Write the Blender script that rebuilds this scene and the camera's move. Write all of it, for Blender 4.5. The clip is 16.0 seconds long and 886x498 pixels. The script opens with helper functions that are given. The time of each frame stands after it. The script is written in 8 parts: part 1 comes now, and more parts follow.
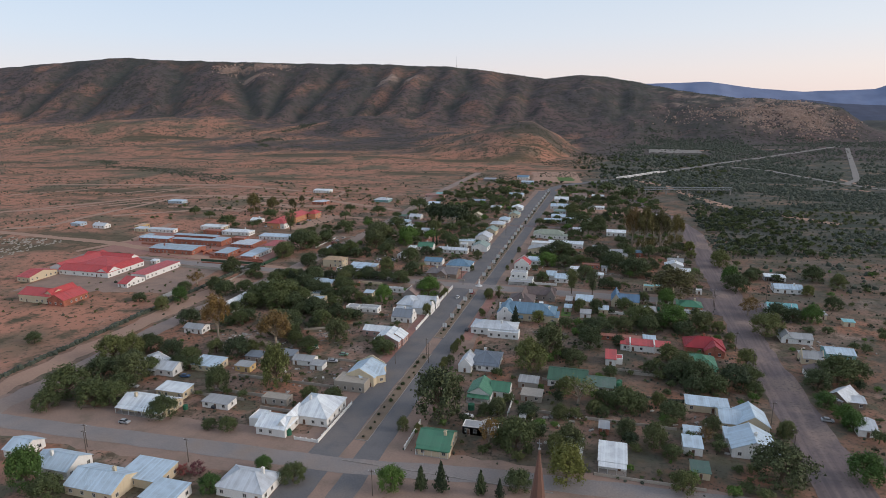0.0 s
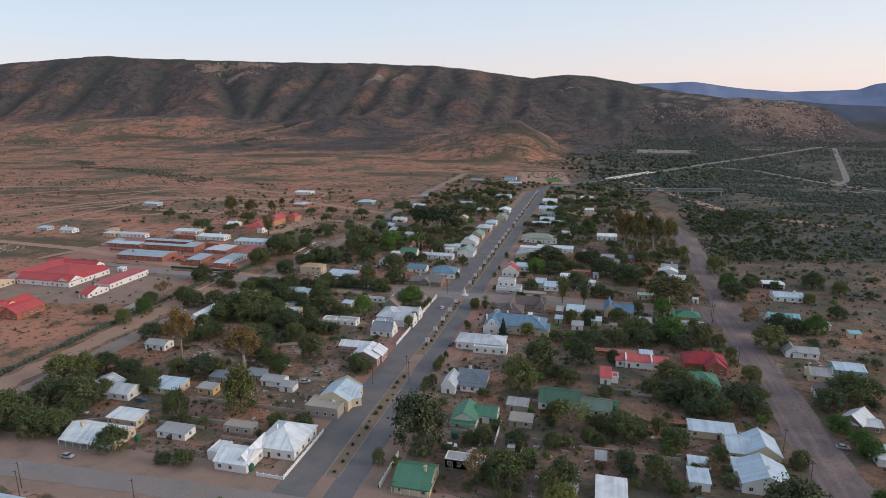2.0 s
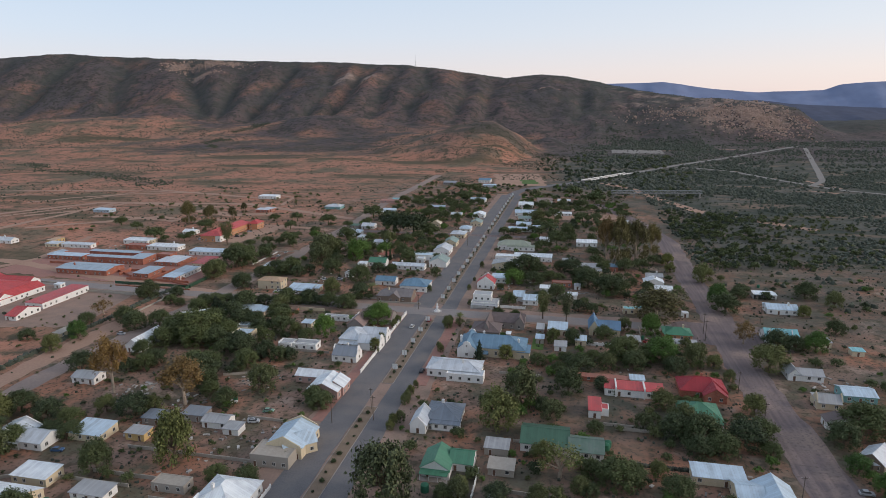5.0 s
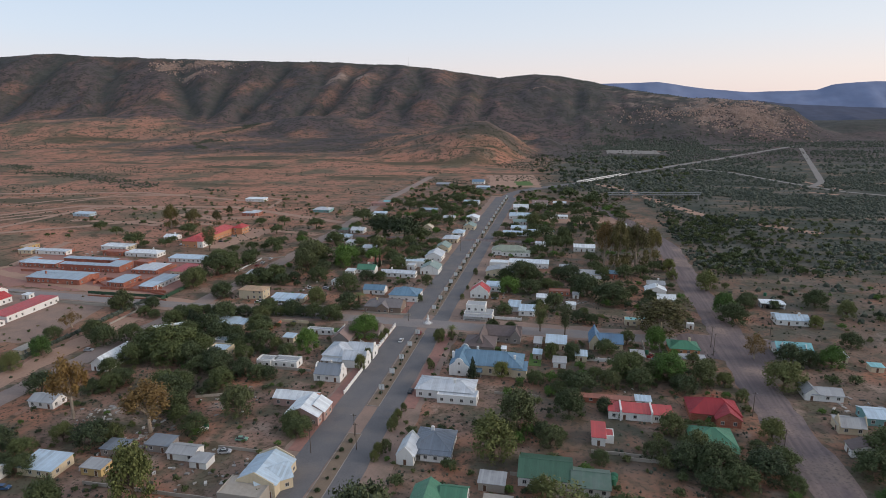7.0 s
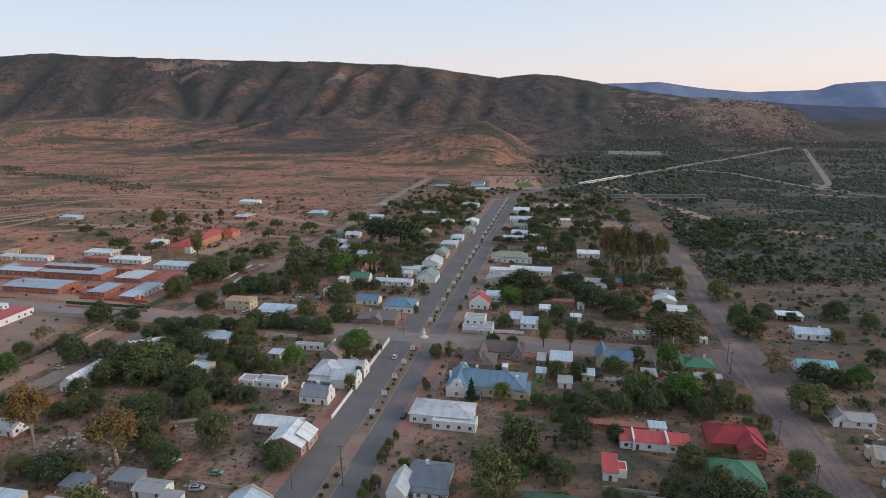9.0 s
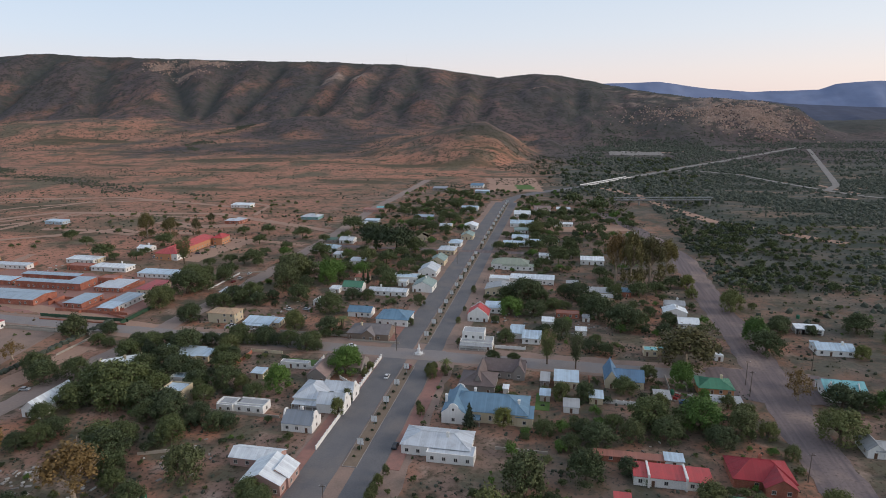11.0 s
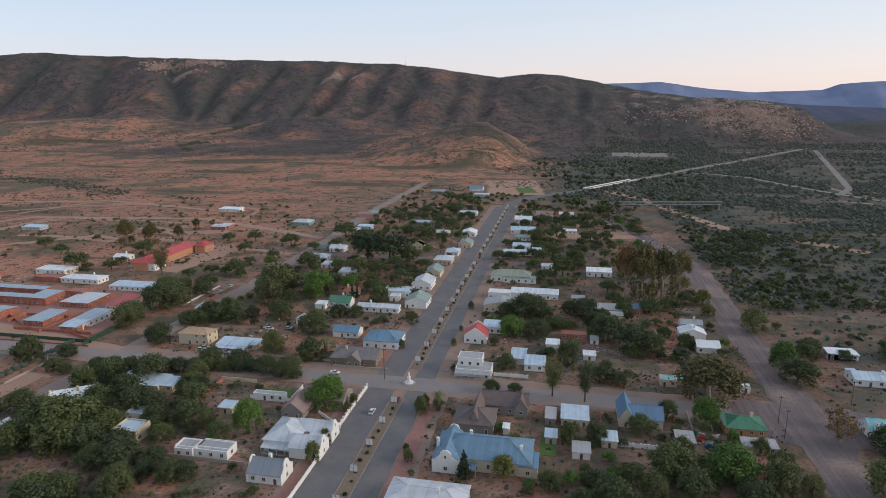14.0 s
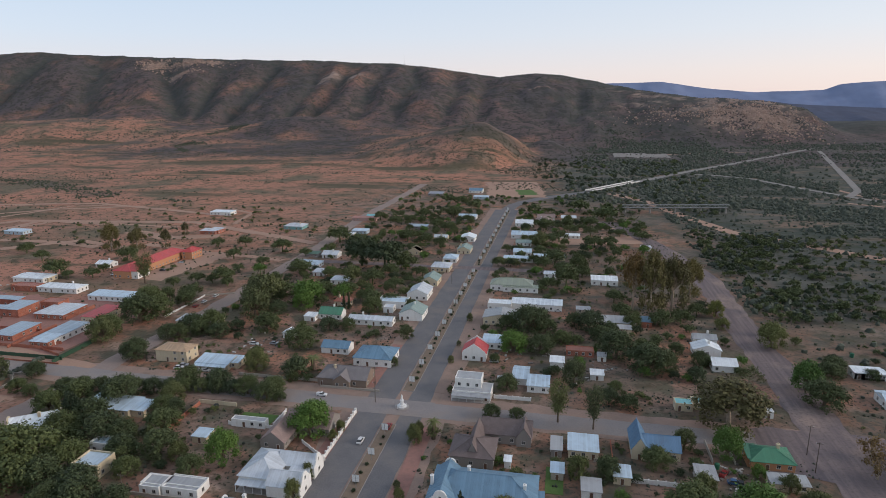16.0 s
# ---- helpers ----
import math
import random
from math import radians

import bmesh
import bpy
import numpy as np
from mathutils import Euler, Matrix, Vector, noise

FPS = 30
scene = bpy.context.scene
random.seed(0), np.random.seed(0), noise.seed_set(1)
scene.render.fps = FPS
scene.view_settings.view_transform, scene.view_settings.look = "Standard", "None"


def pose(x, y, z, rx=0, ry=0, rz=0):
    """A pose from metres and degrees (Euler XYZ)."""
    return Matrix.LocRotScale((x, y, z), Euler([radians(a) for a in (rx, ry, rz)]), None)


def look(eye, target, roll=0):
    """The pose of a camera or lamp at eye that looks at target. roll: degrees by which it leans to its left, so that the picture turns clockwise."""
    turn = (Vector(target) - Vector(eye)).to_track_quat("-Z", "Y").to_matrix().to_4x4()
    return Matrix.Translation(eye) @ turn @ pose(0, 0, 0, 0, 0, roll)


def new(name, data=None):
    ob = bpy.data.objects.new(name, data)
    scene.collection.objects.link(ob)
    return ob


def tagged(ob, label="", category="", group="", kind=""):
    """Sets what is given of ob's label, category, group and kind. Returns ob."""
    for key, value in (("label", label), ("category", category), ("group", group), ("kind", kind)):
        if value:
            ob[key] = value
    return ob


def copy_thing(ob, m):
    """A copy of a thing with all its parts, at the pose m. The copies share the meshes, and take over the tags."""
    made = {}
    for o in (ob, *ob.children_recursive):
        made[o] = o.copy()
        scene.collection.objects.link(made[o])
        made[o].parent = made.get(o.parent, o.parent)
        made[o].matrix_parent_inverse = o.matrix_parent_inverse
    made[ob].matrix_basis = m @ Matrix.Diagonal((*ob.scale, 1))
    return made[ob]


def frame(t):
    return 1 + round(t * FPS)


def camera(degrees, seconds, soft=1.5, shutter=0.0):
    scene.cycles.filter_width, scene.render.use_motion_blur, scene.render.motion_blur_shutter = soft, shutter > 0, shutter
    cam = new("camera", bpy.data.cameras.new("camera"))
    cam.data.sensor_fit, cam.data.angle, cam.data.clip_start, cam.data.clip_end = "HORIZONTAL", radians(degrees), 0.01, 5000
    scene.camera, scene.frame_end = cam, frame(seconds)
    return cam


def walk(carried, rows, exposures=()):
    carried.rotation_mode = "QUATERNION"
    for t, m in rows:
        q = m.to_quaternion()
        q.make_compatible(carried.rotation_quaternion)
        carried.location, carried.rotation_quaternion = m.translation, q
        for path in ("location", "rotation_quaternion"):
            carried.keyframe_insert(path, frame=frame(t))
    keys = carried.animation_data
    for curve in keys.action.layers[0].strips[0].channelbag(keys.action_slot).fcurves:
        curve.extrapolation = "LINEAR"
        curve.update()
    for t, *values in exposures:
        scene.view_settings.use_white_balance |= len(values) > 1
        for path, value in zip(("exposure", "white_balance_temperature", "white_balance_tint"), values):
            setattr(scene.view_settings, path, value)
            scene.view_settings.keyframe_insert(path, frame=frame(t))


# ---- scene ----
cam = camera(72.0, 16.0, soft=0.8)
PATH = [
    (0, (80.289, -372.913, 116.383), (79.764, -371.04, 115.918), -0.5),
    (0.5, (79.457, -367.447, 116.246), (78.943, -365.571, 115.781), -0.5),
    (1, (78.48, -362.102, 116.062), (77.981, -360.222, 115.597), -0.5),
    (1.5, (77.641, -356.598, 115.833), (77.149, -354.716, 115.368), -0.5),
    (2, (76.939, -350.887, 115.634), (76.453, -349.004, 115.168), -0.4),
    (2.5, (75.807, -345.561, 115.451), (75.334, -343.675, 114.984), -0.4),
    (3, (74.73, -340.378, 115.314), (74.272, -338.488, 114.847), -0.4),
    (3.5, (73.844, -335.095, 115.33), (73.4, -333.202, 114.862), -0.3),
    (4, (73.049, -329.95, 115.343), (72.62, -328.053, 114.876), -0.3),
    (6.5, (69.902, -304.779, 114.7), (69.514, -302.873, 114.233), -0.4),
    (7, (69.148, -299.669, 114.621), (68.762, -297.763, 114.155), -0.4),
    (7.5, (68.49, -294.45, 114.55), (68.105, -292.544, 114.083), -0.4),
    (8, (67.748, -289.503, 114.434), (67.364, -287.597, 113.968), -0.4),
    (8.5, (67.098, -284.536, 114.393), (66.713, -282.629, 113.926), -0.4),
    (9, (66.451, -279.488, 114.459), (66.066, -277.581, 113.993), -0.4),
    (11.5, (63.543, -253.82, 114.233), (63.158, -251.913, 113.768), -0.5),
    (12, (62.976, -248.807, 114.22), (62.59, -246.9, 113.755), -0.5),
    (12.5, (62.404, -243.68, 114.198), (62.02, -241.773, 113.734), -0.5),
    (13, (61.903, -238.494, 114.201), (61.518, -236.587, 113.737), -0.4),
    (13.5, (61.446, -233.353, 114.174), (61.061, -231.446, 113.709), -0.4),
    (14, (60.943, -228.167, 114.162), (60.558, -226.26, 113.697), -0.4),
    (14.5, (60.251, -222.934, 114.117), (59.867, -221.027, 113.653), -0.4),
    (15, (59.551, -217.742, 114.042), (59.167, -215.835, 113.578), -0.4),
    (15.5, (58.879, -212.616, 113.982), (58.496, -210.709, 113.517), -0.4),
    (16, (58.369, -207.452, 113.981), (57.985, -205.545, 113.516), -0.4),
]
walk(cam, [(t, look(eye, target, roll)) for t, eye, target, roll in PATH])

# ---- world and light: a clear sky with the sun gone from the valley ----
SUN_ELEVATION, SUN_AZIMUTH = radians(20), radians(88)
world = bpy.data.worlds.new("dusk_sky")
scene.world = world
world.use_nodes = True
wn, wl = world.node_tree.nodes, world.node_tree.links
sky = wn.new("ShaderNodeTexSky")
sky.sky_type = 'NISHITA'
sky.sun_disc = False
sky.sun_elevation = SUN_ELEVATION
sky.sun_rotation = SUN_AZIMUTH
sky.altitude, sky.air_density, sky.dust_density, sky.ozone_density = 400, 1.0, 1.0, 1.5
# the pale pink and blue bands that dusk lays over the whole sky
coord = wn.new("ShaderNodeTexCoord")
split = wn.new("ShaderNodeSeparateXYZ")
wl.new(coord.outputs["Generated"], split.inputs[0])
band = wn.new("ShaderNodeValToRGB")
wl.new(split.outputs["Z"], band.inputs[0])
stops = band.color_ramp.elements
stops[0].position, stops[0].color = 0.0, (0.86, 0.76, 0.76, 1)
stops[1].position, stops[1].color = 1.0, (0.47, 0.55, 0.66, 1)
for at, c in ((0.045, (0.84, 0.80, 0.82)), (0.10, (0.74, 0.82, 0.91)), (0.20, (0.62, 0.78, 0.93)), (0.45, (0.56, 0.66, 0.79))):
    e = stops.new(at)
    e.color = (*c, 1)
thin = wn.new("ShaderNodeMix")
thin.data_type, thin.blend_type = 'RGBA', 'MIX'
faint = wn.new("ShaderNodeMix")
faint.data_type, faint.blend_type = 'RGBA', 'MULTIPLY'
faint.inputs[0].default_value, faint.inputs[7].default_value = 1.0, (0.12, 0.12, 0.12, 1)
wl.new(sky.outputs["Color"], faint.inputs[6])
thin.inputs[0].default_value = 0.80
wl.new(faint.outputs[2], thin.inputs[6])
wl.new(band.outputs["Color"], thin.inputs[7])
# warmer and brighter to the east
east = wn.new("ShaderNodeMapRange")
east.inputs["From Min"].default_value, east.inputs["From Max"].default_value = -0.6, 0.7
wl.new(split.outputs["X"], east.inputs["Value"])
glow = wn.new("ShaderNodeMix")
glow.data_type = 'RGBA'
glow.inputs[6].default_value, glow.inputs[7].default_value = (1.0, 0.99, 1.03, 1), (1.20, 1.09, 1.04, 1)
wl.new(east.outputs["Result"], glow.inputs[0])
tint = wn.new("ShaderNodeMix")
tint.data_type, tint.blend_type = 'RGBA', 'MULTIPLY'
tint.inputs[0].default_value = 1.0
wl.new(thin.outputs[2], tint.inputs[6])
wl.new(glow.outputs[2], tint.inputs[7])
wl.new(tint.outputs[2], wn["Background"].inputs["Color"])
wn["Background"].inputs["Strength"].default_value = 1.0

sun = new("sun", bpy.data.lights.new("sun", 'SUN'))
sun.data.energy, sun.data.angle, sun.data.color = 1.75, radians(22), (1.0, 0.86, 0.75)
sun_way = Vector((math.sin(SUN_AZIMUTH) * math.cos(SUN_ELEVATION), math.cos(SUN_AZIMUTH) * math.cos(SUN_ELEVATION), math.sin(SUN_ELEVATION)))
sun.matrix_world = look(tuple(sun_way * 500), (0, 0, 0))
scene.view_settings.exposure = 0.0

# ---- materials ----
def material(name, rough=0.85, metal=0.0, spec=0.3):
    m = bpy.data.materials.new(name)
    m.use_nodes = True
    b = m.node_tree.nodes["Principled BSDF"]
    b.inputs["Roughness"].default_value = rough
    b.inputs["Metallic"].default_value = metal
    b.inputs["Specular IOR Level"].default_value = spec
    return m, m.node_tree.nodes, m.node_tree.links, b


def where(nodes, links):
    """World place of the shaded point."""
    return nodes.new("ShaderNodeNewGeometry").outputs["Position"]


def grain(nodes, links, place, scale, detail=4.0, lo=0.35, hi=0.65, rough=0.55):
    n = nodes.new("ShaderNodeTexNoise")
    n.inputs["Scale"].default_value, n.inputs["Detail"].default_value, n.inputs["Roughness"].default_value = scale, detail, rough
    links.new(place, n.inputs["Vector"])
    r = nodes.new("ShaderNodeMapRange")
    r.inputs["From Min"].default_value, r.inputs["From Max"].default_value = lo, hi
    links.new(n.outputs["Fac"], r.inputs["Value"])
    return r.outputs["Result"]


def mix(nodes, links, fac, a, b, how='MIX'):
    n = nodes.new("ShaderNodeMix")
    n.data_type, n.blend_type = 'RGBA', how
    for key, v in ((0, fac), (6, a), (7, b)):
        if isinstance(v, (int, float)):
            n.inputs[key].default_value = v
        elif isinstance(v, tuple):
            n.inputs[key].default_value = (*v, 1)
        else:
            links.new(v, n.inputs[key])
    return n.outputs[2]


def calc(nodes, links, op, a, b=0.0):
    n = nodes.new("ShaderNodeMath")
    n.operation, n.use_clamp = op, False
    for key, v in ((0, a), (1, b)):
        if isinstance(v, (int, float)):
            n.inputs[key].default_value = v
        else:
            links.new(v, n.inputs[key])
    return n.outputs[0]


def bump(nodes, links, b, height, strength=0.4, distance=0.05):
    n = nodes.new("ShaderNodeBump")
    n.inputs["Strength"].default_value, n.inputs["Distance"].default_value = strength, distance
    links.new(height, n.inputs["Height"])
    links.new(n.outputs["Normal"], b.inputs["Normal"])


def mottled(name, a, c, scale=0.6, fine=6.0, rough=0.9, relief=0.05, spec=0.2, dirt=None, dirt_scale=0.15):
    """Two tones in large patches with a fine grain, and a third for dirt."""
    m, n, l, b = material(name, rough, 0, spec)
    p = where(n, l)
    col = mix(n, l, grain(n, l, p, scale), a, c)
    if dirt:
        col = mix(n, l, grain(n, l, p, dirt_scale, 6, 0.5, 0.72), col, dirt)
    g = grain(n, l, p, fine, 3, 0.2, 0.8)
    col = mix(n, l, 0.35, col, mix(n, l, g, tuple(v * 0.55 for v in a), tuple(min(1, v * 1.45) for v in c)))
    l.new(col, b.inputs["Base Color"])
    bump(n, l, b, g, 0.5, relief)
    return m


def painted(name, colour, stain=(0.30, 0.22, 0.15), amount=0.5):
    """Plastered and painted wall with streaks and splash dirt."""
    m, n, l, b = material(name, 0.9, 0, 0.2)
    p = where(n, l)
    scl = n.new("ShaderNodeMapping")
    scl.inputs["Scale"].default_value = (1.2, 1.2, 0.25)
    l.new(p, scl.inputs["Vector"])
    s = grain(n, l, scl.outputs["Vector"], 1.0, 6, 0.5, 0.8)
    tone = mix(n, l, n.new("ShaderNodeObjectInfo").outputs["Random"], tuple(v * 0.88 for v in colour), colour)
    col = mix(n, l, calc(n, l, 'MULTIPLY', s, amount), tone, stain)
    col = mix(n, l, grain(n, l, p, 3.0, 4), col, tuple(v * 0.86 for v in colour))
    l.new(col, b.inputs["Base Color"])
    bump(n, l, b, grain(n, l, p, 9.0), 0.2, 0.01)
    return m


def sheet_roof(name, colour, rust=0.35, rough=0.5):
    """Corrugated sheets: ribs down the slope, laps between sheets, faded and rusty patches."""
    m, n, l, b = material(name, rough, 0.1, 0.4)
    geo = n.new("ShaderNodeNewGeometry")
    sp, sn = n.new("ShaderNodeSeparateXYZ"), n.new("ShaderNodeSeparateXYZ")
    l.new(geo.outputs["Position"], sp.inputs[0])
    l.new(geo.outputs["True Normal"], sn.inputs[0])
    side = calc(n, l, 'GREATER_THAN', calc(n, l, 'ABSOLUTE', sn.outputs["X"]), calc(n, l, 'ABSOLUTE', sn.outputs["Y"]))
    mx = n.new("ShaderNodeMix")
    l.new(side, mx.inputs[0]); l.new(sp.outputs["X"], mx.inputs[2]); l.new(sp.outputs["Y"], mx.inputs[3])
    along = mx.outputs[0]
    rib = calc(n, l, 'SINE', calc(n, l, 'MULTIPLY', along, 6.2832 / 0.19))
    sheet = calc(n, l, 'FRACT', calc(n, l, 'MULTIPLY', along, 1 / 0.76))
    number = calc(n, l, 'FLOOR', calc(n, l, 'MULTIPLY', along, 1 / 0.76))
    wn1 = n.new("ShaderNodeTexWhiteNoise")
    wn1.noise_dimensions = '1D'
    l.new(number, wn1.inputs["W"])
    tone = mix(n, l, wn1.outputs["Value"], tuple(v * 0.80 for v in colour), tuple(min(0.9, v * 1.12) for v in colour))
    lap = calc(n, l, 'LESS_THAN', sheet, 0.09)
    tone = mix(n, l, calc(n, l, 'MULTIPLY', lap, 0.45), tone, tuple(v * 0.5 for v in colour))
    house_tone = n.new("ShaderNodeObjectInfo").outputs["Random"]
    fade = 0.30 if max(colour) - min(colour) < 0.14 else 0.08
    tone = mix(n, l, calc(n, l, 'MULTIPLY', house_tone, fade), tone, (0.45, 0.46, 0.47))
    streak = n.new("ShaderNodeMapping")
    streak.inputs["Scale"].default_value = (0.5, 0.5, 0.2)
    l.new(geo.outputs["Position"], streak.inputs["Vector"])
    stain = grain(n, l, streak.outputs["Vector"], 0.9, 8, 0.56, 0.78, 0.7)
    col = mix(n, l, calc(n, l, 'MULTIPLY', stain, rust), tone, (0.24, 0.13, 0.08))
    col = mix(n, l, grain(n, l, geo.outputs["Position"], 0.35, 3), col, mix(n, l, 0.5, col, tuple(min(0.95, v * 1.25) for v in colour)))
    l.new(col, b.inputs["Base Color"])
    bump(n, l, b, calc(n, l, 'ADD', rib, calc(n, l, 'MULTIPLY', lap, 1.5)), 0.5, 0.02)
    return m


def tiled_roof(name, colour):
    m, n, l, b = material(name, 0.75, 0, 0.3)
    geo = n.new("ShaderNodeNewGeometry")
    mp = n.new("ShaderNodeMapping")
    mp.inputs["Scale"].default_value = (3.0, 3.0, 5.5)
    l.new(geo.outputs["Position"], mp.inputs["Vector"])
    v = n.new("ShaderNodeTexVoronoi")
    v.inputs["Scale"].default_value = 1.0
    l.new(mp.outputs["Vector"], v.inputs["Vector"])
    col = mix(n, l, v.outputs["Color"], tuple(c * 0.75 for c in colour), tuple(min(1, c * 1.2) for c in colour))
    col = mix(n, l, grain(n, l, geo.outputs["Position"], 0.4, 5), col, tuple(c * 0.8 for c in colour))
    l.new(col, b.inputs["Base Color"])
    bump(n, l, b, v.outputs["Distance"], 0.5, 0.03)
    return m


def brickwork(name, colour):
    m, n, l, b = material(name, 0.9, 0, 0.2)
    geo = n.new("ShaderNodeNewGeometry")
    p = geo.outputs["Position"]
    col = mix(n, l, grain(n, l, p, 2.5, 6), colour, tuple(v * 0.7 for v in colour))
    col = mix(n, l, grain(n, l, p, 0.3, 4, 0.45, 0.7), col, tuple(min(1, v * 1.3) for v in colour))
    sz = n.new("ShaderNodeSeparateXYZ")
    l.new(p, sz.inputs[0])
    course = calc(n, l, 'LESS_THAN', calc(n, l, 'FRACT', calc(n, l, 'MULTIPLY', sz.outputs["Z"], 1 / 0.085)), 0.14)
    col = mix(n, l, calc(n, l, 'MULTIPLY', course, 0.4), col, (0.38, 0.33, 0.29))
    l.new(col, b.inputs["Base Color"])
    bump(n, l, b, course, 0.3, 0.01)
    return m


def plain(name, colour, rough=0.6, metal=0.0):
    m, n, l, b = material(name, rough, metal)
    col = mix(n, l, grain(n, l, where(n, l), 4.0, 4), colour, tuple(v * 0.75 for v in colour))
    l.new(col, b.inputs["Base Color"])
    return m


def leaf(name, a, c, turn=(1.9, 1.65, 1.15)):
    """Foliage: tone varies from clump to clump and from plant to plant."""
    m, n, l, b = material(name, 0.7, 0, 0.25)
    isl = n.new("ShaderNodeNewGeometry").outputs["Random Per Island"]
    obj = n.new("ShaderNodeObjectInfo").outputs["Random"]
    col = mix(n, l, isl, tuple(v * 0.50 for v in a), tuple(v * 1.15 for v in c))
    col = mix(n, l, calc(n, l, 'MULTIPLY', obj, 0.8), col, tuple(0.5 * (p + q) * f for p, q, f in zip(a, c, turn)))
    l.new(col, b.inputs["Base Color"])
    return m


WALL = {
    "white": painted("white_plaster", (0.84, 0.83, 0.80), amount=0.35),
    "cream": painted("cream_plaster", (0.66, 0.56, 0.40)),
    "yellow": painted("yellow_plaster", (0.62, 0.44, 0.20)),
    "pink": painted("pink_plaster", (0.50, 0.33, 0.29)),
    "orange": painted("orange_plaster", (0.58, 0.29, 0.16)),
    "teal": painted("teal_plaster", (0.22, 0.42, 0.42)),
    "lblue": painted("pale_blue_plaster", (0.45, 0.55, 0.62)),
    "grey": painted("grey_plaster", (0.30, 0.27, 0.25)),
    "brown": painted("brown_plaster", (0.26, 0.20, 0.16)),
    "concrete": painted("bare_concrete", (0.42, 0.38, 0.33)),
    "brick": brickwork("red_brick", (0.36, 0.13, 0.085)),
}
ROOF = {
    "white": sheet_roof("white_sheet", (0.72, 0.77, 0.82), 0.3),
    "lgrey": sheet_roof("pale_grey_sheet", (0.53, 0.57, 0.61), 0.4),
    "lblue": sheet_roof("pale_blue_sheet", (0.46, 0.57, 0.66), 0.3),
    "blue": sheet_roof("blue_sheet", (0.13, 0.235, 0.33), 0.15),
    "dblue": sheet_roof("dark_blue_sheet", (0.11, 0.21, 0.33), 0.1),
    "steel": sheet_roof("blue_grey_sheet", (0.33, 0.41, 0.48), 0.3),
    "slate": sheet_roof("slate_sheet", (0.17, 0.20, 0.24), 0.2),
    "grey": sheet_roof("grey_sheet", (0.34, 0.35, 0.36), 0.5),
    "green": sheet_roof("green_sheet", (0.06, 0.20, 0.12), 0.1),
    "dgreen": sheet_roof("dark_green_sheet", (0.05, 0.12, 0.08), 0.1),
    "olive": sheet_roof("olive_sheet", (0.25, 0.29, 0.21), 0.2),
    "slategreen": sheet_roof("grey_green_sheet", (0.22, 0.30, 0.27), 0.3),
    "teal": sheet_roof("turquoise_sheet", (0.20, 0.47, 0.50), 0.1),
    "red": sheet_roof("red_sheet", (0.46, 0.06, 0.06), 0.12),
    "dred": sheet_roof("dark_red_sheet", (0.30, 0.022, 0.032), 0.08),
    "rust": sheet_roof("rusty_sheet", (0.32, 0.12, 0.08), 0.8),
    "tan": sheet_roof("tan_sheet", (0.45, 0.30, 0.18), 0.4),
    "cream": sheet_roof("cream_sheet", (0.60, 0.52, 0.40), 0.3),
    "brown": tiled_roof("brown_tile", (0.17, 0.135, 0.13)),
    "greyroof": tiled_roof("grey_tile", (0.22, 0.20, 0.20)),
    "pinkroof": tiled_roof("faded_tile", (0.30, 0.22, 0.20)),
    "concrete": mottled("flat_concrete", (0.42, 0.38, 0.33), (0.34, 0.31, 0.27), 0.8),
}
ASPHALT = mottled("asphalt", (0.135, 0.132, 0.138), (0.17, 0.165, 0.168), 0.12, 2.0, 0.92, 0.01, 0.2, (0.21, 0.18, 0.16), 0.06)
OLD_ASPHALT = mottled("worn_asphalt", (0.215, 0.198, 0.195), (0.275, 0.245, 0.235), 0.1, 2.0, 0.92, 0.01, 0.2, (0.26, 0.20, 0.16), 0.05)
DIRT_ROAD, n, l, b = material("dirt_road", 0.95, 0, 0.1)
p = where(n, l)
wheel_way = n.new("ShaderNodeMapping")
wheel_way.inputs["Scale"].default_value = (0.55, 0.018, 1.0)
l.new(p, wheel_way.inputs["Vector"])
col = mix(n, l, grain(n, l, wheel_way.outputs["Vector"], 1.0, 5, 0.40, 0.62), (0.150, 0.124, 0.128), (0.215, 0.172, 0.166))
col = mix(n, l, grain(n, l, p, 0.035, 6, 0.54, 0.68), col, (0.31, 0.235, 0.20))
col = mix(n, l, grain(n, l, p, 0.9, 5, 0.5, 0.75), col, (0.13, 0.108, 0.105))
l.new(col, b.inputs["Base Color"])
bump(n, l, b, grain(n, l, p, 1.0, 3, 0.2, 0.8), 0.5, 0.02)
PALE_TRACK = mottled("pale_track", (0.40, 0.265, 0.20), (0.34, 0.22, 0.165), 0.05, 0.8, 0.95, 0.02, 0.1)
FAR_ROAD = mottled("far_road", (0.27, 0.25, 0.235), (0.23, 0.215, 0.20), 0.05, 0.5, 0.95, 0.02, 0.1)
DUSTY_ROAD = mottled("dusty_road", (0.31, 0.245, 0.215), (0.25, 0.20, 0.18), 0.06, 1.0, 0.95, 0.02, 0.1, (0.36, 0.27, 0.21), 0.03)
VERGE = mottled("bare_verge", (0.33, 0.228, 0.182), (0.265, 0.195, 0.162), 0.15, 1.5, 0.95, 0.02, 0.1, (0.17, 0.14, 0.11), 0.09)
RED_PAVING = mottled("red_paving", (0.36, 0.185, 0.15), (0.27, 0.155, 0.13), 0.5, 5.0, 0.9, 0.01, 0.2)
KERB = mottled("kerb_concrete", (0.36, 0.33, 0.31), (0.29, 0.265, 0.25), 0.6, 4.0)
MEDIAN = mottled("median_soil", (0.24, 0.18, 0.13), (0.19, 0.145, 0.11), 0.5, 3.0)
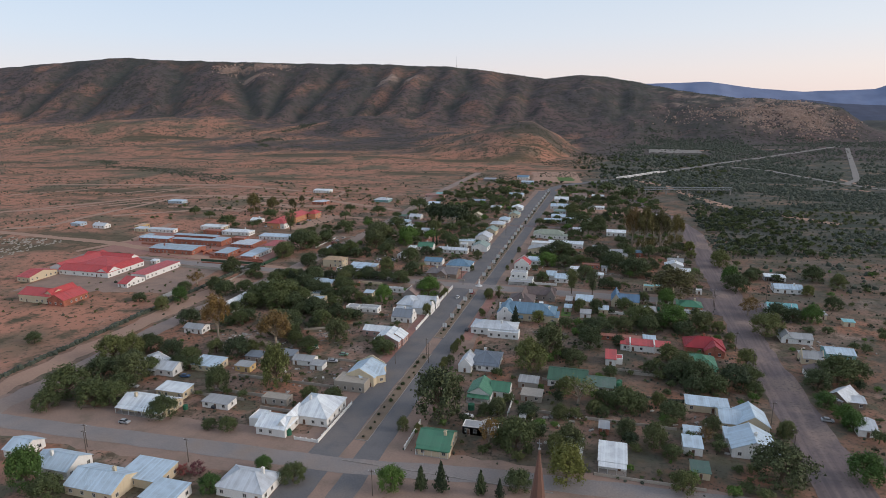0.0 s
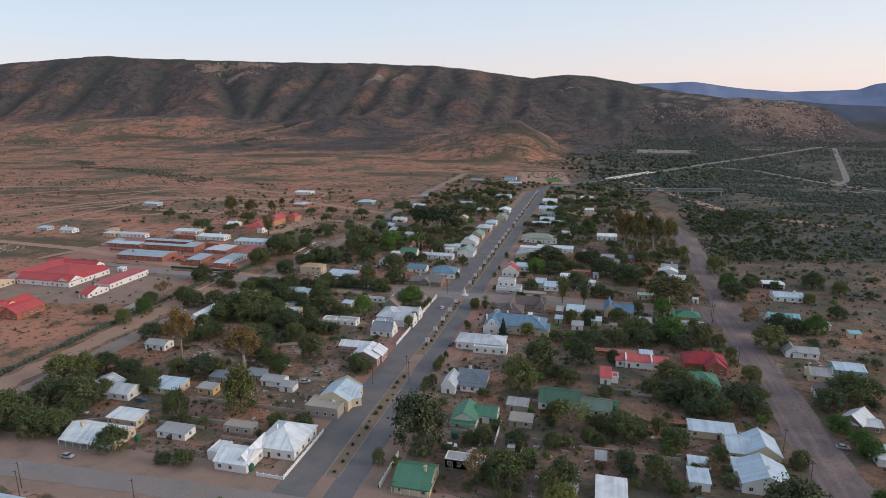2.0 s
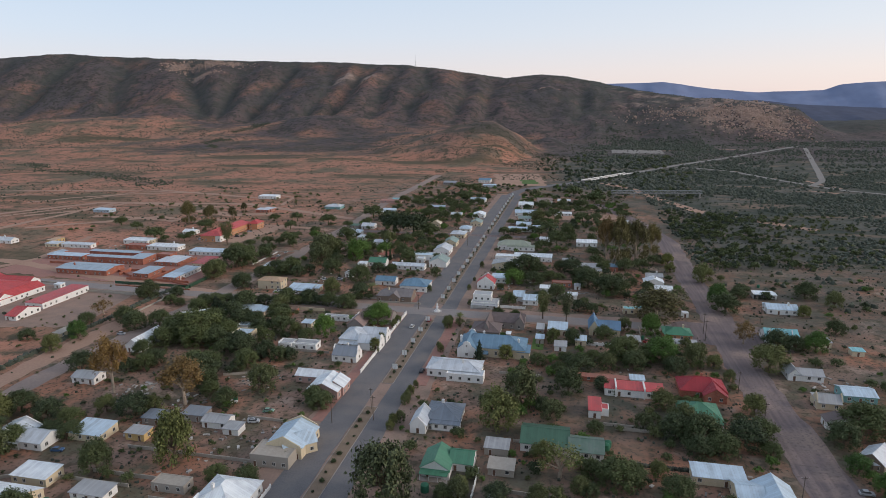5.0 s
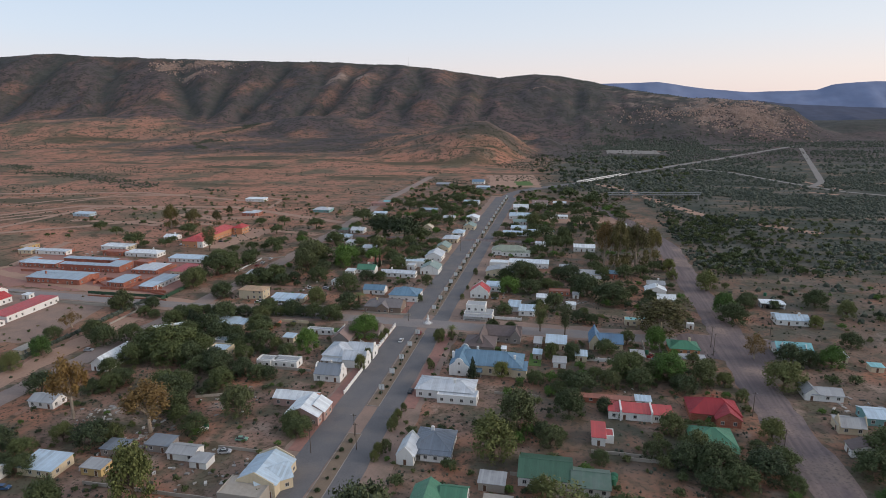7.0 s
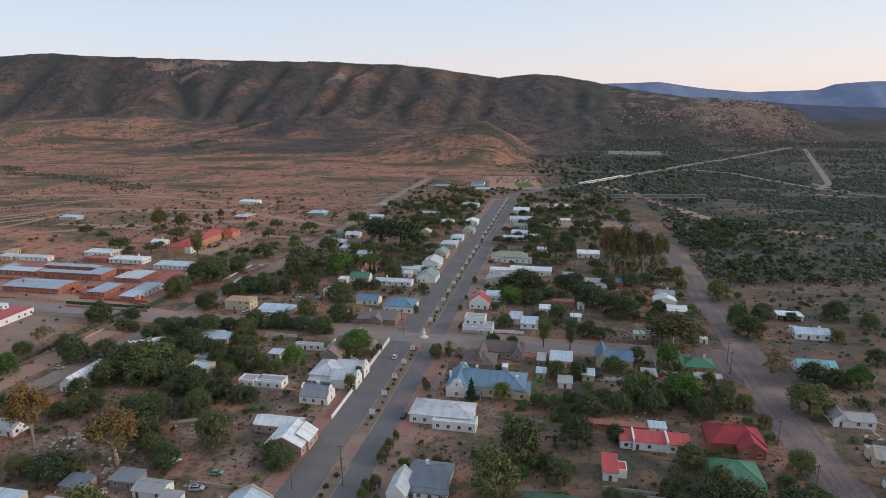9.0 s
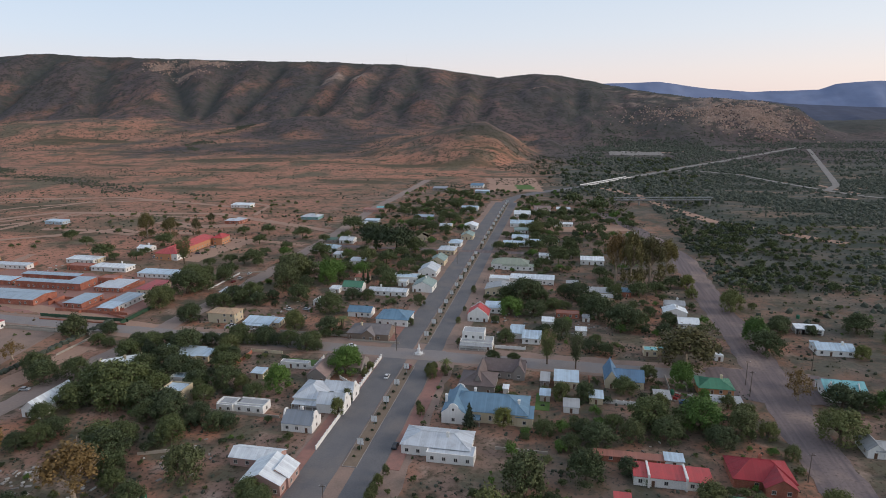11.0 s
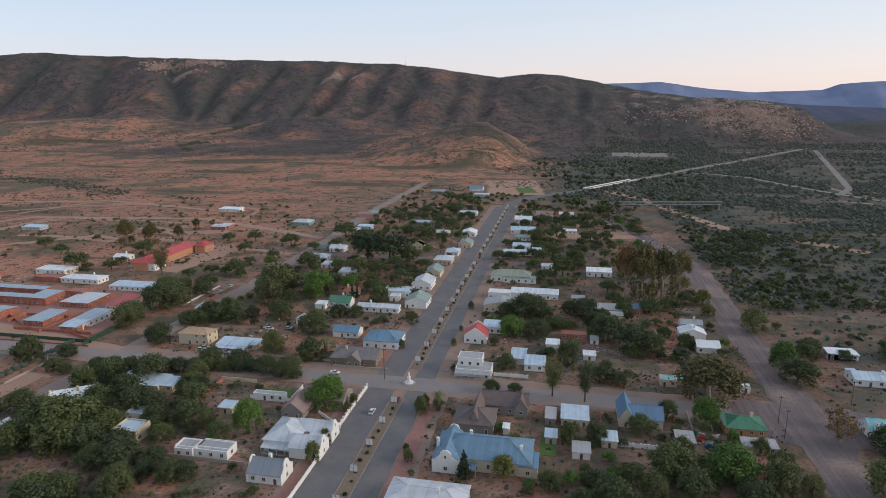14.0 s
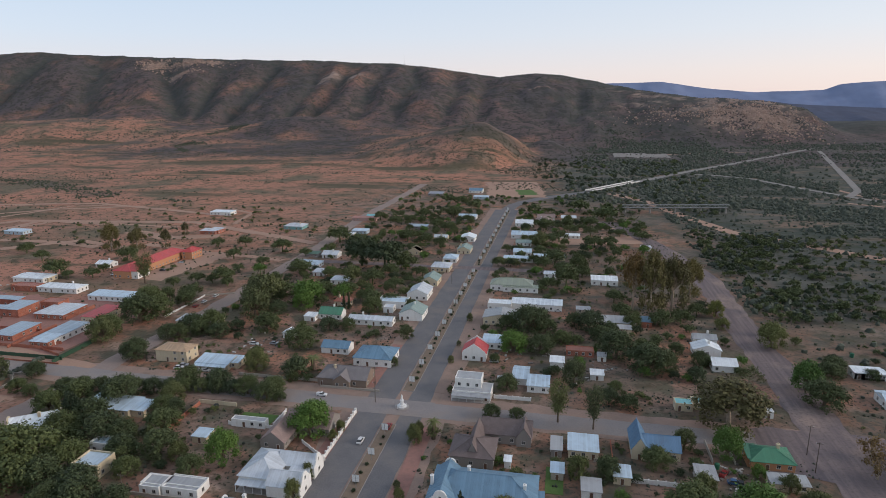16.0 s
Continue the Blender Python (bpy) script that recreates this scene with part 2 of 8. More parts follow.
LAWN = mottled("lawn", (0.07, 0.13, 0.035), (0.10, 0.16, 0.05), 0.5, 4.0)
GLASS, _n, _l, _b = material("window_glass", 0.12, 0, 0.5)
_l.new(mix(_n, _l, _n.new("ShaderNodeObjectInfo").outputs["Random"], (0.03, 0.035, 0.04), (0.09, 0.09, 0.09)), _b.inputs["Base Color"])
FRAME = plain("window_frame_paint", (0.62, 0.60, 0.56))
DOOR = plain("door_paint", (0.16, 0.09, 0.06))
BRICK_RED = WALL["brick"]
WHITE_PAINT = plain("white_paint", (0.78, 0.78, 0.77))
POLE_WOOD = plain("pole_wood", (0.12, 0.095, 0.08), 0.9)
STEEL = plain("galvanised_steel", (0.40, 0.41, 0.42), 0.45, 0.6)
BARK = mottled("bark", (0.16, 0.12, 0.09), (0.10, 0.075, 0.055), 1.5, 8.0)
PALE_BARK = mottled("pale_bark", (0.42, 0.35, 0.28), (0.28, 0.22, 0.17), 1.0, 6.0)
LEAF = {
    "thorn": leaf("thorn_leaf", (0.032, 0.048, 0.024), (0.077, 0.104, 0.051)),
    "olive": leaf("olive_leaf", (0.052, 0.070, 0.032), (0.110, 0.130, 0.062)),
    "bright": leaf("bright_leaf", (0.036, 0.079, 0.022), (0.083, 0.153, 0.043)),
    "yellow": leaf("yellowish_leaf", (0.075, 0.092, 0.027), (0.140, 0.158, 0.057)),
    "gum": leaf("gum_leaf", (0.057, 0.057, 0.027), (0.122, 0.114, 0.051)),
    "rust": leaf("rusty_leaf", (0.098, 0.068, 0.029), (0.178, 0.121, 0.051)),
    "dark": leaf("dark_leaf", (0.018, 0.033, 0.021), (0.048, 0.068, 0.039)),
    "pink": leaf("flower_leaf", (0.131, 0.040, 0.057), (0.187, 0.071, 0.079)),
}

# ---- ground, hills and distance ----
RIDGE_X = (-4200, -2380, -2200, -1690, -1300, -940, -600, -420, -197, -130, -70, 42, 163, 305, 473, 619, 700, 760, 800, 850, 910, 6000)
RIDGE_Z = (250, 337, 338, 309, 293, 280, 261, 241, 206, 214, 221, 209, 185, 153, 126, 117, 106, 92, 62, 22, 0, 0)
# gullies of the ridge face: x at the crest, x at the foot, half width, depth
GULLIES = ((-2420, -2250, 120, 0.30), (-2120, -1948, 125, 0.36), (-1861, -1530, 120, 0.34), (-1581, -1128, 120, 0.40), (-1276, -1110, 95, 0.36),
           (-1067, -1007, 95, 0.34), (-864, -801, 75, 0.36), (-745, -722, 65, 0.30), (-635, -557, 65, 0.32), (-508, -432, 65, 0.32),
           (-357, -286, 60, 0.24), (-250, -200, 45, 0.16), (111, 82, 45, 0.10), (300, 250, 60, 0.10))


def fbm(x, y, seed, octaves=4):
    """Smooth value noise on arrays."""
    total, amp, norm = np.zeros_like(x), 1.0, 0.0
    for o in range(octaves):
        xi, yi = np.floor(x), np.floor(y)
        u, v = x - xi, y - yi
        u, v = u * u * (3 - 2 * u), v * v * (3 - 2 * v)

        def lattice(a, b):
            k = np.sin(a * 127.1 + b * 311.7 + seed * 74.7 + o * 17.3) * 43758.5453
            return k - np.floor(k)
        total += amp * ((lattice(xi, yi) * (1 - u) + lattice(xi + 1, yi) * u) * (1 - v) + (lattice(xi, yi + 1) * (1 - u) + lattice(xi + 1, yi + 1) * u) * v)
        norm += amp
        x, y, amp = x * 2.03 + 5.1, y * 2.03 + 1.7, amp * 0.5
    return total / norm


def smooth(a, lo, hi):
    k = np.clip((a - lo) / (hi - lo), 0, 1)
    return k * k * (3 - 2 * k)


def ridge_face(x, y, crest):
    """How far up the ridge face a place lies, 0 to 1, and how deep a gully is cut there."""
    foot = np.interp(x, (-2600, -300, 100, 300, 560, 800), (1540, 1540, 1470, 1420, 1520, 1640)) + (fbm(x / 300, y / 900, 3, 3) - 0.5) * 160
    s = np.clip((y - foot) / np.maximum(crest - foot, 60), 0, 1)
    bend = (fbm(x / 160, y / 130, 37, 3) - 0.5) * 46
    carve = np.zeros_like(s)
    for head, mouth, wide, deep in GULLIES:
        off = np.abs(x + bend - mouth - (head - mouth) * s) / (wide * (0.75 + 0.45 * s))
        carve = np.maximum(carve, deep * np.clip(1 - off, 0, 1) ** 1.25)
    return s, 0.54 * (0.6 + 0.8 * fbm(x / 210, y / 150, 43, 3)) * carve * np.clip(4 * s, 0, 1) * np.clip(4.5 * (1.0 - s), 0, 1)


def height(x, y):
    """Height of the ground: a level town, a rising plain, a long ridge with spurs and gullies, foothills."""
    x, y = np.asarray(x, float), np.asarray(y, float)
    top = np.interp(x, RIDGE_X, RIDGE_Z)
    crest = np.interp(x, (-3000, 200, 500, 900), (2150, 2150, 1880, 1850))
    west = smooth(-x, -120, 380)
    # the veld rises slowly to the foot of the ridge
    apron = west * np.interp(y, (800, 1100, 1400, 1700, 2100), (0, 10, 38, 78, 90))
    apron = apron * (0.75 + 0.5 * fbm(x / 330, y / 330, 14, 3))
    s, carve = ridge_face(x, y, crest)
    face = 0.50 * s + 0.50 * smooth(s, 0, 1)
    fine = fbm((x + 0.12 * y) / 52, y / 170, 23, 5) - 0.5
    z = apron + np.maximum(top - apron, 0) * (face - carve - 0.20 * fine * np.clip(4 * s * (1.0 - s), 0, 1))
    z = np.where(y > crest, top - (y - crest) * 0.03, np.minimum(z, top))
    # a long spur that comes down from the western crest
    along = np.clip(((x + 1697) * 545 - (y - 1950) * 350) / (545 ** 2 + 350 ** 2), 0, 1)
    off = np.hypot(x + 1697 - 545 * along, y - 1950 + 350 * along)
    z = np.maximum(z, 228 - 165 * along - 0.52 * off - 0.0006 * off ** 2 + 14 * fine)
    # foothills: the cone beside the road, and the red hills to the west
    cone = np.sqrt(((x + 112) / np.where(x > -112, 105, 300)) ** 2 + ((y - 1130) / np.where(y < 1130, 290, 170)) ** 2) + (fbm(x / 50, y / 50, 41, 3) - 0.5) * 0.22
    z = np.maximum(z, 76 * np.clip(1 - cone, 0, 1) ** 0.9 + 0.4 * z)
    z = z + 22 * smooth(1 - np.sqrt(((x - 10) / 70) ** 2 + ((y - 1330) / 110) ** 2), 0, 1.0)
    z = z + 36 * smooth(1 - np.sqrt(((x + 1480) / 560) ** 2 + ((y - 1390) / 330) ** 2), 0, 0.9)
    z = z + 38 * smooth(1 - np.sqrt(((x + 690) / 270) ** 2 + ((y - 1470) / 190) ** 2), 0, 1.0)
    # low dark hills where the valley opens to the east
    z = z + smooth(x, 760, 1000) * smooth(y, 1650, 2050) * (16 + 52 * fbm(x / 380, y / 300, 61, 4))
    rough = smooth(y, 800, 1500)
    z = z + rough * (fbm(x / 75, y / 75, 5, 3) - 0.5) * (2.5 + 0.03 * np.maximum(z, 0))
    out = np.maximum(smooth(-x, 300, 700), np.maximum(smooth(x, 260, 600), smooth(y, 620, 900)))
    return z + out * (fbm(x / 130, y / 130, 2, 3) - 0.5) * 3.0 * (1 - 0.6 * smooth(x, 200, 500))


def graded(stops):
    return np.concatenate([np.arange(a, b, s) for a, b, s in stops])


gx = graded(((-4600, -2600, 80), (-2600, 900, 13), (900, 2000, 30), (2000, 4601, 90)))
gy = graded(((-2000, -400, 80), (-400, 700, 22), (700, 2260, 12), (2260, 3000, 40), (3000, 4601, 100)))
X, Y = np.meshgrid(gx, gy)
Z = height(X, Y)
n_x, n_y = len(gx), len(gy)
idx = np.arange(n_x * n_y).reshape(n_y, n_x)
quads = np.stack([idx[:-1, :-1], idx[:-1, 1:], idx[1:, 1:], idx[1:, :-1]], -1).reshape(-1, 4)
me = bpy.data.meshes.new("ground")
me.from_pydata(np.stack([X, Y, Z], -1).reshape(-1, 3).tolist(), [], quads.tolist())
me.polygons.foreach_set("use_smooth", np.ones(len(quads), bool))
# cover of the land: red veld, river bush, hillside
warp = (fbm(X / 110, Y / 110, 51, 4) - 0.5)
veld = np.clip(np.maximum(smooth(-X + 120 * warp, 150, 230), smooth(Y, 560, 700) * smooth(-X + 260 * warp, -60, 60)), 0, 1)
bush = smooth(X + 60 * warp, 158, 185) * np.maximum(smooth(Y + 80 * warp, 60, 150), smooth(X, 260, 420)) + smooth(X + 0.0 * Y + 260 * warp, 10, 80) * smooth(Y, 400, 560)
# weedy, darker ground on the eastern plots
bush = np.maximum(bush, 0.62 * smooth(X, 16, 50) * smooth(-X, -320, -250) * smooth(fbm(X / 38, Y / 38, 55, 4), 0.38, 0.56))
hill = smooth(Z + 50 * warp, 55, 115) + smooth(X + 200 * warp, 150, 300) * smooth(Z, 8, 40) + 0.85 * smooth(Y + 200 * warp, 860, 1100) * smooth(X + 500 * warp, -1150, -600)
cone_at = np.sqrt(((X + 112) / np.where(X > -112, 125, 330)) ** 2 + ((Y - 1130) / 320) ** 2)
hill = hill + 0.8 * smooth(Y + 260 * warp, 1420, 1560)
hill = np.clip(hill, 0, 1) * (1 - 0.75 * smooth(1.05 - cone_at, 0, 0.25))
veld = np.maximum(veld, smooth(1.05 - cone_at, 0, 0.2))
bush = bush * (1 - smooth(1.05 - cone_at, 0, 0.2))
CREST = np.interp(X, (-3000, 200, 500, 900), (2150, 2150, 1880, 1850))
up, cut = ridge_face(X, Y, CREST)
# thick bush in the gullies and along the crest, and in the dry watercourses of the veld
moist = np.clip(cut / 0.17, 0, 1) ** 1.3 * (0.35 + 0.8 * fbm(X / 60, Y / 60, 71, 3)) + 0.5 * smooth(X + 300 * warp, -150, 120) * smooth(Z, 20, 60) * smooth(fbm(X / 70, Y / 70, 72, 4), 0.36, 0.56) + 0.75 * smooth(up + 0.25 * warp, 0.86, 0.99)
WATERCOURSES = (((-1012, 723), (-856, 618), (-767, 605), (-616, 520), (-541, 486), (-464, 480), (-357, 433), (-301, 419)),
                ((-880, 1458), (-915, 1350), (-850, 1250), (-880, 1150), (-800, 1060)))


def near_line(x, y, pts):
    best = np.full_like(x, 1e9)
    for (ax, ay), (bx, by) in zip(pts, pts[1:]):
        dx, dy = bx - ax, by - ay
        t = np.clip(((x - ax) * dx + (y - ay) * dy) / (dx * dx + dy * dy), 0, 1)
        best = np.minimum(best, np.hypot(x - ax - t * dx, y - ay - t * dy))
    return best


for line in WATERCOURSES:
    moist = np.maximum(moist, 0.75 * smooth(1 - (near_line(X, Y, line) + 70 * warp) / 22, 0, 1) * smooth(fbm(X / 40, Y / 40, 73, 3), 0.36, 0.55))
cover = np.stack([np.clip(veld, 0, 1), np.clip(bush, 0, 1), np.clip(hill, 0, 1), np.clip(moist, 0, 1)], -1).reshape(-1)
# bare stone: the cliffs at the end of the ridge, scree under the crest
cliff = smooth(1 - np.abs(X - 580) / 190, 0, 0.5) * smooth(Z, 22, 50) * smooth(fbm(X / 26, Z / 7, 81, 4), 0.47, 0.56)
cliff = np.maximum(cliff, 0.8 * smooth(1 - np.abs(X - 400) / 240, 0, 0.4) * smooth(Z, 70, 100) * smooth(fbm(X / 40, Z / 6, 83, 4), 0.54, 0.66))
for px, py, rx, ry in ((-1560, 2060, 45, 60), (-1440, 2085, 70, 40), (-1330, 2095, 50, 40), (-1390, 1960, 40, 34), (-800, 1960, 40, 60), (-700, 1960, 30, 50)):
    cliff = np.maximum(cliff, smooth(1 - np.hypot((X - px) / rx, (Y - py) / ry) + 1.6 * (fbm(X / 30, Y / 30, 85, 4) - 0.5), 0.1, 0.5))
stone = me.attributes.new("stone", 'FLOAT', 'POINT')
stone.data.foreach_set("value", np.clip(cliff, 0, 1).reshape(-1).astype(np.float32))
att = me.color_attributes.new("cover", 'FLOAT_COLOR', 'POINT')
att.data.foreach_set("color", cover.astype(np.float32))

EARTH, n, l, b = material("earth", 0.95, 0, 0.1)
p = where(n, l)
at = n.new("ShaderNodeAttribute")
at.attribute_name = "cover"
ch = n.new("ShaderNodeSeparateColor")
l.new(at.outputs["Color"], ch.inputs[0])
yard = mix(n, l, grain(n, l, p, 0.035, 5), (0.285, 0.185, 0.143), (0.195, 0.142, 0.117))
yard = mix(n, l, grain(n, l, p, 0.020, 5, 0.44, 0.58), yard, (0.335, 0.165, 0.108))
yard = mix(n, l, grain(n, l, p, 0.055, 6, 0.56, 0.68), yard, (0.37, 0.27, 0.215))
yard = mix(n, l, grain(n, l, p, 0.07, 6, 0.47, 0.60), yard, (0.128, 0.115, 0.082))
yard = mix(n, l, grain(n, l, p, 0.18, 6, 0.53, 0.66), yard, (0.112, 0.088, 0.062))
yard = mix(n, l, grain(n, l, p, 0.7, 4, 0.54, 0.64), yard, (0.085, 0.070, 0.050))
red = mix(n, l, grain(n, l, p, 0.006, 6), (0.43, 0.205, 0.138), (0.325, 0.178, 0.130))
red = mix(n, l, grain(n, l, p, 0.012, 7, 0.48, 0.62), red, (0.160, 0.130, 0.090))
flat = n.new("ShaderNodeMapping")
flat.inputs["Scale"].default_value = (0.25, 1.0, 1.0)
l.new(p, flat.inputs["Vector"])
red = mix(n, l, grain(n, l, flat.outputs["Vector"], 0.011, 7, 0.53, 0.62), red, (0.11, 0.092, 0.06))
red = mix(n, l, grain(n, l, p, 0.07, 7, 0.52, 0.64), red, (0.105, 0.088, 0.058))
red = mix(n, l, grain(n, l, p, 0.3, 5, 0.55, 0.64), red, (0.09, 0.075, 0.05))
green = mix(n, l, grain(n, l, p, 0.012, 6, 0.42, 0.62), (0.108, 0.106, 0.092), (0.060, 0.070, 0.058))
green = mix(n, l, grain(n, l, flat.outputs["Vector"], 0.035, 6, 0.52, 0.66), green, (0.20, 0.14, 0.105))
green = mix(n, l, grain(n, l, p, 0.12, 7, 0.52, 0.64), green, (0.055, 0.060, 0.038))
# hillside tones, greyed and mauved: distance haze put into the colour
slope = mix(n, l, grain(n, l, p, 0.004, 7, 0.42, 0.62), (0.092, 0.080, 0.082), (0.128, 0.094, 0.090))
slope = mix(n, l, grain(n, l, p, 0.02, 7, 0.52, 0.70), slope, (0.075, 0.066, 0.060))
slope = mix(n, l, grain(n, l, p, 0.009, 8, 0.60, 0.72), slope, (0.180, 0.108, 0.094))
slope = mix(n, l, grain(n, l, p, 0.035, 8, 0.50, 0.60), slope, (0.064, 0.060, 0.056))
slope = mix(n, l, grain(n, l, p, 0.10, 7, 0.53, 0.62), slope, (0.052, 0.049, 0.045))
col = mix(n, l, ch.outputs["Red"], yard, red)
col = mix(n, l, ch.outputs["Green"], col, green)
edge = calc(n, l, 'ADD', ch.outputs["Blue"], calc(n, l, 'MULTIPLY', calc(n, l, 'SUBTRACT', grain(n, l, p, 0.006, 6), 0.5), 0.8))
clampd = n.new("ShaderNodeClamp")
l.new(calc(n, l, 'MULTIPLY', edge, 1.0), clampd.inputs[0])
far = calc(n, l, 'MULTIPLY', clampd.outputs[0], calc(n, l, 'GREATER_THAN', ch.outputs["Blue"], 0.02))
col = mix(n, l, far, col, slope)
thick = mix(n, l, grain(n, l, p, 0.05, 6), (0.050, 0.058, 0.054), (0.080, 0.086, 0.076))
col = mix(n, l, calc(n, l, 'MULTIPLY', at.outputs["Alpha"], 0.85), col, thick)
st = n.new("ShaderNodeAttribute")
st.attribute_name = "stone"
bare = mix(n, l, grain(n, l, p, 0.06, 7), (0.36, 0.27, 0.225), (0.20, 0.145, 0.12))
col = mix(n, l, calc(n, l, 'MULTIPLY', st.outputs["Fac"], 0.9), col, bare)
l.new(col, b.inputs["Base Color"])
bump(n, l, b, grain(n, l, p, 0.25, 6, 0.2, 0.8), 0.35, 0.8)
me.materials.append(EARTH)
ground = tagged(new("ground", me), "bare reddish earth rising to scrub-covered hills", "ground", kind="structure")

# far ranges, their blue being aerial haze put into the base colour
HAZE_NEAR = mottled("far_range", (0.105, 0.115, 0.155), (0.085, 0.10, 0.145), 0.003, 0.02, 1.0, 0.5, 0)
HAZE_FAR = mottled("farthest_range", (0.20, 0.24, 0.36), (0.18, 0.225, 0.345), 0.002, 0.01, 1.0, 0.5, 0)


def distant_range(y, xs, zs, mat, label):
    cols = np.arange(xs[0], xs[-1] + 1, 20.0)
    tops = np.interp(cols, xs, zs) + (fbm(cols / 160, cols * 0, 21, 4) - 0.5) * 9
    verts, faces = [], []
    rows = 9
    for k in range(rows):
        f = k / (rows - 1)
        fold = (fbm(cols / 110, cols * 0 + f * 2.2, 33, 3) - 0.5) * 150
        for c, t, w in zip(cols, tops, fold):
            verts.append((c, y - 550 * (1 - f) + w * f * (1 - f) * 4, -15 + (t + 15) * f ** 1.15))
    m = len(cols)
    for k in range(rows - 1):
        for i in range(m - 1):
            a = k * m + i
            faces.append((a, a + 1, a + m + 1, a + m))
    mesh = bpy.data.meshes.new("backdrop")
    mesh.from_pydata(verts, [], faces)
    for poly in mesh.polygons:
        poly.use_smooth = True
    mesh.materials.append(mat)
    return tagged(new("backdrop", mesh), label, "mountain range", kind="structure")


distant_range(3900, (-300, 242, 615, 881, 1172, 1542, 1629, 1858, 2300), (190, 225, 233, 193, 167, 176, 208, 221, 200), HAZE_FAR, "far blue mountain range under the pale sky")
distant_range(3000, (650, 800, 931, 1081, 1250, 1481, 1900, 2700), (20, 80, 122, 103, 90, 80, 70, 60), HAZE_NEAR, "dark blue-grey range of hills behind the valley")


# ---- roads ----
def strip(name, pts, width, mat, lift=0.05, label="", category="road", ragged=0.0, step=6.0, seed=1):
    """A ribbon of surface that follows the ground along a line."""
    rng = random.Random(seed)
    line = []
    for (ax, ay), (bx, by) in zip(pts, pts[1:]):
        k = max(1, int(math.hypot(bx - ax, by - ay) / step))
        line += [(ax + (bx - ax) * i / k, ay + (by - ay) * i / k) for i in range(k)]
    line.append(pts[-1])
    verts, faces = [], []
    for i, (x, y) in enumerate(line):
        (ax, ay), (bx, by) = line[max(0, i - 1)], line[min(len(line) - 1, i + 1)]
        d = math.hypot(bx - ax, by - ay) or 1
        nx, ny = -(by - ay) / d, (bx - ax) / d
        wl_, wr_ = (width / 2 + ragged * rng.uniform(-1, 1) for _ in range(2))
        for f in (-wr_, -wr_ * 0.33, wl_ * 0.33, wl_):
            px, py = x + nx * f, y + ny * f
            verts.append((px, py, float(height(px, py)) + lift))
        if i:
            a = 4 * (i - 1)
            faces += [(a + j, a + j + 1, a + j + 5, a + j + 4) for j in range(3)]
    mesh = bpy.data.meshes.new(name)
    mesh.from_pydata(verts, [], [f[::-1] for f in faces])
    mesh.materials.append(mat)
    return tagged(new(name, mesh), label, category, kind="structure")


BEND = [(-1.5, 460), (2, 485), (12, 512), (31.6, 542), (60, 574), (89, 606)]
strip("verge", [(-1.5, -300), (-1.5, 460)], 40, VERGE, 0.03, "bare earth verge beside the main street", "verge", 0.8)
strip("road_west_lane", [(-9.8, -236), (-9.8, 452)], 11.4, ASPHALT, 0.07, "grey asphalt carriageway of the main street", ragged=0.25, seed=2)
strip("road_east_lane", [(5.4, -236), (5.4, 452)], 8.6, ASPHALT, 0.07, "grey asphalt carriageway of the main street", ragged=0.25, seed=3)
strip("road_bend", [(-1.5, 448)] + BEND, 14, ASPHALT, 0.075, "grey asphalt road bending to the bridge", ragged=0.2)
strip("road_to_bridge", [(89, 606), (160, 716)], 9, FAR_ROAD, 1.6, "asphalt deck of the road bridge")
strip("road_far", [(160, 716), (219, 808), (288, 913), (417, 1100), (602, 1378), (680, 1480)], 12, FAR_ROAD, 0.5, "distant road through the bush", ragged=0.5)
strip("road_fork", [(251, 833), (294, 814), (332, 782), (360, 695), (394, 612), (422, 562), (460, 533), (620, 450), (900, 330)], 9, FAR_ROAD, 0.5, "pale track crossing the bush", ragged=0.6)
strip("road_far_east", [(396, 606), (429, 663), (458, 760), (529, 1005), (637, 1373)], 9, FAR_ROAD, 0.5, "straight distant dirt road", ragged=0.6)
strip("verge_cross_first", [(-330, -213), (200, -204)], 27, VERGE, 0.02, "bare earth beside the cross street", "verge", 1.2)
strip("road_cross_first", [(-330, -222), (-100, -213.5), (-38, -210.5), (-1, -209), (50, -202), (150, -196)], 8.5, OLD_ASPHALT, 0.085, "worn grey asphalt cross street", ragged=0.35)
strip("verge_cross_second", [(-330, 8), (170, -1)], 20, VERGE, 0.02, "bare earth beside the second cross street", "verge", 1.0)
strip("road_cross_second_west", [(-330, 12), (-210, 6), (-16, 0)], 10, OLD_ASPHALT, 0.06, "worn asphalt cross street", ragged=0.35)
strip("road_cross_second_middle", [(-18, -0.5), (12, -0.5)], 12, OLD_ASPHALT, 0.095, "pale paved crossing at the monument")
strip("road_cross_second_east", [(8, -1), (148, -1)], 11, OLD_ASPHALT, 0.06, "worn asphalt cross street", ragged=0.4)
strip("road_cross_third", [(-140, 206), (60, 206)], 8, DIRT_ROAD, 0.09, "pale dirt cross street", ragged=0.4)
strip("road_dirt_east", [(153, -460), (154, -160), (150, -60), (152, 40), (151, 120), (152, 210), (135, 290), (118, 345), (96, 400)], 16.5, DIRT_ROAD, 0.10, "wide unpaved grey-purple road at the town's edge", ragged=1.0)
strip("road_dirt_west", [(-152, -260), (-150, -106), (-141, 0), (-137, 94), (-137, 243), (-145, 380), (-143, 520), (-142, 653)], 11, DUSTY_ROAD, 0.055, "unpaved road at the town's west edge", ragged=0.9)
strip("track_west", [(-490, 65), (-335, 50), (-260, 30), (-141, 8)], 9, PALE_TRACK, 0.05, "pale dirt track by the brick complex", ragged=0.9)
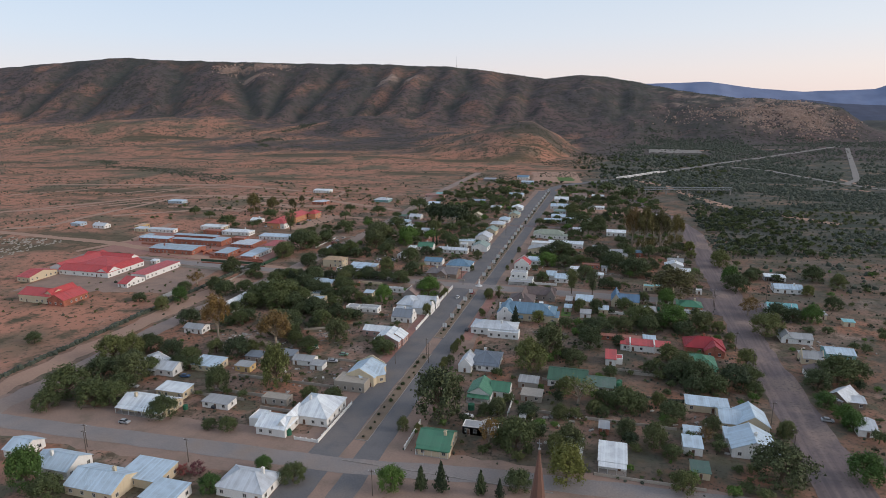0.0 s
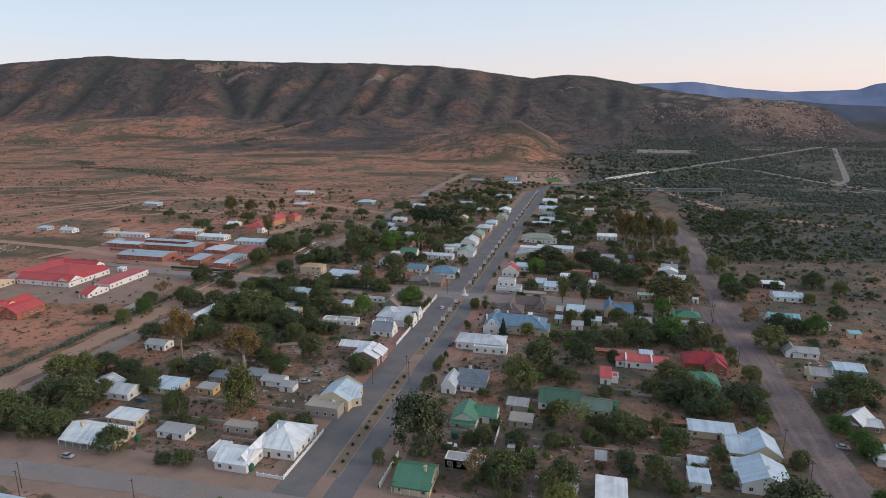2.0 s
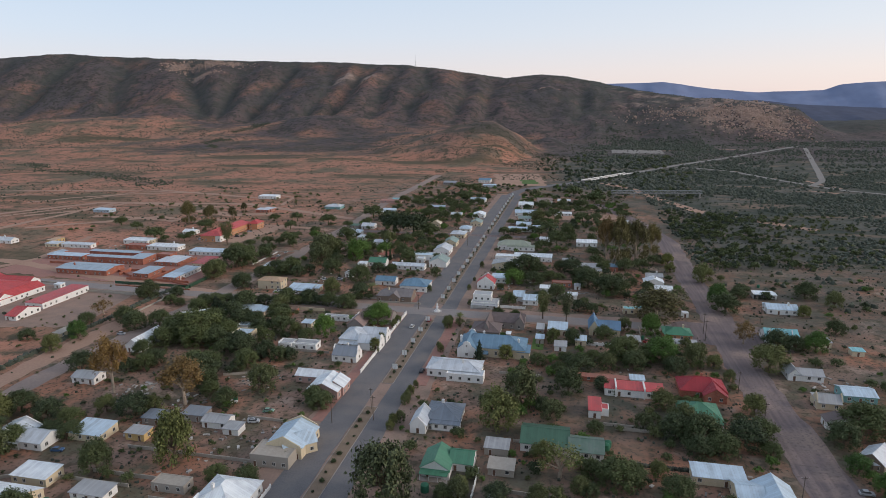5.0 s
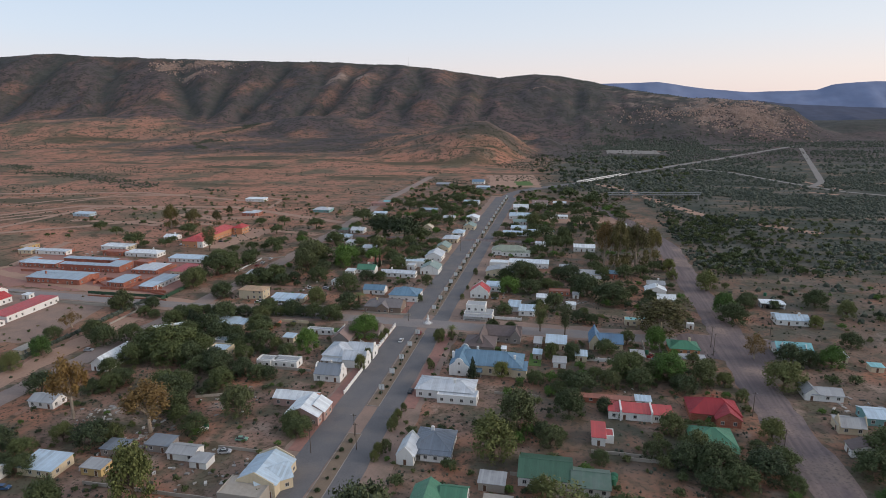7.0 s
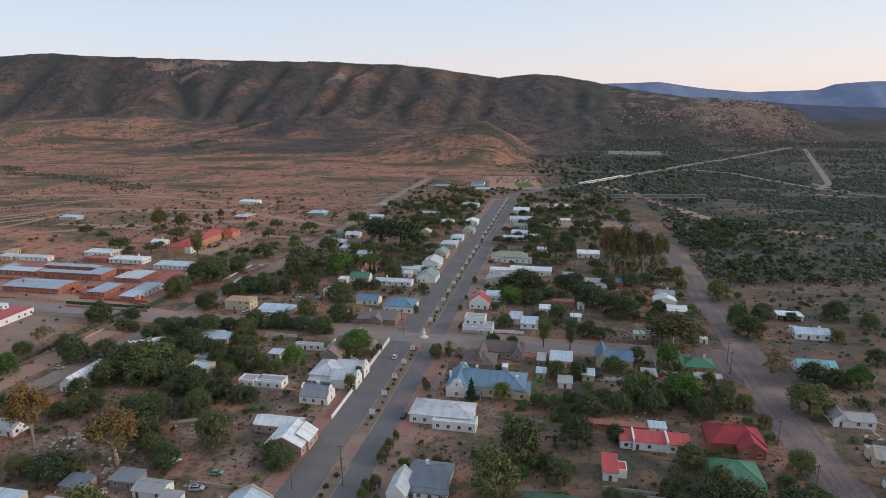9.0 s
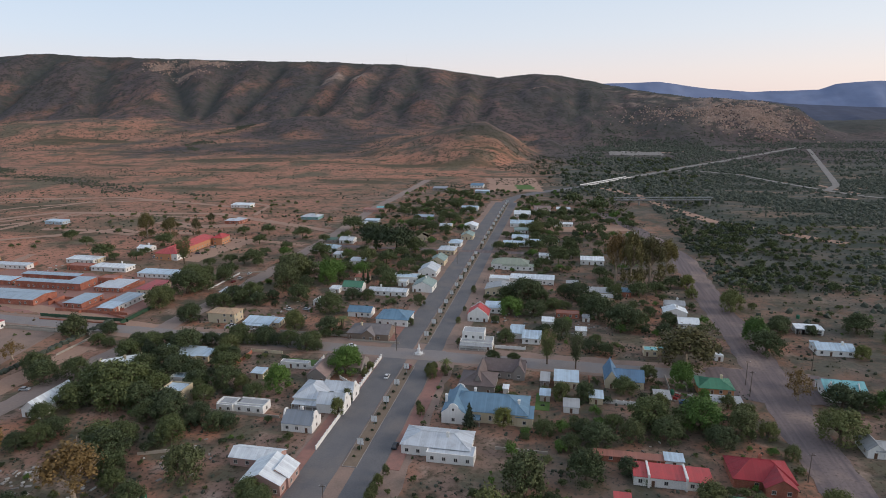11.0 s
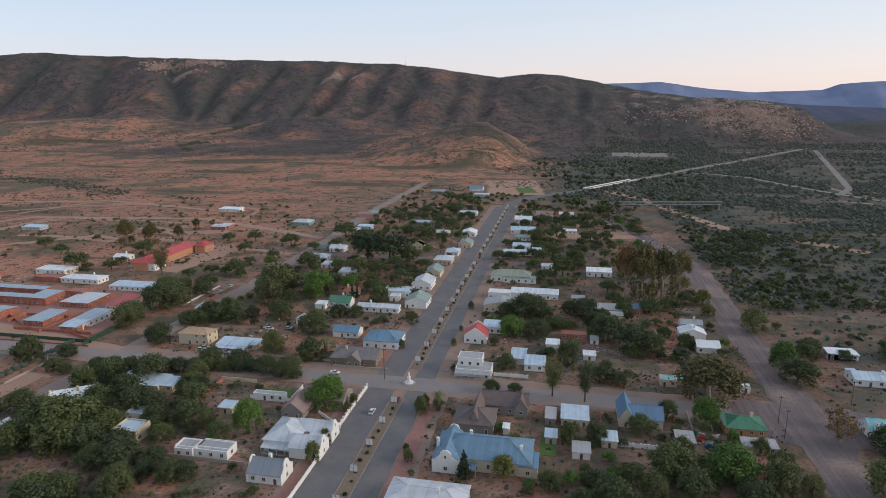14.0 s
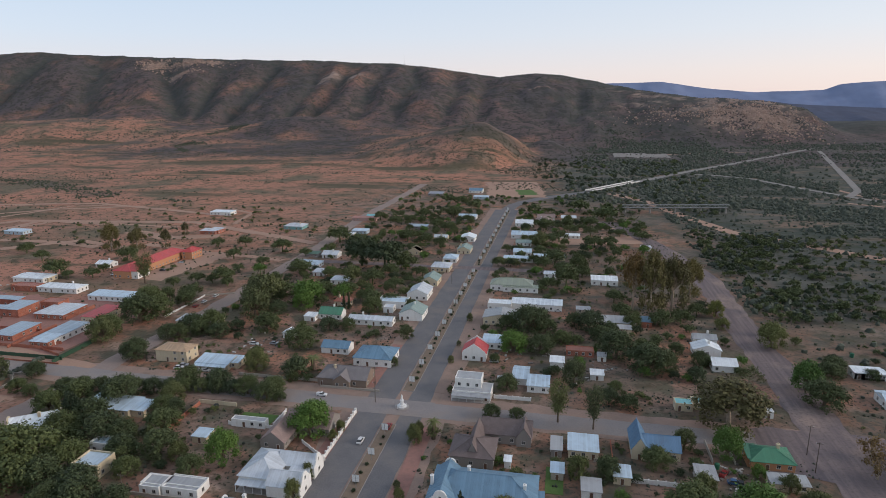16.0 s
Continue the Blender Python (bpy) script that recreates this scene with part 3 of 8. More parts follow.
strip("track_veld", [(-620, 100), (-560, 190), (-486, 309), (-300, 330), (-146, 262)], 10, PALE_TRACK, 0.25, "pale dirt track over the veld", ragged=1.0)
strip("track_veld", [(-900, 330), (-486, 420), (-300, 372)], 8, PALE_TRACK, 0.3, "pale dirt track over the veld", ragged=1.0)
strip("yard_sports", [(0, 545), (-6, 610), (-20, 692)], 74, PALE_TRACK, 0.12, "bare sports field", "field", 3)
strip("lawn_sports", [(14, 566), (6, 612)], 24, LAWN, 0.2, "patchy green corner of the sports field", "field", 3)
strip("yard_brick", [(-330, 62), (-172, 52)], 78, RED_PAVING, 0.03, "brick-red paved courts of the brick complex", "yard", 3)
strip("yard_hospital", [(-215, 140), (-205, 215)], 22, PALE_TRACK, 0.04, "pale gravel yard before the hospital", "yard", 2)
strip("soil_strip", [(-166, -215), (-164, -20)], 12, PALE_TRACK, 0.028, "bare red soil strip beside the hedge", "verge", 1.5)
strip("yard_school", [(-300, -40), (-190, -20)], 85, VERGE, 0.03, "bare sandy school yard", "yard", 4)
strip("yard_gravel", [(160, 1190), (275, 1185)], 105, FAR_ROAD, 0.6, "pale gravel pit in the bush", "gravel pit", 14)

# further tracks
strip("track", [(-576, 294), (-551, 333), (-501, 378), (-417, 411)], 7, PALE_TRACK, 0.25, "pale dirt track over the land", ragged=1.0, seed=120)
strip("track", [(-502, 217), (-466, 259), (-447, 313), (-367, 304)], 8, PALE_TRACK, 0.25, "pale dirt track over the land", ragged=1.0, seed=121)
strip("track", [(-443, 161), (-397, 198), (-352, 237), (-289, 219)], 8, PALE_TRACK, 0.25, "pale dirt track over the land", ragged=1.0, seed=122)
strip("track", [(21, 1932), (-36, 1918), (-70, 1880)], 3, PALE_TRACK, 0.8, "reddish track cut across the hillside", ragged=1.0, seed=123)
strip("yard_junction", [(126, -6), (178, -8)], 30, DIRT_ROAD, 0.095, "open dusty junction of dirt roads", "road", 2.5)
strip("track", [(-525, 324), (-515, 348), (-505, 401)], 6, PALE_TRACK, 0.2, "pale dirt track over the land", ragged=1.0, seed=97)
strip("track", [(-510, 407), (-443, 404), (-378, 400)], 5, PALE_TRACK, 0.2, "pale dirt track over the land", ragged=1.0, seed=98)
strip("track", [(-449, 318), (-370, 311), (-311, 304), (-276, 319)], 5, PALE_TRACK, 0.2, "pale dirt track over the land", ragged=1.0, seed=99)
strip("track", [(-427, 230), (-370, 229), (-319, 218)], 9, PALE_TRACK, 0.2, "pale dirt track over the land", ragged=1.0, seed=100)
strip("track", [(-286, 235), (-215, 215), (-173, 210), (-147, 203)], 8, PALE_TRACK, 0.2, "pale dirt track over the land", ragged=1.0, seed=101)
strip("track", [(-335, 280), (-281, 260), (-243, 276)], 16, PALE_TRACK, 0.2, "pale dirt track over the land", ragged=1.0, seed=102)
strip("track", [(-115, 396), (-68, 420)], 5, PALE_TRACK, 0.2, "pale dirt track over the land", ragged=1.0, seed=103)
strip("track", [(-310, 411), (-271, 388), (-259, 330)], 5, PALE_TRACK, 0.2, "pale dirt track over the land", ragged=1.0, seed=104)
strip("track", [(-392, 197), (-376, 216), (-353, 238)], 7, PALE_TRACK, 0.2, "pale dirt track over the land", ragged=1.0, seed=105)
strip("track", [(116, 595), (154, 527), (179, 437), (207, 362), (251, 320), (291, 280)], 13, PALE_TRACK, 0.2, "pale dirt track over the land", ragged=1.0, seed=106)
strip("track", [(39, 306), (79, 307), (120, 320)], 30, PALE_TRACK, 0.2, "pale dirt track over the land", ragged=1.0, seed=107)
strip("track", [(67, 352), (103, 370)], 14, PALE_TRACK, 0.2, "pale dirt track over the land", ragged=1.0, seed=108)
strip("track", [(375, 556), (403, 535)], 7, PALE_TRACK, 0.2, "pale dirt track over the land", ragged=1.0, seed=109)
strip("track", [(426, 586), (414, 620), (407, 673)], 6, PALE_TRACK, 0.2, "pale dirt track over the land", ragged=1.0, seed=110)
strip("track", [(272, 1219), (388, 1290), (511, 1285)], 9, PALE_TRACK, 0.3, "pale dirt track over the land", ragged=1.0, seed=111)
strip("track", [(-240, 138), (-222, 165), (-214, 193)], 9, PALE_TRACK, 0.2, "pale dirt track over the land", ragged=1.0, seed=113)
strip("track", [(-717, 259), (-647, 330), (-543, 416)], 6, PALE_TRACK, 0.2, "pale dirt track over the land", ragged=1.0, seed=114)
strip("track", [(-587, 153), (-533, 192), (-491, 272)], 6, PALE_TRACK, 0.2, "pale dirt track over the land", ragged=1.0, seed=115)
strip("track", [(-493, 76), (-462, 98), (-467, 191), (-464, 314)], 9, PALE_TRACK, 0.2, "pale dirt track over the land", ragged=1.0, seed=116)
strip("track", [(-343, 16), (-329, 63), (-349, 139)], 7, PALE_TRACK, 0.2, "pale dirt track over the land", ragged=1.0, seed=117)

# ---- buildings ----
def part(name, bm, mat, parent, label=""):
    """One mesh object under a thing or a part."""
    mesh = bpy.data.meshes.new(name)
    bm.to_mesh(mesh)
    bm.free()
    mesh.materials.append(mat)
    ob = new(name, mesh)
    ob.parent = parent
    return tagged(ob, label)


def shared(name, mesh, parent, m, label=""):
    ob = new(name, mesh)
    ob.parent = parent
    ob.matrix_basis = m
    return tagged(ob, label)


def box(bm, x0, x1, y0, y1, z0, z1):
    v = [bm.verts.new(c) for c in ((x0, y0, z0), (x1, y0, z0), (x1, y1, z0), (x0, y1, z0), (x0, y0, z1), (x1, y0, z1), (x1, y1, z1), (x0, y1, z1))]
    for f in ((3, 2, 1, 0), (4, 5, 6, 7), (0, 1, 5, 4), (1, 2, 6, 5), (2, 3, 7, 6), (3, 0, 4, 7)):
        bm.faces.new([v[i] for i in f])
    return v


def solid(bm, pts, faces):
    v = [bm.verts.new(p) for p in pts]
    for f in faces:
        bm.faces.new([v[i] for i in f])


def slab(bm, pts, thick):
    """A flat roof plane, corner points given anticlockwise from above, with thickness."""
    k = len(pts)
    lo = [bm.verts.new((x, y, z - thick)) for x, y, z in pts]
    hi = [bm.verts.new(p) for p in pts]
    bm.faces.new(hi)
    bm.faces.new(lo[::-1])
    for i in range(k):
        j = (i + 1) % k
        bm.faces.new((lo[i], lo[j], hi[j], hi[i]))


def mesh_of(name, mat, fill):
    bm = bmesh.new()
    fill(bm)
    mesh = bpy.data.meshes.new(name)
    bm.to_mesh(mesh)
    bm.free()
    mesh.materials.append(mat)
    return mesh


def lattice_solid(bm, xs, zs, filled, y0, y1):
    """Cells of an upright grid, pulled through from y0 to y1 as one closed body."""
    made = {}

    def at(i, k, y):
        if (i, k, y) not in made:
            made[i, k, y] = bm.verts.new((xs[i], y, zs[k]))
        return made[i, k, y]
    for i, k in filled:
        bm.faces.new((at(i, k, y0), at(i + 1, k, y0), at(i + 1, k + 1, y0), at(i, k + 1, y0)))
        bm.faces.new((at(i, k + 1, y1), at(i + 1, k + 1, y1), at(i + 1, k, y1), at(i, k, y1)))
        for (di, dk), (p, q) in (((-1, 0), ((i, k), (i, k + 1))), ((1, 0), ((i + 1, k + 1), (i + 1, k))), ((0, -1), ((i + 1, k), (i, k))), ((0, 1), ((i, k + 1), (i + 1, k + 1)))):
            if (i + di, k + dk) not in filled:
                bm.faces.new((at(*p, y0), at(*q, y0), at(*q, y1), at(*p, y1)))


def window_frame(bm):
    xs, zs = (-0.72, -0.62, -0.52, -0.03, 0.03, 0.52, 0.62, 0.72), (-0.09, 0.0, 0.10, 1.25, 1.35)
    cells = {(i, 0) for i in range(7)} | {(i, k) for i in range(1, 6) for k in (1, 3)} | {(i, 2) for i in (1, 3, 5)}
    lattice_solid(bm, xs, zs, cells, -0.09, 0.03)


def door_leaf(bm):
    lattice_solid(bm, (-0.46, 0.46), (0.05, 1.0, 2.05), {(0, 0), (0, 1)}, -0.05, 0.02)
    bm.faces.ensure_lookup_table()
    front = [f for f in bm.faces if all(v.co.y < -0.04 for v in f.verts)]
    bmesh.ops.inset_individual(bm, faces=front, thickness=0.1, depth=-0.02)


WIN_FRAME = mesh_of("window", FRAME, window_frame)
WIN_PANE = mesh_of("pane", GLASS, lambda bm: box(bm, -0.52, 0.52, -0.03, 0.02, 0.10, 1.25))
DOOR_LEAF = mesh_of("door", DOOR, door_leaf)
DOOR_FRAME = mesh_of("door_frame", FRAME, lambda bm: lattice_solid(bm, (-0.7, -0.56, -0.46, 0.46, 0.56, 0.7), (0, 0.05, 2.05, 2.15), {(0, 0), (1, 0), (2, 0), (3, 0), (4, 0), (1, 1), (3, 1), (1, 2), (2, 2), (3, 2)}, -0.09, 0.02))


def chimney_shape(bm):
    box(bm, -0.45, 0.45, -0.4, 0.4, -1.6, 1.25)
    box(bm, -0.55, 0.55, -0.5, 0.5, 1.25, 1.45)
    box(bm, -0.2, 0.2, -0.2, 0.2, 1.45, 1.75)


CHIMNEY = {k: mesh_of("chimney", WALL[k], chimney_shape) for k in ("white", "brick", "cream")}
POST = mesh_of("post", WHITE_PAINT, lambda bm: (box(bm, -0.07, 0.07, -0.07, 0.07, 0.12, 2.4), box(bm, -0.12, 0.12, -0.12, 0.12, 0, 0.12)))


def wall_body(bm, w, d, h, roof, rise):
    """Walls of one block, up into the gables; some roofs stand between parapets."""
    a, c = w / 2, d / 2
    if roof in ("gx", "gxp"):
        for s in (-1, 1):
            box(bm, -a, a, s * c - (0.3 if s > 0 else 0), s * c + (0 if s > 0 else 0.3), -0.3, h)
            up = 0.55 if roof == "gxp" else 0.0
            x0, x1 = (s * a - 0.3, s * a) if s > 0 else (-a, -a + 0.3)
            pts = [(x0, -c + 0.3, -0.3), (x0, c - 0.3, -0.3), (x0, c - 0.3, h + up), (x0, 0, h + rise + up * 1.6 - 0.05), (x0, -c + 0.3, h + up)]
            solid(bm, pts + [(x1, y, z) for _, y, z in pts], [(4, 3, 2, 1, 0), (5, 6, 7, 8, 9), (0, 1, 6, 5), (1, 2, 7, 6), (2, 3, 8, 7), (3, 4, 9, 8), (4, 0, 5, 9)])
    elif roof in ("gy", "gyp"):
        for s in (-1, 1):
            box(bm, s * a - (0.3 if s > 0 else 0), s * a + (0 if s > 0 else 0.3), -c, c, -0.3, h)
            up = 0.55 if roof == "gyp" else 0.0
            y0, y1 = (s * c - 0.3, s * c) if s > 0 else (-c, -c + 0.3)
            pts = [(-a + 0.3, y0, -0.3), (a - 0.3, y0, -0.3), (a - 0.3, y0, h + up), (0, y0, h + rise + up * 1.6 - 0.05), (-a + 0.3, y0, h + up)]
            solid(bm, pts + [(x, y1, z) for x, _, z in pts], [(0, 1, 2, 3, 4), (9, 8, 7, 6, 5), (5, 6, 1, 0), (6, 7, 2, 1), (7, 8, 3, 2), (8, 9, 4, 3), (9, 5, 0, 4)])
    else:
        top = h + (0.7 if roof == "flatp" else 0.35 if roof == "flat" else 0.0)
        rings = [[bm.verts.new((sx * (a - q), sy * (c - q), z)) for sx, sy in ((-1, -1), (1, -1), (1, 1), (-1, 1))] for q in (0, 0.3) for z in (-0.3, top)]
        for i in range(4):
            j = (i + 1) % 4
            bm.faces.new((rings[0][i], rings[0][j], rings[1][j], rings[1][i]))
            bm.faces.new((rings[2][j], rings[2][i], rings[3][i], rings[3][j]))
            bm.faces.new((rings[1][i], rings[1][j], rings[3][j], rings[3][i]))
        if roof == "mono":
            solid(bm, [(x, y, z) for x in (-a + 0.02, a - 0.02) for y, z in ((-c + 0.02, h), (c - 0.02, h), (c - 0.02, h + rise))], [(0, 2, 1), (3, 4, 5), (0, 1, 4, 3), (1, 2, 5, 4), (2, 0, 3, 5)])


def ridge_caps(w, d, h, roof, rise):
    """Capping strips along ridges and hips: from, to."""
    a, c, o = w / 2, d / 2, 0.45
    up = 0.04
    if roof in ("gx", "gxp"):
        e = -0.28 if roof == "gxp" else 0.3
        return [((-a - e, 0, h + rise + up), (a + e, 0, h + rise + up))]
    if roof in ("gy", "gyp"):
        e = -0.28 if roof == "gyp" else 0.3
        return [((0, -c - e, h + rise + up), (0, c + e, h + rise + up))]
    if roof != "hip":
        return []
    A, C = a + o, c + o
    k = abs(A - C) + 0.01
    r0, r1 = ((-k, 0, h + rise + up), (k, 0, h + rise + up)) if A >= C else ((0, -k, h + rise + up), (0, k, h + rise + up))
    ends = (r0, r1, r1, r0) if A >= C else (r0, r0, r1, r1)
    p = [(-A, -C, h - 0.1 + up), (A, -C, h - 0.1 + up), (A, C, h - 0.1 + up), (-A, C, h - 0.1 + up)]
    return ([(r0, r1)] if k > 0.6 else []) + list(zip(p, ends))


def cap_strip(bm, u, v):
    u, v = Vector(u), Vector(v)
    sx = (v - u).cross(Vector((0, 0, 1))).normalized() * 0.16
    t = Vector((0, 0, 0.09))
    solid(bm, [u + sx, u - sx, v - sx, v + sx, u + t, v + t], [(0, 4, 5, 3), (1, 2, 5, 4), (0, 1, 4), (3, 5, 2), (0, 3, 2, 1)])


def roof_body(bm, w, d, h, roof, rise):
    """The whole covering of one block as one closed sheet."""
    a, c, o, t = w / 2, d / 2, 0.45, 0.12
    if roof in ("gx", "gxp", "gy", "gyp"):
        lengthwise = roof in ("gx", "gxp")
        e = -0.28 if roof[-1] == "p" else 0.3
        half, long = (c, a) if lengthwise else (a, c)
        drop = o * rise / half
        prof = [(-half - o, h - drop), (0, h + rise), (half + o, h - drop), (half + o, h - drop - t), (0, h + rise - t), (-half - o, h - drop - t)]
        rows = []
        for s in (-1, 1):
            rows.append([bm.verts.new((s * (long + e), q, z) if lengthwise else (q, s * (long + e), z)) for q, z in prof])
        for i in range(6):
            j = (i + 1) % 6
            quad = (rows[0][i], rows[0][j], rows[1][j], rows[1][i])
            bm.faces.new(quad if not lengthwise else quad[::-1])
        for row, turn in ((rows[0], lengthwise), (rows[1], not lengthwise)):
            for q in ((0, 1, 4, 5), (1, 2, 3, 4)):
                f = [row[i] for i in q]
                bm.faces.new(f if turn else f[::-1])
    elif roof == "hip":
        A, C = a + o, c + o
        k = abs(A - C) + 0.01
        r0, r1 = ((-k, 0), (k, 0)) if A >= C else ((0, -k), (0, k))
        plan = [(-A, -C), (A, -C), (A, C), (-A, C)]
        hi = [bm.verts.new((x, y, h - 0.1)) for x, y in plan] + [bm.verts.new((*r0, h + rise)), bm.verts.new((*r1, h + rise))]
        lo = [bm.verts.new((x, y, h - 0.1 - t)) for x, y in plan] + [bm.verts.new((*r0, h + rise - t)), bm.verts.new((*r1, h + rise - t))]
        faces = ((0, 1, 5, 4), (1, 2, 5), (2, 3, 4, 5), (3, 0, 4)) if A >= C else ((0, 1, 4), (1, 2, 5, 4), (2, 3, 5), (3, 0, 4, 5))
        for f in faces:
            bm.faces.new([hi[i] for i in f])
            bm.faces.new([lo[i] for i in f][::-1])
        for i in range(4):
            j = (i + 1) % 4
            bm.faces.new((lo[i], lo[j], hi[j], hi[i]))
    elif roof == "mono":
        slab(bm, [(-a - 0.3, -c - 0.4, h + 0.1), (a + 0.3, -c - 0.4, h + 0.1), (a + 0.3, c + 0.2, h + rise + 0.16), (-a - 0.3, c + 0.2, h + rise + 0.16)], t)
    else:
        slab(bm, [(-a + 0.3, -c + 0.3, h), (a - 0.3, -c + 0.3, h), (a - 0.3, c - 0.3, h + 0.15), (-a + 0.3, c - 0.3, h + 0.15)], 0.15)


house_count = [0]


def house(label, wall, roofing, *blocks, veranda=None, chimney=None, base=None, bare=False):
    """A building of one or more blocks (x, y, width, depth, turn, height, roof, rise)."""
    house_count[0] += 1
    rng = random.Random(house_count[0] * 7 + 3)
    x0, y0 = blocks[0][:2]
    kind = "house"
    for word in ("shed", "garage", "carport", "outhouse", "outbuilding", "store", "shop", "hall", "school", "tower"):
        if word in label:
            kind = word
    root = tagged(new(kind, None), label, kind)
    ground_z = float(height(x0, y0)) if base is None else base
    root.location = (x0, y0, ground_z)
    for nb, (x, y, w, d, turn, h, roof, rise, *own) in enumerate(blocks):
        m = pose(x - x0, y - y0, 0.004 * nb, 0, 0, turn)
        h = h + 0.013 * nb
        bm = bmesh.new()
        wall_body(bm, w, d, h, roof, rise)
        body = part("wall", bm, WALL[own[0] if own else wall], root)
        body.matrix_basis = m
        bm = bmesh.new()
        roof_body(bm, w, d, h, roof, rise)
        sheet = part("roof", bm, ROOF[roofing], root)
        sheet.matrix_basis = m
        for u, v in ridge_caps(w, d, h, roof, rise):
            bm = bmesh.new()
            cap_strip(bm, u, v)
            part("ridge_cap", bm, ROOF[roofing], sheet)
        if bare:
            continue
        # openings: south, east and west fronts
        for face, run in ((0, w), (90, d), (-90, d)):
            if run < 3.2:
                continue
            k = max(1, int(run / (3.1 if run < 14 else 3.6)))
            door_at = rng.randrange(k) if face == 0 and nb == 0 else -1
            for i in range(k):
                u = (i + 0.5) / k * run - run / 2
                if face == 0:
                    at = m @ pose(u, -d / 2, 0)
                elif face == 90:
                    at = m @ pose(w / 2, u, 0, 0, 0, 90)
                else:
                    at = m @ pose(-w / 2, u, 0, 0, 0, -90)
                if i == door_at:
                    f = shared("door_frame", DOOR_FRAME, root, at)
                    shared("door", DOOR_LEAF, f, Matrix())
                elif rng.random() < 0.8:
                    for storey in range(2 if h > 5.5 else 1):
                        f = shared("window", WIN_FRAME, root, at @ pose(0, 0, 0.95 + 3.0 * storey))
                        shared("pane", WIN_PANE, f, Matrix())
    x, y, w, d, turn, h, roof, rise = blocks[0][:8]
    m = pose(0, 0, 0, 0, 0, turn)
    if chimney is None and roof in ("gx", "gxp", "hip", "gy") and w > 8 and rng.random() < 0.6:
        chimney = "white" if wall == "white" else "brick" if wall == "brick" else "cream"
    if chimney:
        u = rng.uniform(-0.3, 0.3)
        shared("chimney", CHIMNEY[chimney], root, m @ pose(u * w, rng.choice((-1, 1)) * 0.12 * d, h + rise * 0.8))
    if veranda:
        side, deep = veranda
        run = w if side in "ns" else d
        bm = bmesh.new()
        slab(bm, [(-run / 2, -deep - 0.2, 2.42), (run / 2, -deep - 0.2, 2.42), (run / 2, 0.0, 3.0), (-run / 2, 0.0, 3.0)], 0.1)
        turn2 = {"s": 0, "e": 90, "w": -90, "n": 180}[side]
        off = {"s": (0, -d / 2), "e": (w / 2, 0), "w": (-w / 2, 0), "n": (0, d / 2)}[side]
        vm = m @ pose(off[0], off[1], 0, 0, 0, turn2)
        v = part("veranda", bm, ROOF[roofing], root)
        v.matrix_basis = vm
        k = max(2, int(run / 2.8))
        for i in range(k + 1):
            shared("post", POST, v, pose(-run / 2 + 0.12 + i * (run - 0.24) / k, -deep, 0))
        bm = bmesh.new()
        box(bm, -run / 2, run / 2, -deep - 0.25, 0.0, -0.2, 0.12)
        part("stoep", bm, KERB, v)
    return root


def dutch_gable(root, x, y, turn, w, h, rise, colour="white", window=True):
    """A curved gable wall with shoulders and a rounded head, standing proud of the roof behind it."""
    half = [(1.0, 0.0), (1.0, 0.72), (0.93, 0.80), (0.80, 0.78), (0.68, 0.83), (0.60, 0.93), (0.52, 1.06), (0.44, 1.12), (0.40, 1.22), (0.34, 1.33), (0.22, 1.42), (0.10, 1.46)]
    outline = []
    for u, v in half + [(-u, v) for u, v in half[::-1]]:
        outline.append((u * w / 2, -0.3 if v == 0 else h * min(v, 0.8) / 0.8 + (rise + 0.7) * max(0, v - 0.8) / 0.66))
    bm = bmesh.new()
    rows = [[bm.verts.new((u, q, v)) for u, v in outline] for q in (-0.2, 0.25)]
    bm.faces.new(rows[0])
    bm.faces.new(rows[1][::-1])
    for i in range(len(outline)):
        j = (i + 1) % len(outline)
        bm.faces.new((rows[0][j], rows[0][i], rows[1][i], rows[1][j]))
    m = pose(x - root.location.x, y - root.location.y, 0, 0, 0, turn)
    part("gable", bm, WALL[colour], root, "curved white gable wall" if colour == "white" else "curved cream gable wall").matrix_basis = m
    if window:
        f = shared("window", WIN_FRAME, root, m @ pose(0, -0.2, 1.0))
        shared("pane", WIN_PANE, f, Matrix())
        f = shared("window", WIN_FRAME, root, m @ pose(0, -0.2, h + 0.5) @ Matrix.Diagonal((0.6, 1, 0.8, 1)))
        shared("pane", WIN_PANE, f, Matrix())


# --- east side of main street
house("grey house with brown tiled hip and gable roofs beside the crossroads", "grey", "brown",
      (32.2, -28.3, 14.2, 13, 0, 3.8, 'hip', 3.2),
      (41.8, -14, 17.2, 10, 0, 3.8, 'gx', 3.2),
      (48, -15.8, 4.9, 8, 0, 3.8, 'gy', 3.4),
      (32.4, -25.2, 3.8, 16, 0, 4.2, 'gy', 3.8))
house("white two-storey flat-roofed shop with a green veranda", "white", "grey",
      (25.4, 15.2, 15.4, 9, 0, 3.2, 'flat', 0),
      (23.5, 17.9, 10.6, 7, 0, 6.8, 'flat', 0),
      veranda=("s", 2.2))
house("white gabled building with a bright red roof", "white", "red",
      (20.8, 53.4, 10.8, 11, 0, 4, 'gyp', 3.4))
house("white outbuilding with a pale corrugated roof", "white", "lblue",
      (27.4, 67.2, 9.6, 9, 0, 3.4, 'mono', 0.7))
house("cream store with a grey corrugated gable roof", "cream", "grey",
      (27.9, 101.8, 18.5, 13, 0, 4, 'gy', 2.2))
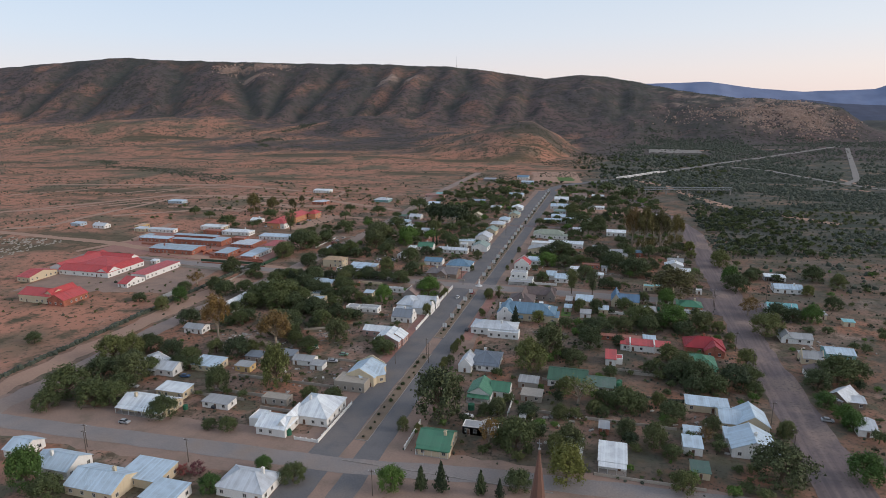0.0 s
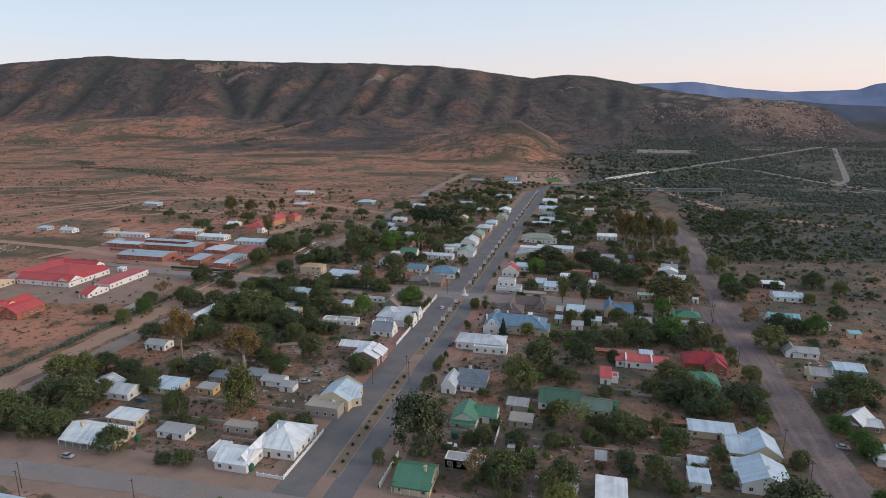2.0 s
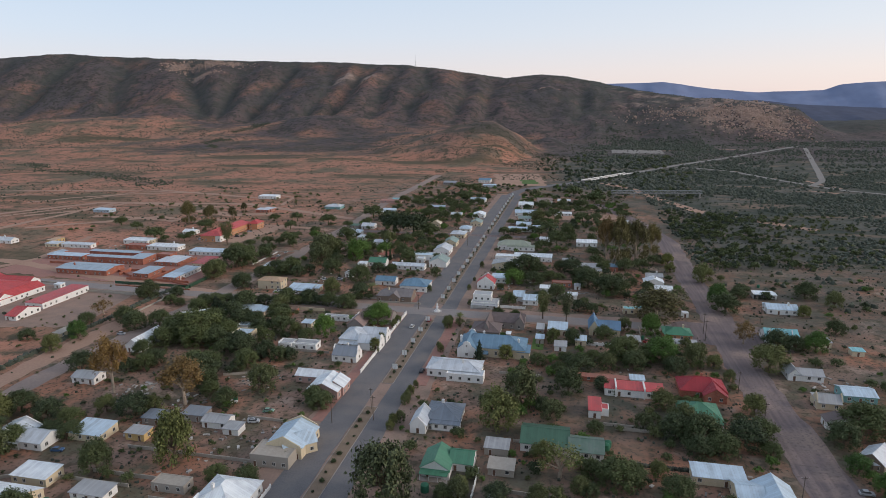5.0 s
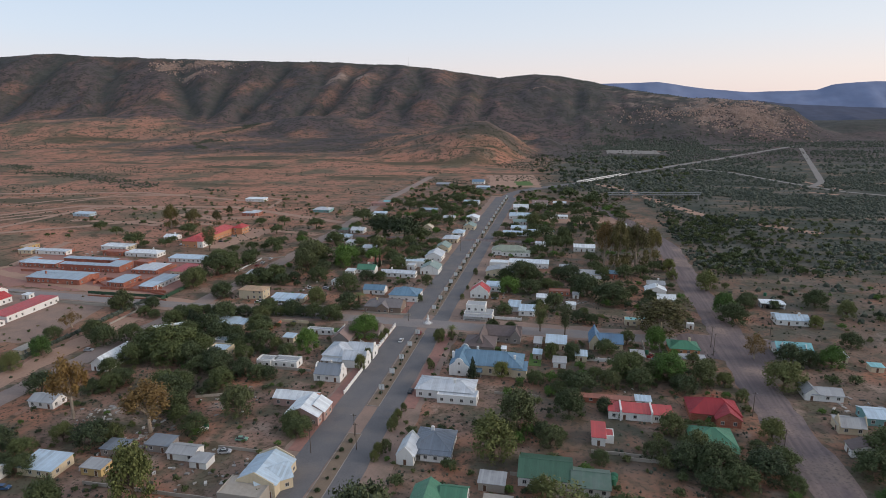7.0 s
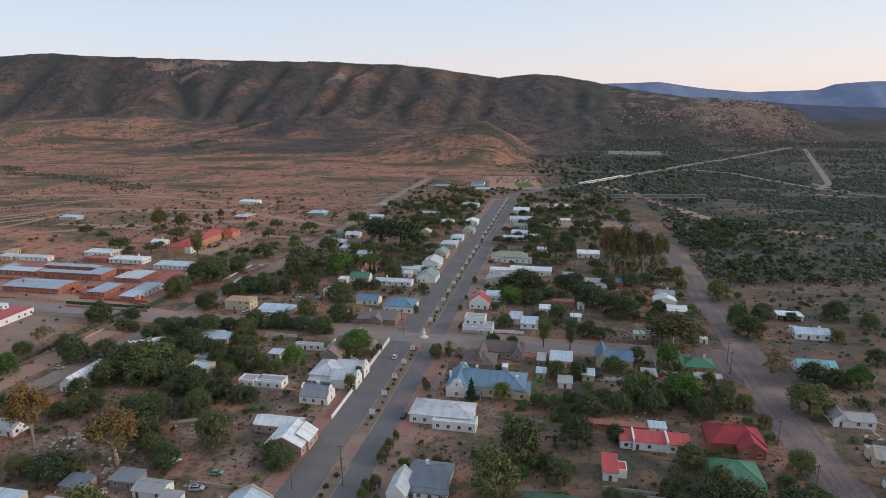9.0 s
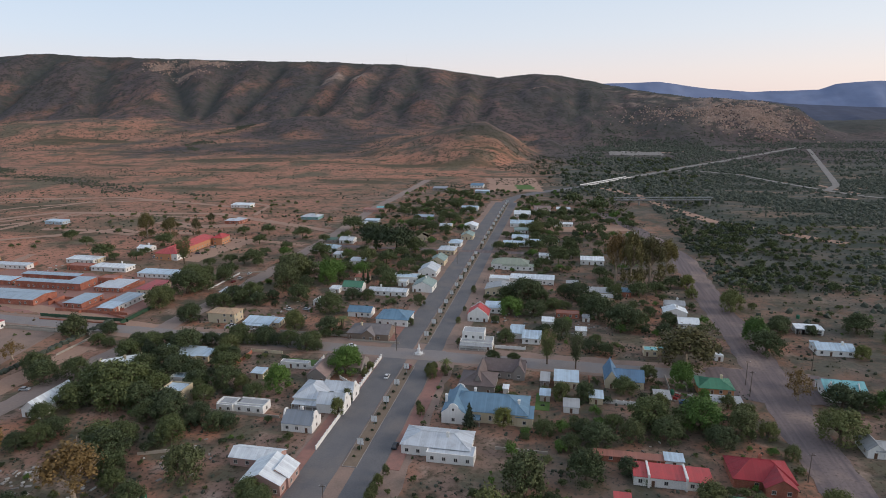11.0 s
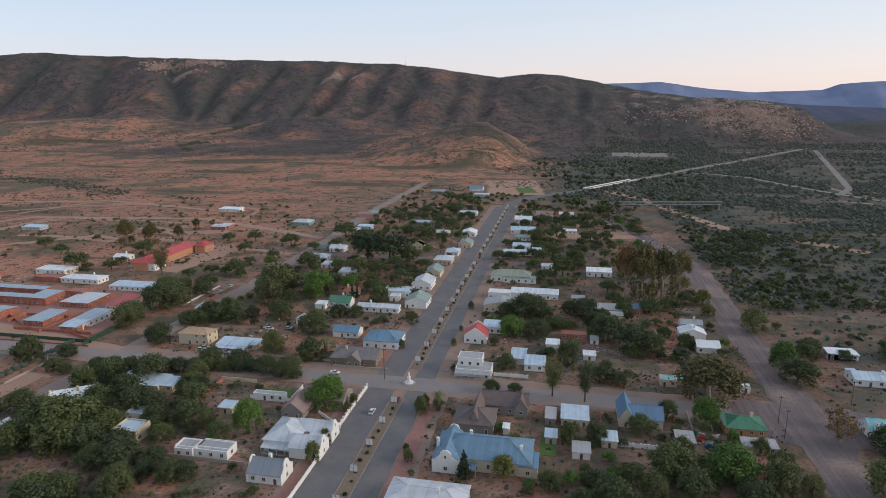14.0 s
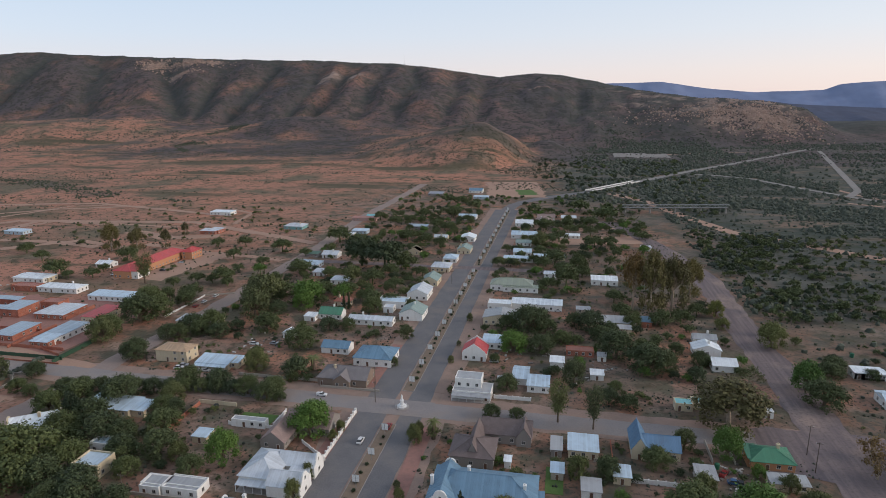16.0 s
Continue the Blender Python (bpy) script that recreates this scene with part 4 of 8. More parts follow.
house("white flat-roofed shop with a raised parapet", "white", "white",
      (24.8, 122.4, 13.2, 8, 0, 4, 'flat', 0),
      (45.4, 127, 28.1, 9, 0, 3.6, 'mono', 0.6))
house("white shop with an olive-green hip roof and pale canopy", "white", "olive",
      (28, 162.5, 25.7, 12, 0, 4, 'hip', 3),
      (33.9, 157.2, 21.5, 5, 0, 3.2, 'mono', 0.5))
house("white house with a pale flat sheet roof", "white", "white",
      (85.5, 182.9, 16.4, 9, 0, 3.4, 'mono', 0.8))
house("long low cream shed with a grey sheet roof", "cream", "grey",
      (85.5, 105.6, 22.7, 9, 0, 3.2, 'mono', 0.8),
      (88.7, 96.2, 10.8, 5, 0, 2.8, 'mono', 0.4))
house("small brick store with a blue sheet roof", "brick", "blue",
      (101.2, 108.6, 8.3, 7, 0, 3.2, 'mono', 0.6))
house("white cottage with a grey sheet roof", "white", "grey",
      (127.5, 90.1, 10.6, 7, 0, 3, 'gx', 1.4))
house("white cottage with a pale corrugated gable roof", "white", "white",
      (125.4, 75.8, 11.9, 8, 0, 3.4, 'gy', 2.2),
      (129.3, 59.7, 10.2, 9, 0, 3.2, 'gx', 1.8))
house("small white cubic outbuilding", "white", "white",
      (58, 47.9, 6, 6, 0, 3.6, 'mono', 0.4))
house("white cottage with a light blue corrugated roof", "white", "lblue",
      (43.3, 33.1, 6.5, 12, 0, 3.2, 'gx', 1.4),
      (50.9, 25.8, 8.8, 9, 0, 3, 'mono', 0.8))
house("low roofless orange brick outbuilding", "brick", "rust",
      (68.1, 64.2, 12.5, 6, 0, 2.6, 'flat', 0))
house("small white outhouse with flat roof", "white", "grey",
      (77.8, 59.3, 3.8, 4, 0, 2.6, 'mono', 0.3))
house("small white shed in a yard", "white", "white",
      (74.8, 39.7, 5.4, 5, 0, 2.6, 'mono', 0.3))
house("cream chapel-like house with steep dark blue gable roof", "cream", "dblue",
      (85.7, -13.9, 4.8, 13, 0, 4.2, 'gy', 3.8),
      (92.5, -14.8, 12.3, 9, 0, 3.6, 'gx', 3))
house("cream cottage with a pale blue sheet roof", "cream", "lblue",
      (67.7, -18.8, 9.7, 9, 0, 3, 'mono', 1))
house("orange-walled house with a green corrugated hip roof", "orange", "green",
      (126.4, -14, 13, 10, 0, 3, 'hip', 2.2),
      (121.1, -13.8, 3.6, 8, 0, 3, 'mono', 0.6))
house("long low shed with a grey sheet roof", "cream", "grey",
      (128, -27.5, 10.8, 5, 0, 2.6, 'mono', 0.4))
house("concrete garage with a flat grey roof", "concrete", "grey",
      (104.3, -28.4, 5.9, 7, 0, 2.8, 'mono', 0.5))
house("cream flat-roofed outbuilding with a teal door", "cream", "teal",
      (105.8, 18.7, 6.4, 5, 0, 2.8, 'flat', 0),
      (111.7, 21, 5.2, 5, 0, 2.6, 'flat', 0))
house("small white kiosk by the dirt road", "white", "white",
      (135.3, 17.6, 3.4, 3, 0, 2.6, 'flat', 0))
house("small concrete outhouse with a pale roof", "concrete", "lblue",
      (59.5, -34.3, 3.9, 5, 0, 2.8, 'mono', 0.4))
house("grey flat-roofed outbuilding with plain walls", "grey", "grey",
      (59, -19.9, 3.6, 8, 0, 2.8, 'mono', 0.3))
house("narrow shed with a pale blue roof", "cream", "lblue",
      (79.1, -32.4, 5.2, 6, 0, 2.8, 'mono', 0.4))
house("low white garage with a grey roof", "white", "grey",
      (69.6, -41.2, 5.7, 6, 0, 2.6, 'mono', 0.5))
house("small white lean-to shed", "white", "white",
      (43.8, -31.8, 2.1, 3, 0, 2.6, 'mono', 0.3))
house("long white flat-roofed cottage on open ground", "white", "white",
      (186.5, 61.2, 11.8, 6, 0, 3, 'mono', 0.5))
house("cottage with a pale blue corrugated gable roof", "white", "lblue",
      (188.5, 35.5, 15.8, 9, 0, 3.2, 'gx', 1.8),
      (182.3, 37.8, 3.5, 6, 0, 3, 'mono', 0.4))
house("white house with a turquoise corrugated roof", "white", "teal",
      (175, -9, 15.1, 10, 0, 3.4, 'gx', 2.6),
      (173.8, -14.1, 6.6, 10, -90, 3.6, 'gyp', 3))
house("cream flat-roofed outbuilding with plain walls", "cream", "grey",
      (192.9, -12.6, 6.5, 6, 0, 2.8, 'mono', 0.3))
house("white cottage with a grey gable roof", "white", "grey",
      (167, -52.4, 4.8, 9, 0, 3.2, 'gy', 2.2),
      (172.7, -53.3, 11.4, 7, 0, 3, 'gx', 1.6))
house("cream cottage with a dark grey gable roof", "cream", "grey",
      (171.6, -79.3, 5.2, 9, -90, 3.2, 'gyp', 2.4),
      (170, -77.6, 5.6, 6, 0, 2.8, 'mono', 0.6))
house("white cottage with a purple-brown gable roof", "white", "brown",
      (169.4, -94.8, 5.3, 9, -90, 3.2, 'gx', 1.8))
house("teal-walled house with a blue-grey corrugated roof", "teal", "lblue",
      (185.3, -69.3, 11.9, 9, 0, 3.2, 'gx', 1.4))
house("brown-plastered house with a pale grey gable roof", "brown", "lgrey",
      (172.1, -118.5, 7.4, 10, -41, 3.4, 'gy', 2.6),
      (173.8, -120.1, 9.7, 7, 0, 3, 'gx', 1))
house("small cream shed with a turquoise roof", "cream", "teal",
      (204.2, -22.1, 5.3, 4, 0, 2.6, 'mono', 0.3))
house("small white flat-roofed cottage", "white", "white",
      (187, 60.7, 12.5, 5, 0, 2.8, 'mono', 0.4))
house("brick house with a large dark red hip roof", "brick", "dred",
      (126.4, -75.4, 17.5, 12, 0, 3.2, 'hip', 3.6),
      (130.2, -80.6, 8.5, 8, 0, 3.2, 'gy', 2.8))
house("cream house with a green corrugated hip roof and veranda", "cream", "green",
      (121.5, -97.5, 14.2, 13, 0, 3, 'hip', 3.4),
      veranda=("s", 2.2))
house("long white house with a red corrugated roof", "white", "red",
      (99.5, -82.3, 22.6, 7, 0, 3.2, 'mono', 0.5),
      (92.5, -82.6, 0.6, 8, 0, 4.0, 'flat', 0),
      (103.5, -82.6, 0.6, 8, 0, 4.0, 'flat', 0))
house("white outbuilding with a red and blue sheet roof", "white", "red",
      (83.7, -101.1, 4.5, 9, 0, 3.2, 'mono', 1),
      (87.5, -100.8, 2.8, 5, 0, 2.6, 'flat', 0))
house("long low lean-to with a rusty red roof", "brick", "rust",
      (87.7, -72.9, 22.4, 3, 0, 2.2, 'mono', 0.2))
house("small shed with a pale roof", "white", "lblue",
      (101.8, -72.4, 5.7, 4, 0, 2.6, 'mono', 0.4))
house("long hall with a dark green corrugated roof", "white", "dgreen",
      (66.4, -126.6, 16.1, 13, 0, 3.4, 'gx', 2.4),
      (80.1, -129.4, 11.4, 10, 0, 3, 'gx', 2))
house("small grey outhouse with a flat sheet roof", "concrete", "grey",
      (50.7, -134.8, 8, 6, 0, 2.8, 'mono', 0.4))
house("concrete garage with a flat roof", "concrete", "concrete",
      (53.5, -146, 8.2, 6, 0, 2.6, 'mono', 0.3))
house("white cottage with a green corrugated roof", "white", "green",
      (40.7, -144.9, 7.6, 8, 0, 3.2, 'gx', 2.2))
house("small white outhouse with flat roof", "white", "white",
      (41.3, -160.2, 3, 4, 0, 2.6, 'mono', 0.2))
house("white house with a green corrugated gable roof and veranda", "white", "green",
      (33.2, -148.3, 9, 11, 0, 3.4, 'gy', 2.8),
      (36.7, -151.3, 2.4, 6, 0, 2.8, 'mono', 0.4),
      veranda=("s", 2.2))
house("white house with a slate-blue hip roof and veranda", "white", "slate",
      (28.9, -116.9, 12.7, 13, 0, 3.4, 'hip', 2.6),
      (30.8, -123.7, 10, 4, 0, 2.8, 'mono', 0.5),
      veranda=("s", 2.2))
house("white cottage with a pale grey gable roof", "white", "lgrey",
      (21.4, -123.6, 5.7, 11, 0, 3.4, 'gyp', 2.4))
house("white house with a pale rust-streaked roof and parapet", "white", "lgrey",
      (25.1, -76.2, 23, 12, 0, 3.8, 'hip', 2),
      (30.7, -82.3, 15.7, 6, 0, 3.2, 'flat', 0))
house("long cream cottage with a pale blue mono-pitch roof", "cream", "lblue",
      (119.9, -137.6, 15.4, 7, 0, 2.8, 'mono', 0.6))
house("cream house with a big pale blue gable roof", "cream", "lblue",
      (126.3, -147.1, 7.5, 12, 0, 3.2, 'gx', 2.4),
      (133.6, -147.4, 10.6, 12, 0, 3.4, 'gy', 3.4))
house("white house with a large pale corrugated gable roof", "white", "lblue",
      (130.7, -164.5, 14, 13, 0, 3.4, 'gy', 3.2),
      (125.8, -160.6, 6.2, 7, 0, 3, 'mono', 0.5))
house("small house with a pale blue sheet roof", "white", "lblue",
      (111.3, -169.8, 6, 7, 0, 3, 'mono', 0.6),
      (112.3, -162, 6, 6, 0, 2.8, 'mono', 0.5))
house("white cottage with a pale sheet roof and veranda", "white", "white",
      (85.1, -183.5, 8.8, 11, 0, 3, 'mono', 0.8),
      veranda=("s", 2.2))
house("white cottage half hidden behind trees", "white", "lgrey",
      (70.3, -180.9, 10, 9, 0, 3, 'gx', 1.8))
house("low white outbuilding with red doors", "white", "grey",
      (39.1, -176.9, 12.9, 5, 0, 2.8, 'flat', 0))
house("small brick outhouse with a white chimney", "brick", "grey",
      (82, -164.9, 3.4, 5, 0, 2.6, 'mono', 0.3))
house("small concrete outhouse with flat roof", "concrete", "grey",
      (52.6, -165, 2, 4, 0, 2.6, 'mono', 0.2))
house("cream cottage with a green corrugated roof and veranda", "cream", "green",
      (26.1, -188.9, 11.5, 11, 0, 3.2, 'gx', 2.6),
      (26.7, -194.9, 11, 3, 0, 2.6, 'mono', 0.4),
      veranda=("s", 2.2))
house("small white flat-roofed outbuilding", "white", "grey",
      (37.2, -176.9, 9, 5, 0, 2.6, 'flat', 0))
house("small shed with a dark green roof", "cream", "dgreen",
      (112.1, -184.2, 5.5, 6, 0, 2.6, 'mono', 0.4))
house("white cottage with a pale sheet roof", "white", "lgrey",
      (172.1, -140.7, 5.9, 10, 0, 3, 'gx', 1.6))

# --- west side of main street, first block
house("white house with a large pale corrugated hip roof", "white", "white",
      (-24.1, -179.6, 14.9, 17, 0, 3.8, 'hip', 4.2),
      (-33.9, -193.5, 11.7, 10, 0, 3.4, 'gx', 2.4),
      (-30.1, -190.4, 4, 14, 0, 3.4, 'gy', 2.6),
      (-42.8, -190.6, 5.2, 7, 0, 3, 'flat', 0))
house("cream house with a pale corrugated gable roof and veranda", "cream", "white",
      (-90.9, -191.7, 21.6, 10, 0, 3.2, 'gx', 2.2),
      (-89.7, -179.3, 12.9, 7, 0, 3, 'mono', 0.6),
      veranda=("s", 2.2))
house("white cottage with a pale roof, white gables and veranda", "white", "lgrey",
      (-117.2, -160, 13.9, 9, 0, 3.2, 'gyp', 2.4),
      (-110, -161.3, 16.3, 9, 0, 3.2, 'gx', 2),
      veranda=("s", 2.2))
house("cottage with a blue-grey mono-pitch roof", "cream", "lblue",
      (-92.3, -152.8, 12.9, 9, 0, 2.8, 'mono', 0.8))
house("white double carport with a flat grey roof", "white", "grey",
      (-65.9, -183.1, 11.6, 6, 0, 2.6, 'mono', 0.3))
house("roofless grey concrete outbuilding", "concrete", "concrete",
      (-44.9, -174.9, 11.2, 5, 0, 2.6, 'flat', 0))
house("white cottage with a grey gable roof", "white", "grey",
      (-52.2, -137.5, 9.9, 6, 0, 2.8, 'gx', 1.2))
house("small white shed in a yard", "white", "grey",
      (-43.9, -141, 6.1, 5, 0, 2.4, 'mono', 0.3))
house("small yellow outbuilding with flat roof", "yellow", "grey",
      (-75.1, -150.9, 7.5, 5, 0, 2.8, 'mono', 0.3))
house("small white cottage with a grey roof", "white", "grey",
      (-127.7, -114.9, 11, 7, 0, 3, 'gx', 1.4))
house("dark grey shed with sheet roof", "grey", "slate",
      (-76.4, -139.8, 8.1, 6, 0, 2.8, 'mono', 0.4))
house("grey shed with a sheet roof", "grey", "slate",
      (-63.1, -134.5, 8.7, 6, 0, 2.8, 'mono', 0.4))
house("unplastered concrete shop front with a flat roof", "concrete", "concrete",
      (-20.7, -154.7, 13.5, 9, 0, 4, 'flat', 0))
house("cream shop with a pale blue gable roof on the street", "cream", "lblue",
      (-18.7, -145.4, 12.8, 15, 0, 4.2, 'gyp', 2.8),
      (-16.4, -147, 11.2, 9, 40, 4, 'gx', 2.4))
house("pink-fronted house with a pale corrugated roof", "pink", "white",
      (-22.4, -105.3, 12.7, 12, 0, 4, 'gy', 3),
      (-31.3, -95.5, 16.6, 7, 0, 3.4, 'gx', 1.6),
      (-19.2, -103.3, 7.8, 8, 90, 4, 'gx', 2.4))
cottage = house("white cottage with a slate roof and curved white end gables", "white", "slate",
                (-26.8, -71.8, 11.0, 8, 0, 3.6, 'gx', 3))
dutch_gable(cottage, -21.1, -71.8, 90, 8.3, 3.6, 2.6)
dutch_gable(cottage, -32.5, -71.8, -90, 8.3, 3.6, 2.6, "white", False)
villa = house("white gabled villa with pale grey roofs and a curved street front", "white", "lgrey",
              (-30.2, -50.5, 11.5, 15, 0, 4.2, 'hip', 2.8),
              (-20.2, -57.0, 10.5, 8, 0, 4.2, 'gx', 2.6),
              (-21.0, -46.6, 12.0, 7, 0, 4.2, 'gx', 2.4),
              (-18.8, -51.8, 6.0, 4, 0, 3.6, 'mono', 0.4), veranda=("s", 2.4))
dutch_gable(villa, -14.8, -57.0, 90, 8.4, 4.2, 2.2)
dutch_gable(villa, -14.8, -46.6, 90, 7.4, 4.2, 2.2)
house("low white flat-roofed outbuilding", "white", "grey",
      (-60.3, -63.2, 7.9, 5, 0, 2.8, 'flat', 0),
      (-50.7, -62.2, 11.5, 5, 0, 2.8, 'flat', 0))
house("long white shed with a pale gable roof", "white", "white",
      (-130.1, -75, 8, 19, 0, 3.6, 'gy', 3))
manor = house("cream house with pale roofs and curved cream gables among trees", "cream", "white",
              (-125.0, -41.0, 16.0, 10, 35, 3.6, 'gx', 3),
              (-118.5, -44.5, 9.0, 7, 0, 3.2, 'mono', 0.6))
dutch_gable(manor, -118.4, -36.3, 125, 10.3, 3.6, 2.8, "cream", False)
dutch_gable(manor, -131.7, -45.7, -55, 10.3, 3.6, 2.8, "cream", False)
house("cream cubic house with a flat blue-grey roof", "cream", "lblue",
      (-86, -58.9, 9.4, 8, 0, 4, 'flatp', 0))
house("low white flat-roofed stores", "white", "grey",
      (-60.3, -64.1, 6.7, 6, 0, 2.8, 'flat', 0),
      (-50.6, -63.4, 11.7, 6, 0, 2.8, 'flat', 0))
house("long house with flat pale blue sheet roofs", "cream", "lblue",
      (-108.6, -22.2, 20, 10, 0, 3, 'mono', 0.5),
      (-98, -21.9, 10.2, 8, 0, 2.8, 'mono', 0.4))
house("small shed with a pale blue roof", "cream", "lblue",
      (-62.2, -35.5, 5.5, 5, 0, 2.6, 'mono', 0.4))
house("grey house with faded pinkish-brown gable roofs", "grey", "pinkroof",
      (-35.6, -30.3, 8.6, 13, 0, 3.2, 'gy', 3.4),
      (-28, -20.5, 17, 11, 0, 3.4, 'gx', 3.2))
house("white walled courtyard store with a flat roof", "white", "grey",
      (-50.9, -23.7, 13.2, 3, 0, 2.6, 'flat', 0))
house("small white flat-roofed house", "white", "lblue",
      (-89.9, -47.5, 11, 5, 0, 3.2, 'flatp', 0))

# --- second block, west
house("brown house with grey hip roof and tall chimney", "brown", "greyroof",
      (-34.4, 18.3, 10.6, 12, 0, 3.6, 'hip', 3),
      (-25.5, 18.8, 13.8, 12, 0, 3.6, 'gx', 3),
      (-28.8, 14.7, 6.8, 8, 0, 3.4, 'gy', 2.6))
house("white shop with a blue hip roof on the street corner", "white", "blue",
      (-22.8, 40.5, 17.3, 14, 0, 4, 'hip', 3.2))
house("cottage with a blue corrugated gable roof", "white", "blue",
      (-44.4, 48.1, 13.2, 8, 0, 3.2, 'gx', 2))
house("two-storey tan house with a low tan hip roof", "cream", "tan",
      (-114.5, 26.5, 15.6, 9, 0, 5.6, 'hip', 1.6))
house("cream house with a light blue sheet roof and veranda", "cream", "lblue",
      (-91.7, 21.7, 15.6, 8, 0, 3, 'mono', 1),
      (-83.1, 24.1, 5.1, 7, 0, 2.8, 'mono', 0.4),
      veranda=("s", 2.2))
house("long white building with a pale sheet roof", "white", "lgrey",
      (-39.8, 86.7, 23.9, 7, 0, 3.2, 'gx', 1.2))
house("white cottage with a green gable roof", "white", "green",
      (-64.2, 92.4, 12.7, 8, 0, 3.2, 'gx', 2.6))
house("white flat-roofed house with parapets", "white", "lblue",
      (-36.3, 116.9, 17.1, 10, 0, 3.4, 'flatp', 0))
house("white shop with a grey-green gable roof", "white", "slategreen",
      (-20.4, 100.8, 12.6, 14, 0, 4, 'gy', 3))
house("white shop with a pale gable roof and canopy", "white", "lgrey",
      (-25.2, 136.6, 12.2, 16, 0, 4.2, 'gy', 2.8))
house("cream shop with a weathered green gable roof", "cream", "slategreen",
      (-24.4, 164.9, 10.4, 14, 0, 4, 'gy', 2.6))
house("small white gabled outhouse", "white", "white",
      (-74.3, 60.4, 6.2, 4, 0, 3, 'gy', 1.6))
house("house with pale flat sheet roofs", "cream", "lgrey",
      (-129.5, 68.6, 23.1, 9, 0, 3, 'mono', 0.6))
house("small white flat-roofed house", "white", "white",
      (-74, 86.4, 6.2, 6, 0, 2.8, 'mono', 0.3))
house("cream cottage with a rusty roof", "cream", "rust",
      (-65.7, 113.5, 9.6, 6, 0, 3, 'hip', 2))

# --- brick complex and schools, west
house("brick block with pale blue flat roof", "brick", "lblue",
      (-188.7, 30.3, 10.3, 10, 0, 3, 'mono', 0.5))
house("cream flat-roofed building with plain walls", "cream", "white",
      (-287.8, 126.8, 24.4, 8, 0, 3, 'mono', 0.4))
house("white building with a pale hip roof", "white", "white",
      (-251.2, 108.4, 28.3, 10, 0, 3.4, 'hip', 1.6))
house("white building with several pale blue flat roofs", "white", "lblue",
      (-202.3, 99.4, 37.5, 10, 0, 3, 'mono', 0.6))
house("brick block with a flat pale roof", "brick", "lblue",
      (-306.1, 66.9, 30.6, 8, 0, 3.2, 'mono', 0.4))
house("cream flat-roofed block with plain walls", "cream", "lgrey",
      (-351, 100.8, 12.2, 8, 0, 3, 'mono', 0.4))
house("row of pale flat-roofed sheds", "white", "lgrey",
      (-328.2, 101.3, 28.4, 6, 0, 3, 'mono', 0.4))
house("low cream wall-like store", "cream", "concrete",
      (-180.9, -69.5, 13.8, 5, 90, 2.6, 'mono', 0.2))
house("two-storey orange hospital-like block with a red tiled roof", "orange", "red",
      (-233, 170.3, 62.3, 13, 90, 5.4, 'hip', 3.2),
      (-229, 146, 15.0, 12, 0, 5.4, 'hip', 3.0, 'white'),
      (-220.7, 200.6, 8.7, 13, 0, 5.8, 'hip', 2.6))
house("white flat-roofed hall on open veld", "white", "white",
      (-298.4, 376.7, 23.7, 12, 0, 3.4, 'mono', 0.5))
house("brick store with a pale roof", "brick", "lgrey",
      (-256.9, 284.8, 15, 10, 0, 3.2, 'mono', 0.5),
      (-253.3, 289.4, 12, 10, 90, 3.2, 'mono', 0.5))
house("pale teal building with a grey roof", "teal", "lgrey",
      (-189.5, 320.2, 18.5, 14, 0, 3.2, 'hip', 2))
house("long low building with a pale blue roof", "lblue", "lblue",
      (-434.8, 256, 20.5, 10, 0, 3, 'mono', 0.5))
house("white cottage with a pale roof", "white", "white",
      (-266.9, 166, 11.3, 9, 0, 3, 'gx', 1.6))
house("long white flat-roofed building", "white", "white",
      (-288.6, 124, 23.3, 9, 0, 3.2, 'mono', 0.5))
house("white house with a pale blue roof", "white", "lblue",
      (-121.2, 191, 18.8, 11, 0, 3.2, 'hip', 1.8))
house("white outbuilding with a flat roof", "white", "lgrey",
      (-103.9, 172.3, 8.2, 9, 0, 2.8, 'mono', 0.4))
house("white cottage with a pale roof", "white", "lgrey",
      (-114.8, 220.9, 12.3, 10, 0, 3, 'gx', 2))
house("house with a pale blue roof", "lblue", "lblue",
      (-121.5, 308.7, 13.8, 9, 0, 3, 'mono', 0.4))
house("low pinkish building with rusty roof", "pink", "rust",
      (-137.2, 369.2, 25, 9, 0, 3, 'mono', 0.4))
house("cream cottage half hidden in trees", "cream", "lgrey",
      (-77, 230.3, 12.8, 9, 0, 3, 'gx', 1.6))
house("cream cottage with a gable roof", "cream", "cream",
      (-54.2, 241.5, 9.2, 9, 0, 3, 'gyp', 2))
house("dark blue-grey roofed shed on open ground", "grey", "slate",
      (-101.4, 546.4, 18.2, 14, 0, 3.2, 'mono', 0.8))
house("white cottage with a pale flat roof", "white", "lgrey",
      (-82.8, 155.5, 11.4, 9, 0, 3, 'mono', 0.4))

